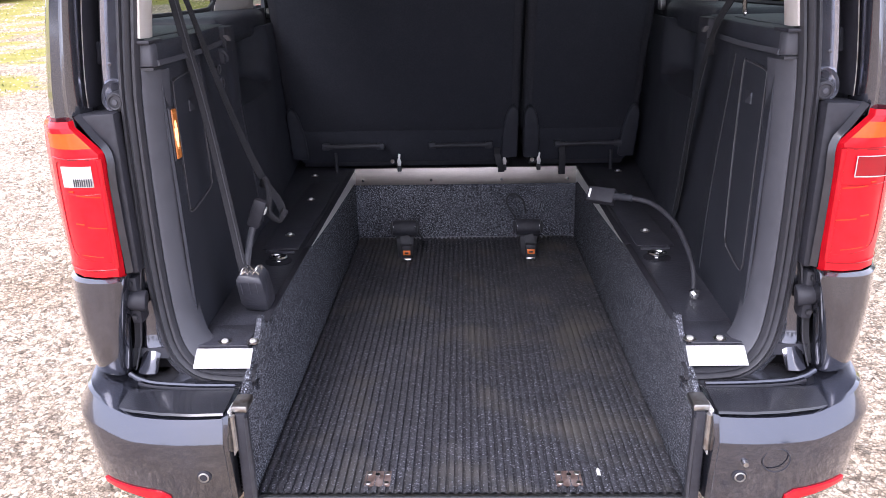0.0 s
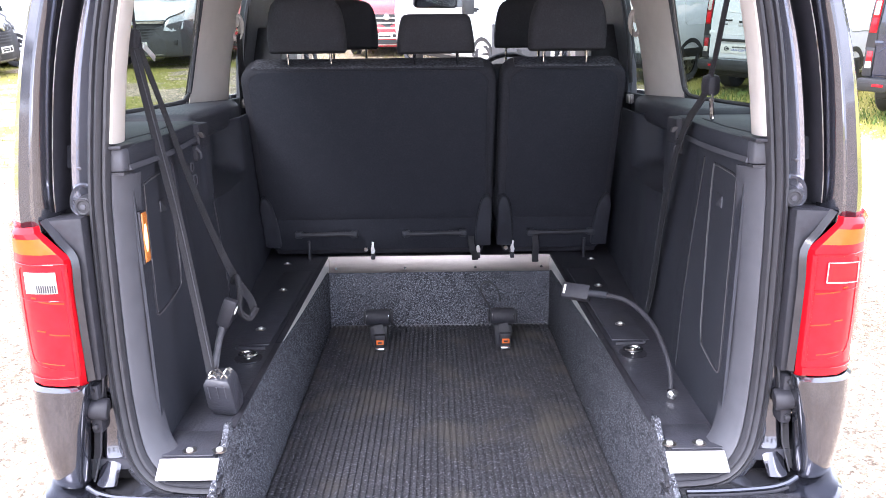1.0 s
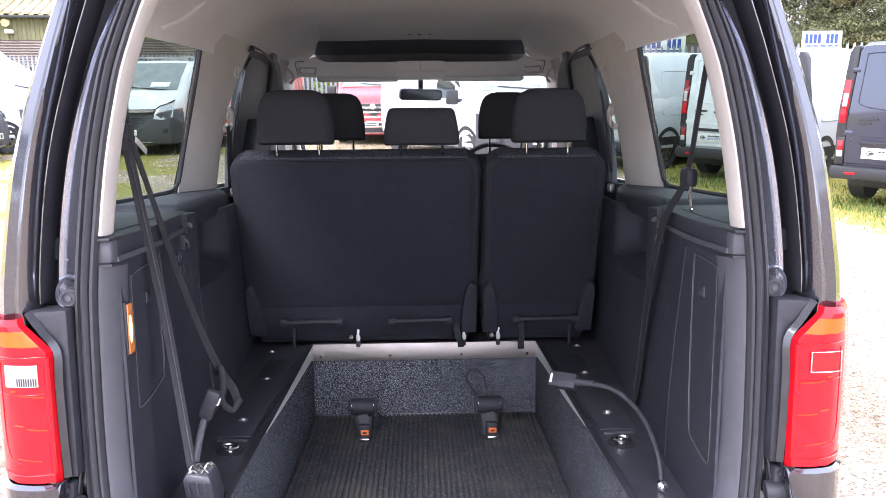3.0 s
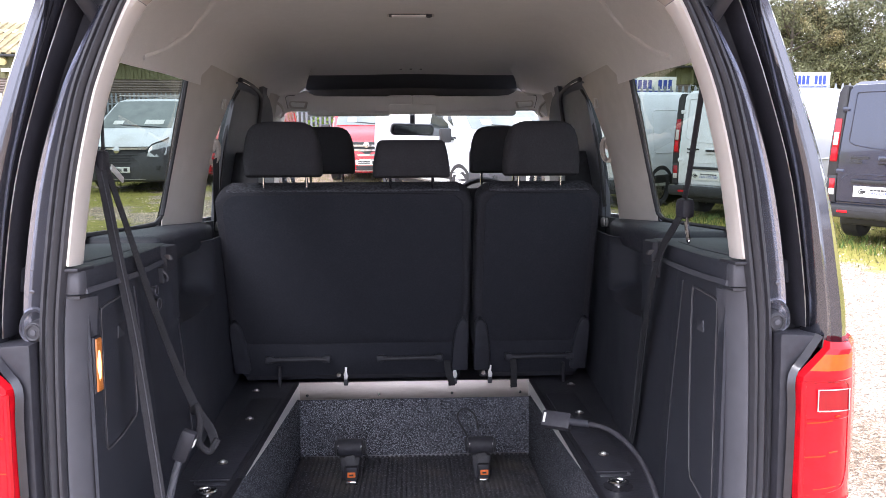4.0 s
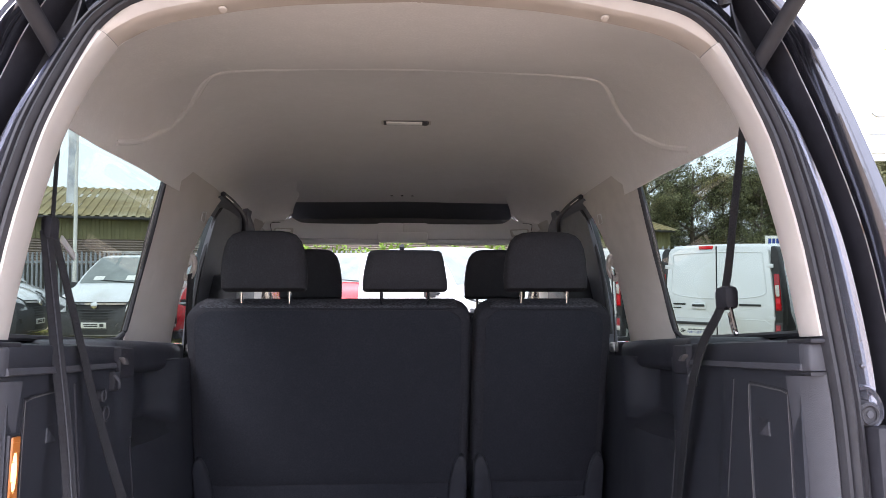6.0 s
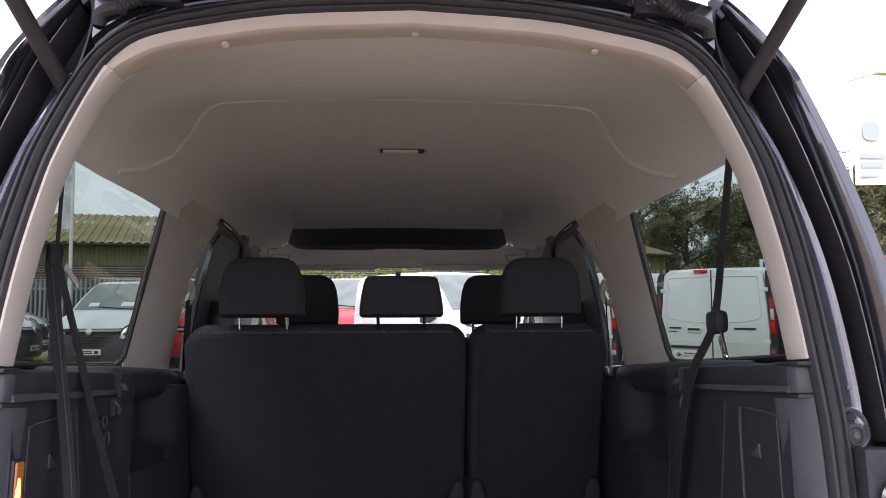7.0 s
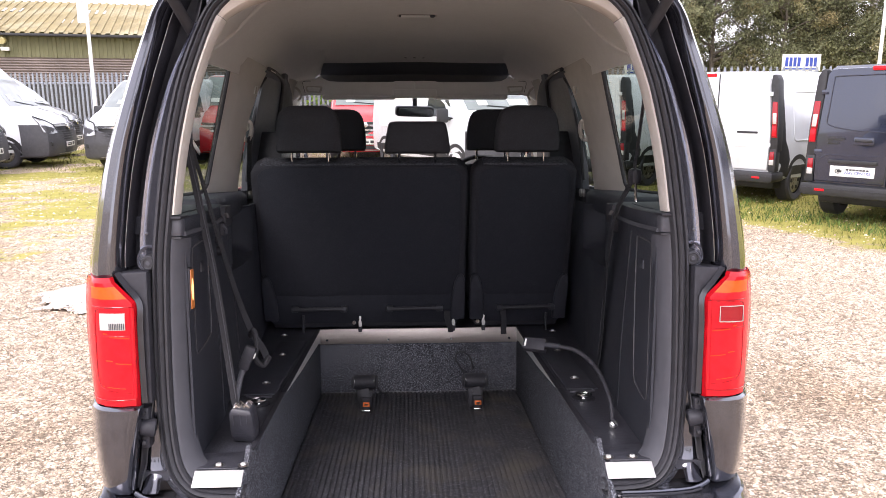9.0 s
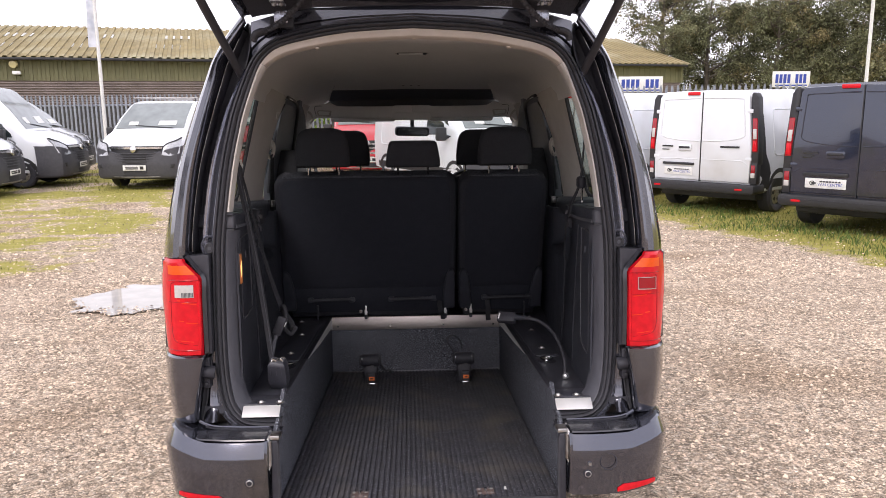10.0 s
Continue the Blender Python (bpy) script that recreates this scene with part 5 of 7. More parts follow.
part("fold_line", tube([(-0.598, 0.202, 1.32), (-0.566, 0.187, 1.165), (-0.534, 0.175, 0.995), (-0.508, 0.163, 0.82), (-0.487, 0.152, 0.67)], 0.0010, 5), TRIM_GREY, tether)
part("second_webbing", ribbon([(-0.598, 0.225, 1.33), (-0.576, 0.268, 1.20), (-0.553, 0.32, 1.05), (-0.527, 0.38, 0.90), (-0.500, 0.43, 0.785), (-0.470, 0.43, 0.735), (-0.452, 0.41, 0.70)], 0.020, [(0.1, 0.9, 0.2), (0.1, 0.9, 0.2), (0.2, 0.9, 0.3), (0.3, 0.8, 0.4), (0.6, 0.7, 0.2), (0.8, 0.5, 0.1), (0.8, 0.5, 0)], 0.002), WEBBING, tether)
part("coiled_webbing", tube([(-0.505, 0.43, 0.775), (-0.488, 0.40, 0.795), (-0.478, 0.385, 0.765), (-0.482, 0.38, 0.72), (-0.462, 0.39, 0.695), (-0.445, 0.40, 0.72)], 0.008, 8), WEBBING, tether)
part("upper_webbing", ribbon([(-0.600, 0.22, 1.345), (-0.606, 0.235, 1.45), (-0.612, 0.25, 1.58)], 0.012, (0, 1, 0), 0.002), WEBBING, tether)
part("hook_body", box(-0.612, -0.592, 0.200, 0.236, 1.322, 1.362, 0.008), BLACK_PLASTIC, tether)
part("steel_tongue", box(-0.6015, -0.5985, 0.235, 0.300, -0.0065, 0.0065, 0.001, m=Matrix.Translation((0, 0, 1.335)) @ Matrix.Rotation(radians(-24), 4, "X") @ Matrix.Translation((0, 0, 0.10))), ALU_BRIGHT, tether, "bright steel tongue")
reel = thing("floor_reel", (-0.49, 0.17, 0.545), "black belt reel box wrapped in clear film on the side floor", "belt reel")
case = [[(-0.504, 0.186, 0.545), (-0.448, 0.172, 0.545), (-0.448, 0.235, 0.545), (-0.504, 0.242, 0.545)], [(-0.506, 0.160, 0.572), (-0.442, 0.146, 0.580), (-0.442, 0.218, 0.580), (-0.506, 0.226, 0.572)], [(-0.502, 0.126, 0.638), (-0.442, 0.122, 0.634), (-0.442, 0.185, 0.640), (-0.500, 0.195, 0.645)], [(-0.494, 0.128, 0.653), (-0.448, 0.126, 0.648), (-0.448, 0.180, 0.652), (-0.494, 0.188, 0.656)]]
part("case", bevelled(grid(case, close=True, cap=True), 0.005), FLOOR_PAINT, reel)
bm = None
film_rng = random.Random(4)
for k in range(12):
    x = -0.495 + 0.035 * film_rng.random()
    y = 0.125 + 0.05 * film_rng.random()
    bm = tube([(x, y, 0.653), (x + 0.006, y + 0.008 * film_rng.random(), 0.657 + 0.004 * film_rng.random()), (x + 0.014, y + 0.004, 0.652)], 0.0016, 5, 3, bm)
part("film_crease", bm, CHROME, reel, "creased shiny film")
for x in (-0.490, -0.472, -0.456):
    part("case_rib", tube([(x, 0.123, 0.635), (x - 0.001, 0.136, 0.604)], 0.0014, 5, 2), TRIM_GREY, reel)
buckle = thing("belt_buckle", (-0.50, 0.25, 0.66), "black belt buckle on a short stalk beside the reel", "buckle")
part("stalk", tube([(-0.515, 0.235, 0.56), (-0.512, 0.25, 0.62), (-0.505, 0.275, 0.68), (-0.498, 0.287, 0.71)], 0.008, 8), TRIM_GREY, buckle)
part("body", box(-0.016, 0.016, -0.012, 0.012, -0.034, 0.036, 0.007, m=Matrix.Translation((-0.486, 0.292, 0.742)) @ Matrix.Rotation(radians(22), 4, "Y")), BLACK_PLASTIC, buckle)
part("button", box(0.013, 0.0185, -0.006, 0.006, 0.004, 0.022, 0.002, m=Matrix.Translation((-0.486, 0.292, 0.742)) @ Matrix.Rotation(radians(22), 4, "Y")), WHITE_PLASTIC, buckle)

right = thing("occupant_belt", (0.61, 0.74, 0.545), "black occupant belt running down the side lining", "belt")
part("webbing", ribbon([(0.600, 0.235, 1.56), (0.602, 0.30, 1.40), (0.598, 0.36, 1.235), (0.574, 0.42, 1.14), (0.573, 0.50, 1.02), (0.588, 0.60, 0.86), (0.602, 0.69, 0.68), (0.600, 0.74, 0.56)], 0.040, (0.12, 0.9, 0.3), 0.002), WEBBING, right)
part("knot", box(0.588, 0.618, 0.33, 0.385, 1.212, 1.258, 0.012), BLACK_PLASTIC, right)
part("steel_tongue", tube([(0.600, 0.335, 1.215), (0.596, 0.315, 1.185), (0.594, 0.305, 1.165), (0.598, 0.325, 1.170), (0.601, 0.345, 1.205)], 0.0035, 6), CHROME, right, "bright steel tongue")

stalk = thing("buckle_stalk", (0.52, 0.235, 0.545), "black buckle on a curved steel-cable stalk bolted to the side floor", "buckle")
part("cable", tube([(0.521, 0.238, 0.560), (0.522, 0.265, 0.610), (0.510, 0.325, 0.665), (0.486, 0.375, 0.700), (0.450, 0.41, 0.722), (0.405, 0.435, 0.728)], 0.0062, 10), BLACK_PLASTIC, stalk)
part("ferrule", cyl((0.412, 0.432, 0.728), (0.372, 0.455, 0.727), 0.009, seg=12), TRIM, stalk)
part("body", box(-0.036, 0.036, -0.020, 0.020, -0.014, 0.014, 0.005, m=Matrix.Translation((0.345, 0.48, 0.722)) @ Matrix.Rotation(radians(-30), 4, "Z") @ Matrix.Rotation(radians(55), 4, "X")), BLACK_PLASTIC, stalk)
part("button", box(-0.031, -0.025, -0.012, 0.012, 0.012, 0.0150, 0.001, m=Matrix.Translation((0.345, 0.48, 0.722)) @ Matrix.Rotation(radians(-30), 4, "Z") @ Matrix.Rotation(radians(55), 4, "X")), WHITE_PLASTIC, stalk, "white button")
part("bolt", cyl((0.521, 0.218, 0.553), (0.521, 0.246, 0.553), 0.0085, seg=6, bevel=0.0015), CHROME, stalk)
part("washer", cyl((0.521, 0.228, 0.556), (0.521, 0.234, 0.556), 0.0125, seg=18), CHROME, stalk)

# retractors at the front of the well
for x in (-0.229, 0.232):
    r = thing("wheelchair_retractor", (x, 1.3, 0.262), "black wheelchair tie-down retractor with an orange release", "retractor", "tie-down retractors")
    part("drum", cyl((x - 0.046, 1.315, 0.372), (x + 0.046, 1.315, 0.372), 0.030, seg=24, bevel=0.006), BLACK_PLASTIC, r)
    for s in (1, -1):
        part("end_plate", cyl((x + s * 0.046, 1.315, 0.372), (x + s * 0.054, 1.315, 0.372), 0.024, seg=20, bevel=0.003), RUBBER, r)
        part("rim", box(x + s * 0.038, x + s * 0.042, 1.282, 1.287, 0.366, 0.390, 0.001), CHROME, r)
    part("frame", prism([(x - 0.026, 0.262), (x + 0.030, 0.262), (x + 0.036, 0.345), (x - 0.034, 0.345)], "y", 1.285, 1.33, 0.008), RUBBER, r)
    part("webbing", ribbon([(x, 1.286, 0.352), (x + 0.004, 1.276, 0.335), (x + 0.008, 1.272, 0.312)], 0.034, (1, 0, 0), 0.003), RUBBER, r)
    part("hook_body", box(x - 0.014, x + 0.028, 1.255, 1.285, 0.272, 0.322, 0.006), BLACK_PLASTIC, r)
    part("release", box(x - 0.006, x + 0.022, 1.2515, 1.257, 0.286, 0.304, 0.002), ORANGE, r, "orange release button")
    part("release_mark", box(x + 0.001, x + 0.015, 1.2505, 1.252, 0.292, 0.298, 0.0), BLACK_PLASTIC, r)
    part("hook", prism([(x - 0.014, 0.262), (x + 0.028, 0.262), (x + 0.024, 0.276), (x - 0.010, 0.276)], "y", 1.243, 1.262, 0.003), CHROME, r, "bright steel hook")
    if x > 0:
        part("loose_cord", tube([(x - 0.045, 1.33, 0.40), (x - 0.075, 1.42, 0.44), (x - 0.05, 1.48, 0.455), (x - 0.01, 1.47, 0.435), (x + 0.0, 1.40, 0.40)], 0.004, 6), RUBBER, r)
    else:
        part("loose_cord", tube([(x + 0.045, 1.31, 0.36), (x + 0.07, 1.36, 0.31), (x + 0.095, 1.40, 0.30), (x + 0.10, 1.42, 0.275)], 0.004, 6), RUBBER, r)

# pull loops over the aluminium strip, seat catches, handles and feet
for x0, x1, z0, z1 in ((0.126, 0.141, 0.632, 0.535), (0.374, 0.377, 0.646, 0.524)):
    strap = ribbon([(x0, 1.515, z0), (x0 - 0.002, 1.496, z0 - 0.020), (x0 + 0.3 * (x1 - x0), 1.490, z0 - 0.050), (x1 - 0.002, 1.500, z1 + 0.025), (x1, 1.510, z1 + 0.004), (x1 - 0.001, 1.514, z1 + 0.012)], 0.024, (1, 0.15, 0), 0.006)
    solo("pull_loop", strap, WEBBING, "black webbing pull loop hanging below the seat", "strap", "pull loops")
for x in (-0.258, 0.153, 0.286):
    catch = thing("seat_catch", (x, 1.51, 0.545), "bright steel seat catch on the floor", "seat catch", "seat catches")
    part("hook", prism([(x - 0.005, 0.562), (x + 0.004, 0.562), (x + 0.009, 0.580), (x + 0.004, 0.594), (x + 0.006, 0.612), (x - 0.003, 0.615), (x - 0.004, 0.598), (x - 0.008, 0.586)], "y", 1.505, 1.511, 0.001), ALU_BRIGHT, catch)
    part("foot", box(x - 0.008, x + 0.008, 1.504, 1.530, 0.543, 0.568, 0.003), BLACK_PLASTIC, catch)
    part("bolt", cyl((x - 0.026, 1.515, 0.585), (x - 0.026, 1.500, 0.585), 0.008, seg=6), STEEL, catch)
for x0, x1, seat in ((-0.538, -0.326, big), (-0.126, 0.092, big), (0.355, 0.585, small)):
    h = part("release_handle", tube([(x0, 1.487, 0.648), (x0 + 0.05, 1.483, 0.650), (x1 - 0.05, 1.483, 0.652), (x1, 1.487, 0.650)], 0.009, 8), BLACK_PLASTIC, seat, "black plastic release handle")
    for x in (x0, x1):
        part("handle_mount", box(x - 0.014, x + 0.014, 1.48, 1.51, 0.636, 0.662, 0.005), TRIM, h)
for x, seat in ((-0.505, big), (0.565, small)):
    part("leg", cyl((x, 1.51, 0.543), (x, 1.51, 0.62), 0.006, seg=10), BLACK_PLASTIC, seat)

# ---- floor hardware ----
def floor_bolt(x, y, z=0.547, r=0.0108):
    b = thing("floor_bolt", (x, y, z), "bright steel bolt in the black side floor", "bolt", "floor bolts")
    part("washer", cyl((x, y, z), (x, y, z + 0.0022), r * 1.3, seg=18), STEEL, b)
    part("head", cyl((x, y, z + 0.0015), (x, y, z + 0.007), r * 0.75, r * 0.6, 12, 0.0015), ALU_BRIGHT, b)


for x, y in ((-0.579, 1.44), (-0.53, 1.102), (-0.519, 0.718), (0.584, 1.455), (0.539, 1.107), (0.521, 0.721)):
    floor_bolt(x, y)
for x in (-0.503, -0.444, 0.453, 0.513):
    floor_bolt(x, 0.022, 0.545, 0.0105)
for s in (1, -1):
    eye = thing("lashing_eye", (s * 0.503, 0.505, 0.54), "steel lashing eye in a floor recess", "lashing eye", "lashing eyes")
    part("cup", cyl((s * 0.503, 0.505, 0.544), (s * 0.503, 0.505, 0.546), 0.036, 0.036, 24), BLACK_PLASTIC, eye)
    part("ring", tube([(s * 0.503 + 0.022 * math.cos(a), 0.505 + 0.017 * math.sin(a), 0.556) for a in (2 * math.pi * k / 20 for k in range(21))], 0.0045, 7, 1, smooth=False), CHROME, eye)
    part("boss", cyl((s * 0.503, 0.505, 0.546), (s * 0.503, 0.505, 0.560), 0.011, 0.008, 10), CHROME, eye)
    part("floor_ridge", tube([(s * 0.474, 0.570, 0.546), (s * 0.545, 0.572, 0.546), (s * 0.552, 0.585, 0.548)], 0.004, 6), TRIM_GREY, car)
    part("floor_cover", box(s * 0.470, s * 0.572, 0.60, 1.34, 0.5425, 0.547, 0.002), FLOOR_PAINT, car)
    part("rear_floor_flap", box(s * 0.452, s * 0.556, 0.004, 0.105, 0.5425, 0.5465, 0.002), FLOOR_PAINT, car)
    # bright sill plate sloping to the bumper
    part("sill_plate", prism([(-0.006, 0.545), (-0.040, 0.5195), (-0.040, 0.5165), (-0.006, 0.542)], "x", s * 0.437, s * 0.553, 0.0005), ALU_BRIGHT, car, "bright aluminium sill plate")
    # ramp hinge, guide post and rubber at the mouth of the well
    hinge = part("ramp_hinge", box(s * 0.450, s * 0.456, -0.150, -0.112, 0.385, 0.485, 0.003), ALU_BRIGHT, car, "steel ramp hinge")
    for z in (0.405, 0.435, 0.462):
        part("hinge_bolt", cyl((s * 0.449, -0.134, z), (s * 0.443, -0.134, z), 0.009, seg=8, bevel=0.002), CHROME, hinge)
    part("hinge_knuckle", cyl((s * 0.449, -0.148, 0.40), (s * 0.449, -0.148, 0.475), 0.007, seg=10), STEEL, hinge)
    part("guide_post", box(s * 0.424, s * 0.446, -0.145, -0.118, 0.235, 0.475, 0.004), BLACK_PLASTIC, car, "black guide post")
    part("post_rubber", tube([(s * 0.424, -0.142, 0.24), (s * 0.424, -0.142, 0.35), (s * 0.426, -0.140, 0.465)], 0.005, 6), RUBBER, car)
    part("post_cap", box(s * 0.420, s * 0.452, -0.140, -0.09, 0.474, 0.490, 0.005), STEEL, car)
part("ramp_lip", prism([(-0.165, 0.236), (-0.105, 0.240), (-0.100, 0.262), (-0.115, 0.266), (-0.160, 0.246)], "x", -0.424, 0.424, 0.002), STEEL, car, "dull steel ramp lip")
part("ramp_rubber", tube([(-0.424, -0.122, 0.266), (0.0, -0.124, 0.267), (0.424, -0.122, 0.266)], 0.006, 8), RUBBER, car)
RUSTY = mat("rusted_steel_plate", (0.17, 0.115, 0.10), 0.7, 0.4, 0.35, 60, 0.4, 300, dirt=(0.24, 0.20, 0.19), dirt_scale=40)
for x in (-0.19, 0.207):
    p = thing("ramp_catch_plate", (x, -0.055, 0.262), "small rusted steel plate with four screws on the mat", "plate", "ramp catch plates")
    part("plate", box(x - 0.027, x + 0.027, -0.079, -0.029, 0.2615, 0.2650, 0.001), RUSTY, p)
    for dx in (-0.019, 0.019):
        for dy in (-0.070, -0.038):
            part("screw", cyl((x + dx, dy, 0.2645), (x + dx, dy, 0.2665), 0.0065, 0.005, 12), STEEL, p)
    part("stud", cyl((x, -0.054, 0.264), (x, -0.054, 0.275), 0.006, 0.005, 12), CHROME, p)
solo("paper_scrap", prism([(0.262, -0.04), (0.272, -0.018), (0.276, -0.022), (0.283, -0.045)], "z", 0.2625, 0.2640), WHITE_PLASTIC, "torn scrap of white paper on the mat", "litter")

# small hooks under the ledges
for s in (1, -1):
    hook = solo("ledge_hook", box(s * 0.592, s * 0.616, 0.520, 0.552, 1.060, 1.100, 0.006), BLACK_PLASTIC, "small black plastic hook under the window ledge", "hook", "ledge hooks")
    part("hook_tip", tube([(s * 0.596, 0.522, 1.092), (s * 0.588, 0.528, 1.080), (s * 0.590, 0.536, 1.066)], 0.004, 6, 3), TRIM_GREY, hook)

# ======== the yard ========
def ground_z(x, y):
    return -0.026 * min(max(y, 0), 8)


def grassy(x, y):
    """How far the gravel has grown over, 0 to 1."""
    left = min(1, max(0, (-2.9 - x) / 1.6)) * min(1, max(0, (y - 3.0) / 2.5)) * (0.75 if y < 12.5 else 1.0)
    edge = lerp(y, [-2, 4.4, 5.15, 6.2, 7.0, 8.1, 10], [5.6, 4.45, 4.30, 4.10, 3.85, 3.45, 2.9]) + 0.16 * noise.noise((x * 2.0, y * 1.6, 1.0))
    right = min(1, max(0, (x - edge) / 1.1)) * min(1, max(0, (y - 1.0) / 1.2))
    patch = 0.52 + 1.1 * noise.noise((x * 0.55, y * 0.9, 3.0)) + 0.6 * noise.noise((x * 1.6, y * 2.6, 7.0))
    return min(1, max(0, left * patch * 1.35, right * 1.7 * max(patch, 0.5)))


def ground_material():
    m = mat("gravel_and_moss", (0.522, 0.410, 0.308), 0.95, 0, 0.40, 16, 1.0, 60, spec=0.15, dirt=(0.335, 0.245, 0.168), dirt_scale=0.9, speck=((0.57, 0.48, 0.385), 60, 0.62, 0.95))
    n, l = m.node_tree.nodes, m.node_tree.links
    b = n["Principled BSDF"]
    plain = b.inputs["Base Color"].links[0].from_socket
    tc = n.new("ShaderNodeTexCoord")

    def cells(scale, low, high, gap):
        """Stone by stone: a brightness for each cell, dark in the gaps."""
        v, e = n.new("ShaderNodeTexVoronoi"), n.new("ShaderNodeTexVoronoi")
        e.feature = "DISTANCE_TO_EDGE"
        for q in (v, e):
            q.inputs["Scale"].default_value = scale
            l.new(tc.outputs["Object"], q.inputs["Vector"])
        sp, a1, a2, mu = n.new("ShaderNodeSeparateColor"), n.new("ShaderNodeMapRange"), n.new("ShaderNodeMapRange"), n.new("ShaderNodeMath")
        l.new(v.outputs["Color"], sp.inputs["Color"])
        l.new(sp.outputs["Red"], a1.inputs["Value"])
        a1.inputs["To Min"].default_value, a1.inputs["To Max"].default_value = low, high
        l.new(e.outputs["Distance"], a2.inputs["Value"])
        a2.inputs["From Max"].default_value, a2.inputs["To Min"].default_value = 0.12, gap
        mu.operation = "MULTIPLY"
        l.new(a1.outputs["Result"], mu.inputs[0])
        l.new(a2.outputs["Result"], mu.inputs[1])
        return mu.outputs["Value"]
    both = n.new("ShaderNodeMath")
    both.operation = "MULTIPLY"
    l.new(cells(105, 0.45, 1.60, 0.30), both.inputs[0])
    l.new(cells(36, 0.74, 1.24, 0.66), both.inputs[1])
    stone = n.new("ShaderNodeHueSaturation")
    l.new(both.outputs["Value"], stone.inputs["Value"])
    l.new(plain, stone.inputs["Color"])
    gravel = stone.outputs["Color"]
    at = n.new("ShaderNodeAttribute")
    at.attribute_name = "grown"
    no = n.new("ShaderNodeTexNoise")
    no.inputs["Scale"].default_value, no.inputs["Detail"].default_value = 5, 10
    l.new(tc.outputs["Object"], no.inputs["Vector"])
    add = n.new("ShaderNodeMath")
    add.operation = "ADD"
    l.new(at.outputs["Fac"], add.inputs[0])
    l.new(no.outputs["Fac"], add.inputs[1])
    r = n.new("ShaderNodeMapRange")
    r.inputs["From Min"].default_value, r.inputs["From Max"].default_value = 0.86, 1.10
    l.new(add.outputs["Value"], r.inputs["Value"])
    green = n.new("ShaderNodeMix")
    green.data_type = "RGBA"
    green.inputs["A"].default_value, green.inputs["B"].default_value = (0.15, 0.150, 0.035, 1), (0.40, 0.345, 0.095, 1)
    l.new(no.outputs["Fac"], green.inputs["Factor"])
    mx = n.new("ShaderNodeMix")
    mx.data_type = "RGBA"
    l.new(r.outputs["Result"], mx.inputs["Factor"])
    l.new(gravel, mx.inputs["A"])
    l.new(green.outputs["Result"], mx.inputs["B"])
    l.new(mx.outputs["Result"], b.inputs["Base Color"])
    return m


def sheet():
    ys = [-300, -60, -20, -8, -4] + [k * 0.25 for k in range(-14, 80)] + [20.5, 22, 26, 32, 45, 80, 200, 600]
    xs = [-600, -200, -60, -30, -20] + [k * 0.25 for k in range(-60, 61)] + [20, 30, 60, 200, 600]
    rows = []
    for y in ys:
        row = []
        for x in xs:
            z = ground_z(x, y)
            if abs(x) < 16 and -4 < y < 20:
                z += 0.012 * noise.noise((x * 0.7, y * 0.7, 0)) + 0.006 * noise.noise((x * 2.7, y * 2.7, 0))
                z -= 0.045 * max(0, 1 - ((x + 2.36) / 0.90) ** 2 - ((y - 4.10) / 0.90) ** 2)
            row.append((x, y, z))
        rows.append(row)
    return grid(rows)


GROUND = ground_material()
ground = solo("ground", sheet(), GROUND, "pale gravel yard with mossy grass patches", "ground", kind="structure", frame_m=WORLD)
grown = ground.data.attributes.new("grown", "FLOAT", "POINT")
grown.data.foreach_set("value", [grassy(*(ground.matrix_world @ v.co)[:2]) for v in ground.data.vertices])

WATER = mat("muddy_water", (0.36, 0.33, 0.29), 0.03, 0, 0.2, 6, spec=1.0)
rim = [(-2.36 + (0.47 + 0.22 * noise.noise((math.cos(a) * 3.3, math.sin(a) * 3.3, 0)) + 0.07 * noise.noise((math.cos(a) * 9, math.sin(a) * 9, 2))) * math.cos(a) * 1.1, 4.10 + (0.50 + 0.20 * noise.noise((math.cos(a) * 3.6, 5, math.sin(a) * 3.6)) + 0.07 * noise.noise((math.cos(a) * 9, 6, math.sin(a) * 9))) * math.sin(a)) for a in (2 * math.pi * k / 110 for k in range(110))]
bm = bmesh.new()
bm.faces.new([bm.verts.new((x, y, -0.104)) for x, y in rim])
solo("puddle", bm, WATER, "shallow puddle of rainwater on the gravel", "puddle", kind="structure", frame_m=WORLD)

STONE = mat("loose_stones", (0.542, 0.424, 0.322), 0.9, 0, 0.30, 60, 0.5, 200, island=0.70)


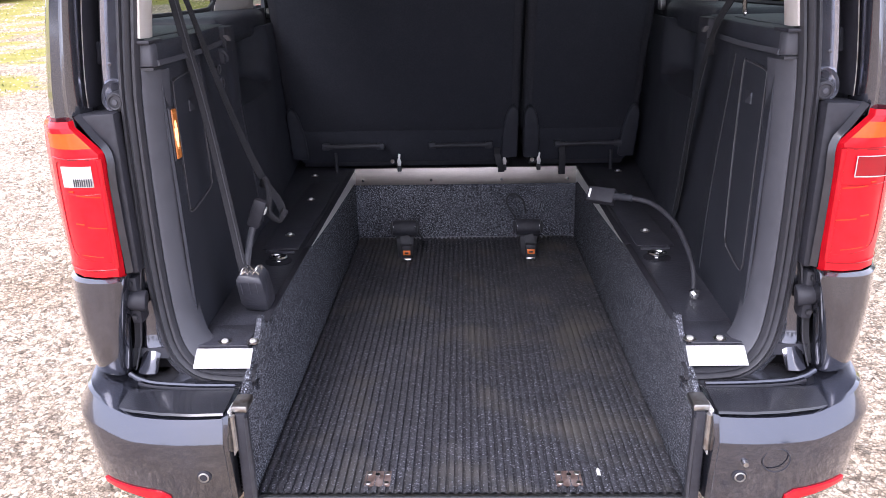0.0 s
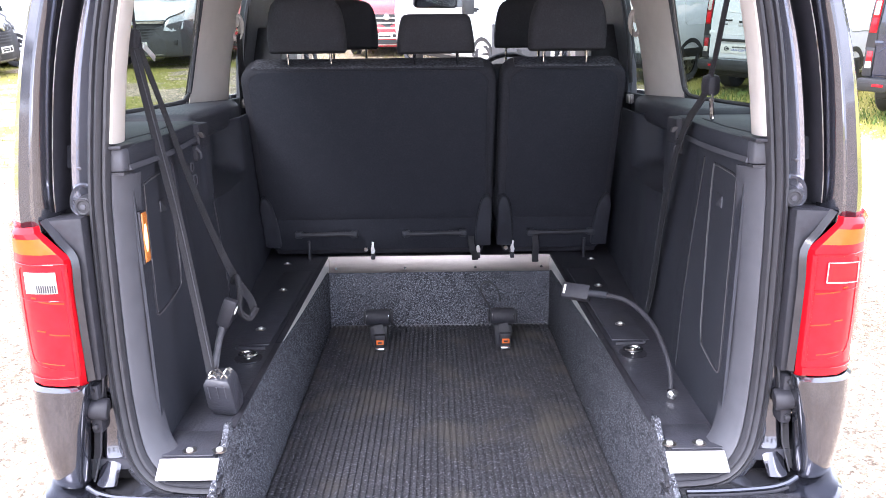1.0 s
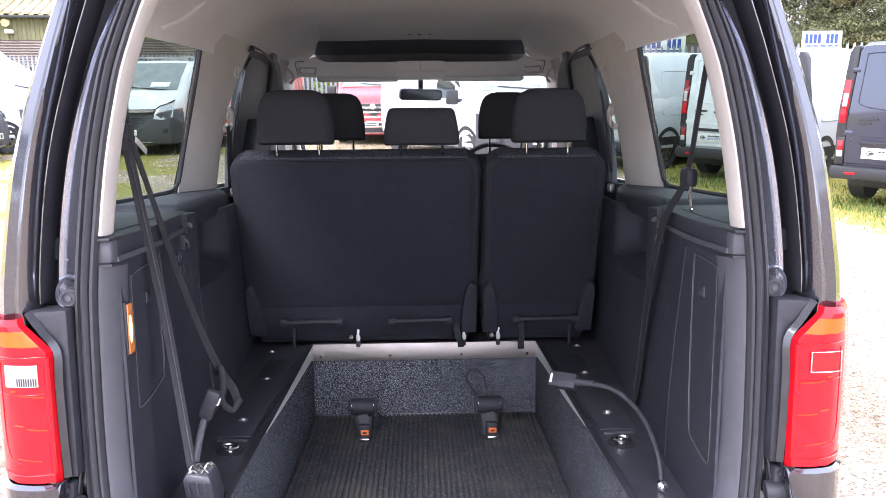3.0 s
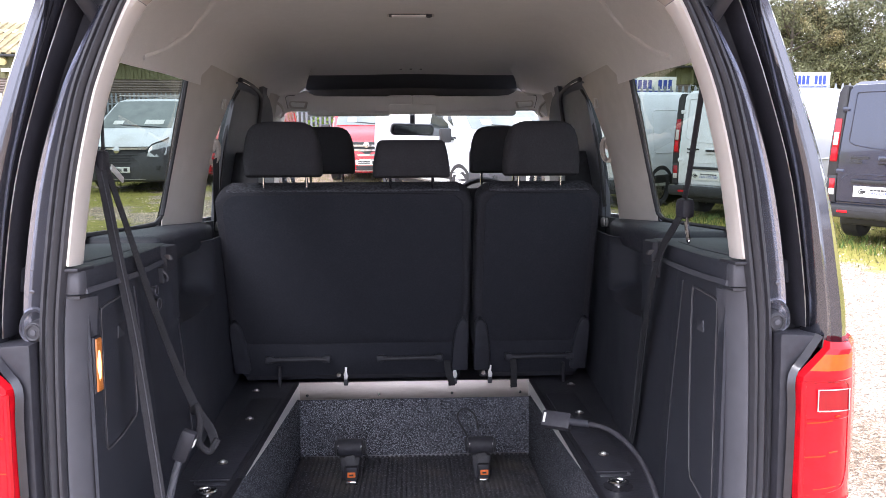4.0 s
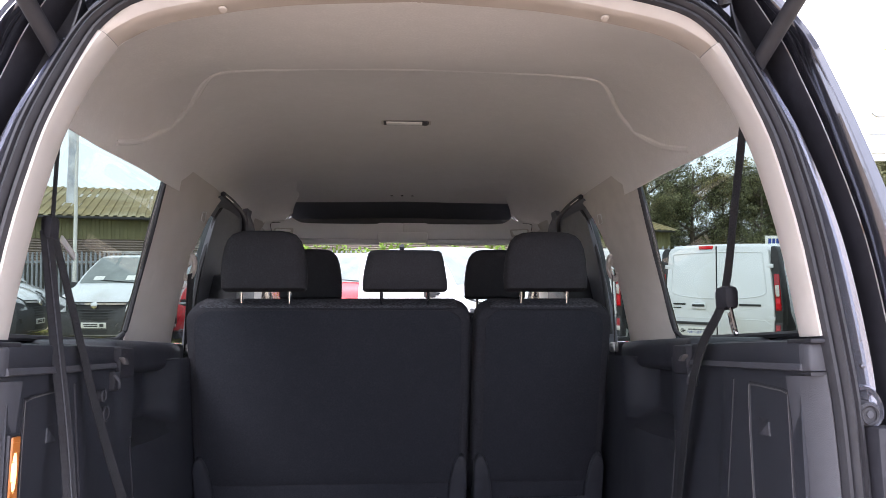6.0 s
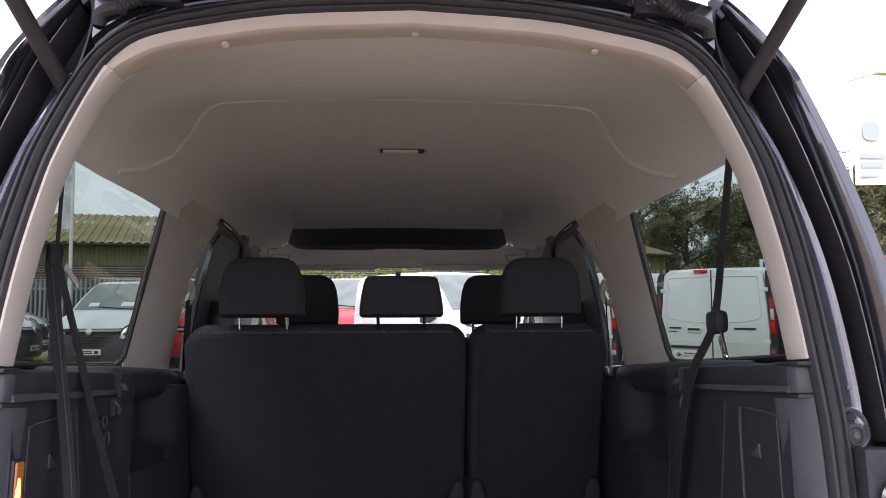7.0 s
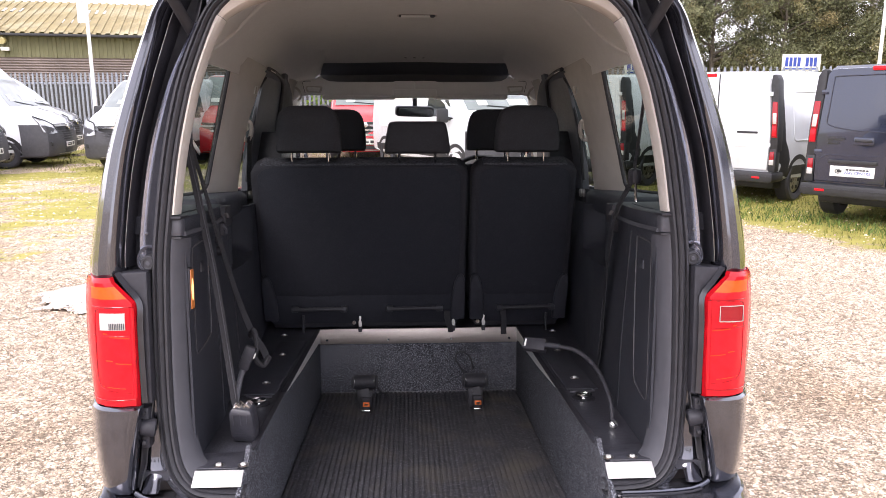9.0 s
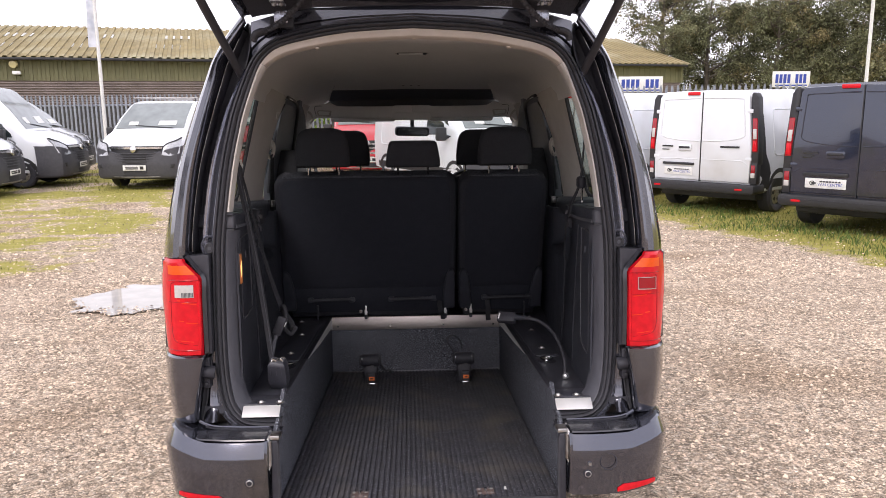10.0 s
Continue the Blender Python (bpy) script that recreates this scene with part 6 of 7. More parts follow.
def scatter_stones(count, rng, area, low, high):
    """Loose stones as low, uneven lumps: one mesh."""
    base = np.array([(1, 0, 0), (0.3, 0.95, 0), (-0.8, 0.55, 0), (-0.8, -0.6, 0), (0.35, -0.9, 0), (0.35, 0.1, 0.62), (-0.3, -0.1, 0.66)])
    tris = np.array([(0, 1, 5), (1, 6, 5), (1, 2, 6), (2, 3, 6), (3, 4, 6), (4, 5, 6), (4, 0, 5)])
    x = rng.uniform(area[0], area[1], count)
    y = rng.uniform(area[2], area[3], count)
    keep = ~((np.abs(x) < 0.7) & (y > 0.1) & (y < 4.2)) & (((x + 2.36) / 0.52) ** 2 + ((y - 4.10) / 0.50) ** 2 > rng.uniform(0.35, 1.05, count))
    grow = np.array([grassy(a, b) for a, b in zip(x, y)])
    worn = np.array([noise.noise((a * 0.8, b * 1.1, 9.0)) for a, b in zip(x, y)])
    keep &= (grow < rng.uniform(0.1, 1.15, count)) & (worn > rng.uniform(-0.9, 0.15, count))
    x, y = x[keep], y[keep]
    n = len(x)
    z = np.array([ground_z(a, b) + 0.012 * noise.noise((a * 0.7, b * 0.7, 0)) + 0.006 * noise.noise((a * 2.7, b * 2.7, 0)) for a, b in zip(x, y)])
    size = low + (high - low) * rng.random(n) ** 2.5
    a = rng.uniform(0, 6.283, n)
    v = base[None] * size[:, None, None] * rng.uniform(0.65, 1.3, (n, 7, 3))
    c, s = np.cos(a)[:, None], np.sin(a)[:, None]
    v = np.stack([v[..., 0] * c - v[..., 1] * s + x[:, None], v[..., 0] * s + v[..., 1] * c + y[:, None], v[..., 2] + z[:, None] - 0.001], -1)
    f = tris[None] + 7 * np.arange(n)[:, None, None]
    return v.reshape(-1, 3), f.reshape(-1, 3)


def from_arrays(name, v, f, material, label, category, smooth=False):
    me = bpy.data.meshes.new(name)
    me.from_pydata(v.tolist(), [], f.tolist())
    me.materials.append(material)
    if smooth:
        me.polygons.foreach_set("use_smooth", [True] * len(me.polygons))
    return tagged(new(name, me), label, category, kind="stuff")


rng = np.random.default_rng(5)
va, fa = scatter_stones(110000, rng, (-5.0, 5.0, -2.0, 5.5), 0.0035, 0.014)
vb, fb = scatter_stones(34000, rng, (-9.0, 8.0, 4.5, 14.0), 0.008, 0.024)
from_arrays("gravel", np.vstack([va, vb]), np.vstack([fa, fb + len(va)]), STONE, "loose pale gravel stones lying on the yard", "gravel")

GRASS = mat("grass_blades", (0.20, 0.205, 0.055), 0.7, 0, 0.3, 8, island=0.55, spec=0.2)


def blades(spots, rng, low, high):
    """Grass blades, one bent triangle pair each."""
    n = len(spots)
    p = np.array([(x, y, ground_z(x, y)) for x, y in spots])
    a = rng.uniform(0, 6.283, n)
    h = rng.uniform(low, high, n)
    w = rng.uniform(0.002, 0.005, n) * (1 + h * 6)
    lean = rng.uniform(0.1, 0.8, n) * h
    d = np.stack([np.cos(a), np.sin(a), 0 * a], -1)
    q = np.stack([-np.sin(a), np.cos(a), 0 * a], -1)
    up = np.array([0, 0, 1.0])
    v = np.stack([p - q * w[:, None], p + q * w[:, None], p + d * lean[:, None] * 0.35 + up * h[:, None] * 0.6 + q * w[:, None] * 0.6, p + d * lean[:, None] + up * h[:, None]], 1)
    f = np.array([(0, 1, 2), (0, 2, 3)])[None] + 4 * np.arange(n)[:, None, None]
    return v.reshape(-1, 3), f.reshape(-1, 3)


spots = []
while len(spots) < 7000:
    x, y = rng.uniform(-10, -2.9), rng.uniform(4, 17)
    if grassy(x, y) > rng.uniform(0.3, 1.0):
        spots.append((x, y))
v1, f1 = blades(spots, rng, 0.010, 0.035)
spots = []
while len(spots) < 22000:
    x, y = rng.uniform(3.0, 9.5), rng.uniform(2.5, 12)
    if grassy(x, y) > rng.uniform(0.25, 1.0):
        spots.append((x, y))
v2, f2 = blades(spots, rng, 0.012, 0.05)
tall = [(x, y) for x, y in zip(rng.uniform(3.2, 6.5, 16000), rng.uniform(5.0, 10.5, 16000)) if 1.0 < x - lerp(y, [4.4, 5.15, 6.2, 7.0, 8.1, 10], [4.45, 4.30, 4.10, 3.85, 3.45, 2.9]) + 1.1 * noise.noise((x * 1.7, y * 1.7, 0)) < 2.3]
v3, f3 = blades(tall[::3], rng, 0.03, 0.10)
far = [(x, y) for x, y in zip(rng.uniform(-12, 8, 7000), rng.uniform(14.5, 22, 7000))]
v4, f4 = blades(far, rng, 0.03, 0.12)
vs, fs, off = [], [], 0
for v, f in ((v1, f1), (v2, f2), (v4, f4)):
    vs.append(v)
    fs.append(f + off)
    off += len(v)
from_arrays("grass", np.vstack(vs), np.vstack(fs), GRASS, "rough green grass growing through the gravel", "grass")
TALL_GRASS = mat("tall_grass_blades", (0.095, 0.145, 0.035), 0.6, 0, 0.3, 8, island=0.5, spec=0.2)
from_arrays("tall_grass", v3, f3, TALL_GRASS, "taller green grass tufts beside the parked vans", "grass")

# ---- vans ----
WHITE_PAINT = mat("white_van_paint", (0.69, 0.715, 0.755), 0.25, 0, 0.04, 6, coat=0.8, dirt=(0.57, 0.575, 0.58), dirt_scale=1.5)
DARK_PAINT = mat("dark_blue_grey_van_paint", (0.018, 0.024, 0.048), 0.15, 0.2, 0.1, 300, coat=1.0, dirt=(0.034, 0.036, 0.048), dirt_scale=1.5)
RED_PAINT = mat("red_van_paint", (0.50, 0.015, 0.025), 0.25, 0, 0.08, 6, coat=1.0)
SILVER_PAINT = mat("silver_van_paint", (0.33, 0.34, 0.36), 0.3, 0.6, 0.08, 300, coat=0.9)
VAN_BUMPER = mat("dark_grey_bumper_plastic", (0.055, 0.055, 0.064), 0.5, 0, 0.15, 20, 0.3, 300)
VAN_PLASTIC = mat("van_black_plastic", (0.022, 0.022, 0.025), 0.55, 0, 0.2, 20, 0.3, 300)
VAN_GLASS = mat("dark_van_glass", (0.03, 0.038, 0.042), 0.06, 0, 0.2, 3, spec=0.8)
# Paler than the side glass, with a sky reflection mixed into the base colour.
SCREEN_GLASS = mat("sky_pale_windscreen_glass", (0.19, 0.215, 0.215), 0.07, 0, 0.25, 3, spec=0.9)
LAMP_GLASS = mat("headlamp_glass", (0.40, 0.41, 0.43), 0.1, 0.3, 0.25, 25, coat=1.0)
PLATE_WHITE = mat("white_plate", (0.72, 0.72, 0.70), 0.4)
INK = mat("dark_ink", (0.02, 0.02, 0.022), 0.5)
PALE_INK = mat("faded_blue_print", (0.42, 0.47, 0.60), 0.6)
BLUE_INK = mat("blue_ink", (0.03, 0.06, 0.33), 0.5)


def lettering(text, height):
    """The words as a flat mesh that faces -y, its middle at the origin."""
    cu = bpy.data.curves.new("words", "FONT")
    cu.body, cu.size, cu.align_x, cu.align_y, cu.extrude, cu.resolution_u = text, height, "CENTER", "CENTER", 0.0012, 2
    ob = bpy.data.objects.new("words", cu)
    bpy.context.scene.collection.objects.link(ob)
    me = bpy.data.meshes.new_from_object(ob.evaluated_get(bpy.context.evaluated_depsgraph_get()))
    bm = bmesh.new()
    bm.from_mesh(me)
    bm.transform(Matrix.Rotation(radians(90), 4, "X"))
    bpy.data.objects.remove(ob)
    bpy.data.curves.remove(cu)
    bpy.data.meshes.remove(me)
    return bm


def plate(parent, cx, y, cz, w, h, back, out):
    """A number or dealer plate. out: -1 faces back, 1 faces ahead."""
    p = part("dealer_plate" if out < 0 else "number_plate", box(cx - w / 2, cx + w / 2, y, y + out * 0.008, cz - h / 2, cz + h / 2, 0.002), back, parent, "white dealer plate with dark lettering" if out < 0 else "plate with illegible bars")
    bars = [(-0.16, 0.40, 0.06, 0.24), (-0.16, 0.38, -0.28, -0.04)]
    if out < 0:
        bars = [(-0.14 + 0.075 * k, -0.14 + 0.075 * k + 0.06, 0.11, 0.26) for k in range(7)]
        bm = lettering("VAN CENTRE", h * 0.40)
        bm.transform(Matrix.Translation((cx + 0.12 * w, y - 0.0095, cz - 0.12 * h)))
        part("plate_lettering", bm, BLUE_INK, p)
        part("plate_emblem", tube([(cx - 0.32 * w + 0.030 * math.cos(a), y - 0.009, cz + 0.026 * math.sin(a)) for a in (radians(20 * k) for k in range(2, 17))], 0.006, 5, 1, smooth=False), INK, p)
        part("plate_bar", box(cx - 0.34 * w, cx - 0.23 * w, y - 0.006, y - 0.010, cz - 0.10 * h, cz + 0.10 * h), INK, p)
    else:
        part("plate_bar", box(cx - 0.40 * w, cx - 0.24 * w, y + 0.006, y + 0.010, cz - 0.3 * h, cz + 0.3 * h), INK, p)
    for a, b, lo, hi in bars:
        part("plate_bar", box(cx + a * w, cx + b * w, y + out * 0.006, y + out * 0.010, cz + lo * h, cz + hi * h), INK, p)


def van(name, at, ahead, paint, label, height=1.97, style="rear", grille="bars", rack=False):
    """A panel van. at: the ground under the middle of its rear bumper; ahead: the way that it points, on the ground."""
    yaw = math.degrees(math.atan2(-ahead[0], ahead[1]))
    m = pose(at[0], at[1], ground_z(*at), 0, 0, yaw)
    v = thing(name, (0, 2.5, 0), label, "van", "parked vans", m)
    H, W_ = height, 0.965
    stations = [(0.10, 0.42, H - 0.05, 0.93), (0.16, 0.36, H - 0.012, 0.975), (0.5, 0.33, H, 1.0), (1.6, 0.30, H + 0.015, 1.0), (2.9, 0.30, H + 0.005, 1.0), (3.25, 0.30, H - 0.05, 1.0), (3.42, 0.30, H - 0.15, 1.0),
                (3.80, 0.30, 1.31 + (H - 1.46) * 0.55, 1.0), (4.15, 0.30, 1.31, 0.995), (4.50, 0.30, 1.20, 0.975), (4.72, 0.30, 1.07, 0.945), (4.84, 0.32, 0.93, 0.90), (4.90, 0.36, 0.70, 0.80)]
    rows = []
    for y, zb, zt, k in stations:
        w = W_ * k
        hi = min(1.0, (zt - 0.9) / (H - 0.9)) if zt > 0.95 else 0.15
        tw = 1 - 0.115 * max(0, hi)
        half = [(0, zb), (w * 0.88, zb), (w * 0.965, zb + 0.05), (w * 0.99, zb + 0.22), (w, zb + 0.42 * (zt - zb)), (w * 0.985, zb + 0.52 * (zt - zb)), (w * (tw + 0.055), zt - 0.26 * (zt - zb)), (w * (tw + 0.01), zt - 0.10 * (zt - zb)),
                (w * (tw - 0.05), zt - 0.035 * (zt - zb)), (w * (tw - 0.13), zt - 0.008), (w * 0.4, zt), (0, zt + 0.004)]
        rows.append([(x, y, z) for x, z in half] + [(-x, y, z) for x, z in reversed(half[1:-1])])
    body = part("body", grid(rows, close=True, cap=True), paint, v, angle=28)

    def hull(y, z, s, out=0.004):
        """x of the hull's side."""
        i = max(k for k in range(len(stations)) if stations[k][0] <= y + 1e-6)
        i = min(i, len(stations) - 2)
        u = (y - stations[i][0]) / (stations[i + 1][0] - stations[i][0])
        def at_row(row):
            pts = sorted(((p[2], p[0]) for p in row[:11] if p[0] > 0.3))
            return lerp(z, [p[0] for p in pts], [p[1] for p in pts])
        return s * (at_row(rows[i]) * (1 - u) + at_row(rows[i + 1]) * u + out)

    # windscreen and front side windows
    def top(y):
        return lerp(y, [p[0] for p in stations], [p[2] for p in stations])
    scr = [[(u * (0.72 + 0.08 * k), y, top(y) + 0.012 - 0.006 * abs(u) ** 3) for u in (-1, -0.85, -0.5, 0, 0.5, 0.85, 1)] for k, y in ((0, 3.28), (0.16, 3.42), (0.62, 3.80), (1, 4.12))]
    part("windscreen", thick(grid(scr), 0.006), SCREEN_GLASS, v, "windscreen")
    for k, (cx, w, hh) in enumerate(((-0.42, 0.22, 0.10), (0.38, 0.42, 0.12))):
        part("windscreen_card", grid([[(-cx + a * w, 4.05 - b, top(4.05 - b) + 0.020) for a in (-0.5, 0.5)] for b in (0.0, hh)]), PLATE_WHITE, v, "white price card behind the windscreen")
    for s in (1, -1):
        part("door_window", thick(grid([[(hull(y, z, s), y, z) for y, z in row] for row in (((2.78, 1.20), (3.3, 1.20), (3.92, 1.16)), ((2.80, 1.45), (3.3, 1.45), (3.70, 1.40)), ((2.86, H - 0.28), (3.2, H - 0.28), (3.40, H - 0.30)))]), 0.004), VAN_GLASS, v)
        mirror = part("wing_mirror", box(s * 1.01, s * 1.22, 3.66, 3.78, 1.10, 1.36, 0.03), VAN_PLASTIC, v)
        part("mirror_arm", box(s * 0.93, s * 1.05, 3.70, 3.75, 1.14, 1.19, 0.01), VAN_PLASTIC, mirror)
        part("sill_strip", thick(grid([[(hull(y, z, s, 0.008), y, z) for y in (0.4, 1.5, 3.0, 4.3)] for z in (0.42, 0.56)]), 0.01), VAN_PLASTIC, v)
        # pressed panel on the side
        loop = [(y, z) for y, z in rrect(1.55, 1.30, 1.9, 0.72, 0.10, 3)]
        part("side_pressing", tube([(hull(y, z, s, 0.002), y, z) for y, z in (*loop, loop[0])], 0.010, 6, 1, smooth=False), paint, v)
        for y in (0.86, 3.96):
            ring = [[(s * (0.955 - d), y + r * math.cos(a), 0.325 + r * math.sin(a)) for a in (2 * math.pi * k / 28 for k in range(28))] for d, r in ((0.02, 0.20), (0.0, 0.23), (0.0, 0.295), (0.03, 0.325), (0.20, 0.325), (0.22, 0.29), (0.22, 0.20))]
            wheel = part("wheel", grid(ring, close=True), RUBBER, v, "black tyre on a wheel")
            part("wheel_disc", cyl((s * 0.80, y, 0.325), (s * 0.925, y, 0.325), 0.21, 0.19, 26, 0.012), STEEL, wheel)
            for k in range(6):
                a = 2 * math.pi * k / 6
                part("wheel_hole", cyl((s * 0.92, y + 0.12 * math.cos(a), 0.325 + 0.12 * math.sin(a)), (s * 0.931, y + 0.12 * math.cos(a), 0.325 + 0.12 * math.sin(a)), 0.030, seg=8), VAN_PLASTIC, wheel)
            arch = [[(hull(min(max(y + r * math.cos(a), 0.12), 4.85), max(0.36, 0.325 + r * math.sin(a)), s, 0.006), y + r * math.cos(a), max(0.36, 0.325 + r * math.sin(a))) for a in (radians(q) for q in range(0, 181, 12))] for r in (0.33, 0.40)]
            part("wheel_arch", thick(grid(arch), 0.01), VAN_PLASTIC, v)
    part("underside", box(-0.85, 0.85, 0.3, 4.7, 0.22, 0.34, 0.03), VAN_PLASTIC, v)
    if style == "rear":
        part("rear_bumper", prism([(-0.93, 0.34), (0.93, 0.34), (0.97, 0.38), (0.96, 0.49), (-0.96, 0.49), (-0.97, 0.38)], "y", -0.03, 0.35, 0.02), VAN_PLASTIC, v, "black rear bumper")
        part("bumper_line", box(-0.955, 0.955, -0.034, -0.02, 0.435, 0.441, 0.001), RUBBER, v)
        for s in (1, -1):
            clad = [[(hull(y0 + (y1 - y0) * u, z, s, 0.012), y0 + (y1 - y0) * u, z) for u in (0, 0.5, 1)] for z, y0, y1 in ((0.44, 0.14, 0.50), (0.66, 0.14, 0.52), (0.80, 0.14, 0.46), (0.96, 0.14, 0.34), (1.20, 0.15, 0.31), (1.55, 0.15, 0.29), (H - 0.16, 0.16, 0.24))]
            part("corner_cladding", thick(grid(clad), 0.010), VAN_PLASTIC, v, "black rear corner cladding")
            part("bumper_reflector", box(s * 0.66, s * 0.78, -0.036, -0.02, 0.40, 0.43, 0.003), RED_LENS, v)
            x0, x1 = 0.006, 0.835
            door = part("rear_door", prism([(s * x0, 0.52), (s * x1, 0.52), (s * (x1 + 0.01), 1.05), (s * 0.775, H - 0.12), (s * 0.73, H - 0.060), (s * x0, H - 0.035)], "y", 0.055, 0.14, 0.012), paint, v, "rear door")
            line = [(0.03, H - 0.13), (0.62, H - 0.145), (0.685, H - 0.165), (0.70, H - 0.22), (0.735, H - 0.66), (0.735, H - 0.71), (0.70, H - 0.745), (0.60, H - 0.775), (0.35, H - 0.805), (0.03, H - 0.815)]
            part("pressing", tube([(s * x, 0.054, z) for x, z in line], 0.008, 6, 2), paint, door)
            part("lower_pressing", tube([(s * 0.03, 0.055, 0.86), (s * 0.60, 0.055, 0.86), (s * 0.72, 0.055, 0.85), (s * 0.79, 0.055, 0.80)], 0.006, 6, 3), paint, door)
            cluster = part("rear_lamp", prism([(s * 0.845, 0.80), (s * 0.968, 0.80), (s * 0.958, 1.20), (s * 0.905, H - 0.14), (s * 0.86, H - 0.06), (s * 0.80, H - 0.06), (s * 0.79, H - 0.2), (s * 0.845, 1.1)], "y", 0.07, 0.24, 0.02), VAN_PLASTIC, v, "black corner with a red lamp")
            part("red_lens", prism([(s * 0.862, 1.00), (s * 0.948, 1.00), (s * 0.915, 1.52), (s * 0.838, 1.52)], "y", 0.058, 0.10, 0.012), RED_DARK, cluster)
            part("stop_lens", prism([(s * 0.866, 1.02), (s * 0.938, 1.02), (s * 0.927, 1.175), (s * 0.866, 1.175)], "y", 0.050, 0.09, 0.01), RED_LENS, cluster)
            part("white_lens", prism([(s * 0.866, 1.20), (s * 0.925, 1.20), (s * 0.915, 1.36), (s * 0.856, 1.36)], "y", 0.052, 0.09, 0.01), CLEAR_LENS, cluster)
            part("low_lens", box(s * 0.862, s * 0.93, 0.052, 0.09, 0.62, 0.80, 0.008), RED_DARK, cluster)
            part("low_white_lens", box(s * 0.862, s * 0.93, 0.046, 0.08, 0.60, 0.68, 0.008), CLEAR_LENS, cluster)
            part("low_lamp_housing", box(s * 0.845, s * 0.958, 0.06, 0.2, 0.5, 0.84, 0.02), VAN_PLASTIC, cluster)
            part("hinge", box(s * 0.765, s * 0.86, 0.052, 0.09, 0.86, 0.92, 0.008), paint, door)
            part("hinge", box(s * 0.75, s * 0.84, 0.052, 0.09, 1.60, 1.66, 0.008), paint, door)
        part("door_gap", box(-0.006, 0.006, 0.05, 0.12, 0.50, H - 0.04, 0.0), VAN_PLASTIC, v)
        part("brake_lamp", box(-0.27, -0.05, 0.035, 0.10, H - 0.085, H - 0.03, 0.012), RED_LENS, v, "high red brake lamp")
        handle = part("door_handle", box(-0.40, -0.16, 0.030, 0.07, 0.99, 1.09, 0.02), paint, v)
        part("grip", box(-0.38, -0.18, 0.018, 0.05, 1.03, 1.065, 0.01), VAN_PLASTIC, handle)
        part("plate_lamp", box(-0.67, -0.10, 0.02, 0.08, 0.76, 0.80, 0.008), VAN_PLASTIC, v)
        plate(v, -0.38, 0.050, 0.66, 0.52, 0.13, PLATE_WHITE, -1)
        part("badge_bars", box(0.34, 0.66, 0.046, 0.056, 1.055, 1.085, 0.0), VAN_PLASTIC, v)
        part("badge_bars", box(-0.70, -0.50, 0.046, 0.056, 1.05, 1.075, 0.0, box(-0.70, -0.57, 0.046, 0.056, 1.00, 1.015)), VAN_PLASTIC, v)
    else:
        front = 4.90

        def face(w, z0, z1, y0, bulge=0.10, n=9, drop=0.0):
            return [[(w * u, y0 - bulge * abs(u) ** 2.2 - drop * (z - z0), z) for u in (-1 + 2 * k / (n - 1) for k in range(n))] for z in (z0, (z0 + z1) / 2, z1)]
        lower = VAN_BUMPER if grille != "chrome" else paint
        ring = [(0.0, front + 0.115), (0.30, front + 0.108), (0.55, front + 0.075), (0.76, front + 0.052), (0.910, front - 0.025), (0.975, front - 0.17), (0.985, front - 0.37), (0.992, front - 0.56)]
        ring = [(-x, y) for x, y in reversed(ring[1:])] + ring
        wrap = []
        for z, inset in ((0.24, 0.10), (0.27, 0.03), (0.34, 0.0), (0.46, 0.008), (0.52, -0.004), (0.62, 0.0), (0.72, 0.010), (0.80, 0.022), (0.815, 0.05)):
            top_ = 0.115 * min(1, max(0, (z - 0.62) / 0.18))
            wrap.append([(x * (1 - inset * 0.5), y - inset, z + top_ * (abs(x) / 0.9 - 0.45) * 2) for x, y in ring])
        part("front_bumper", thick(grid(wrap), 0.03), lower, v, "front bumper")
        for s in (1, -1):
            part("fog_recess", prism([(s * 0.60, 0.46), (s * 0.84, 0.48), (s * 0.86, 0.58), (s * 0.72, 0.58)], "y", front - 0.2, front + 0.045, 0.02), VAN_PLASTIC, v, "black fog lamp recess")
        part("intake_lip", thick(grid(face(0.80, 0.285, 0.303, front + 0.150, 0.22)), 0.02), STEEL, v)
        part("grille", thick(grid(face(0.60, 0.60, 0.965, front + (0.115 if grille == "chrome" else 0.140), 0.15, drop=0.16)), 0.04), VAN_PLASTIC, v, "black grille")
        count, zz = (5, [0.42, 0.53, 0.64, 0.75, 0.86]) if grille == "chrome" else (5, [0.635, 0.690, 0.745, 0.905, 0.800])
        for k in range(count):
            bright = grille == "chrome" or k == 3
            bar = face(0.60 if grille == "chrome" else 0.64, zz[k], zz[k] + (0.045 if bright else 0.018), front + (0.125 if grille == "chrome" else 0.132 if k == 3 else 0.150), 0.16)
            part("grille_bar", thick(grid(bar), 0.02), CHROME if bright else VAN_BUMPER, v, "bright grille bar" if bright else "")
        part("badge", cyl((0, front - 0.05, 0.89), (0, front + 0.150, 0.90), 0.075, 0.07, 24, 0.01), CHROME, v, "round bright badge")
        for s in (1, -1):
            lamp_ = part("headlamp", thick(grid([[(s * x * 1.008, y + 0.062, z) for x, y, z in row] for row in (((0.60, front + 0.02, 0.77), (0.78, front - 0.02, 0.75), (0.945, front - 0.14, 0.80)), ((0.63, front - 0.05, 0.94), (0.80, front - 0.09, 0.95), (0.945, front - 0.24, 1.01)), ((0.70, front - 0.15, 1.02), (0.84, front - 0.20, 1.07), (0.94, front - 0.36, 1.14)))]), 0.03), LAMP_GLASS, v, "headlamp")
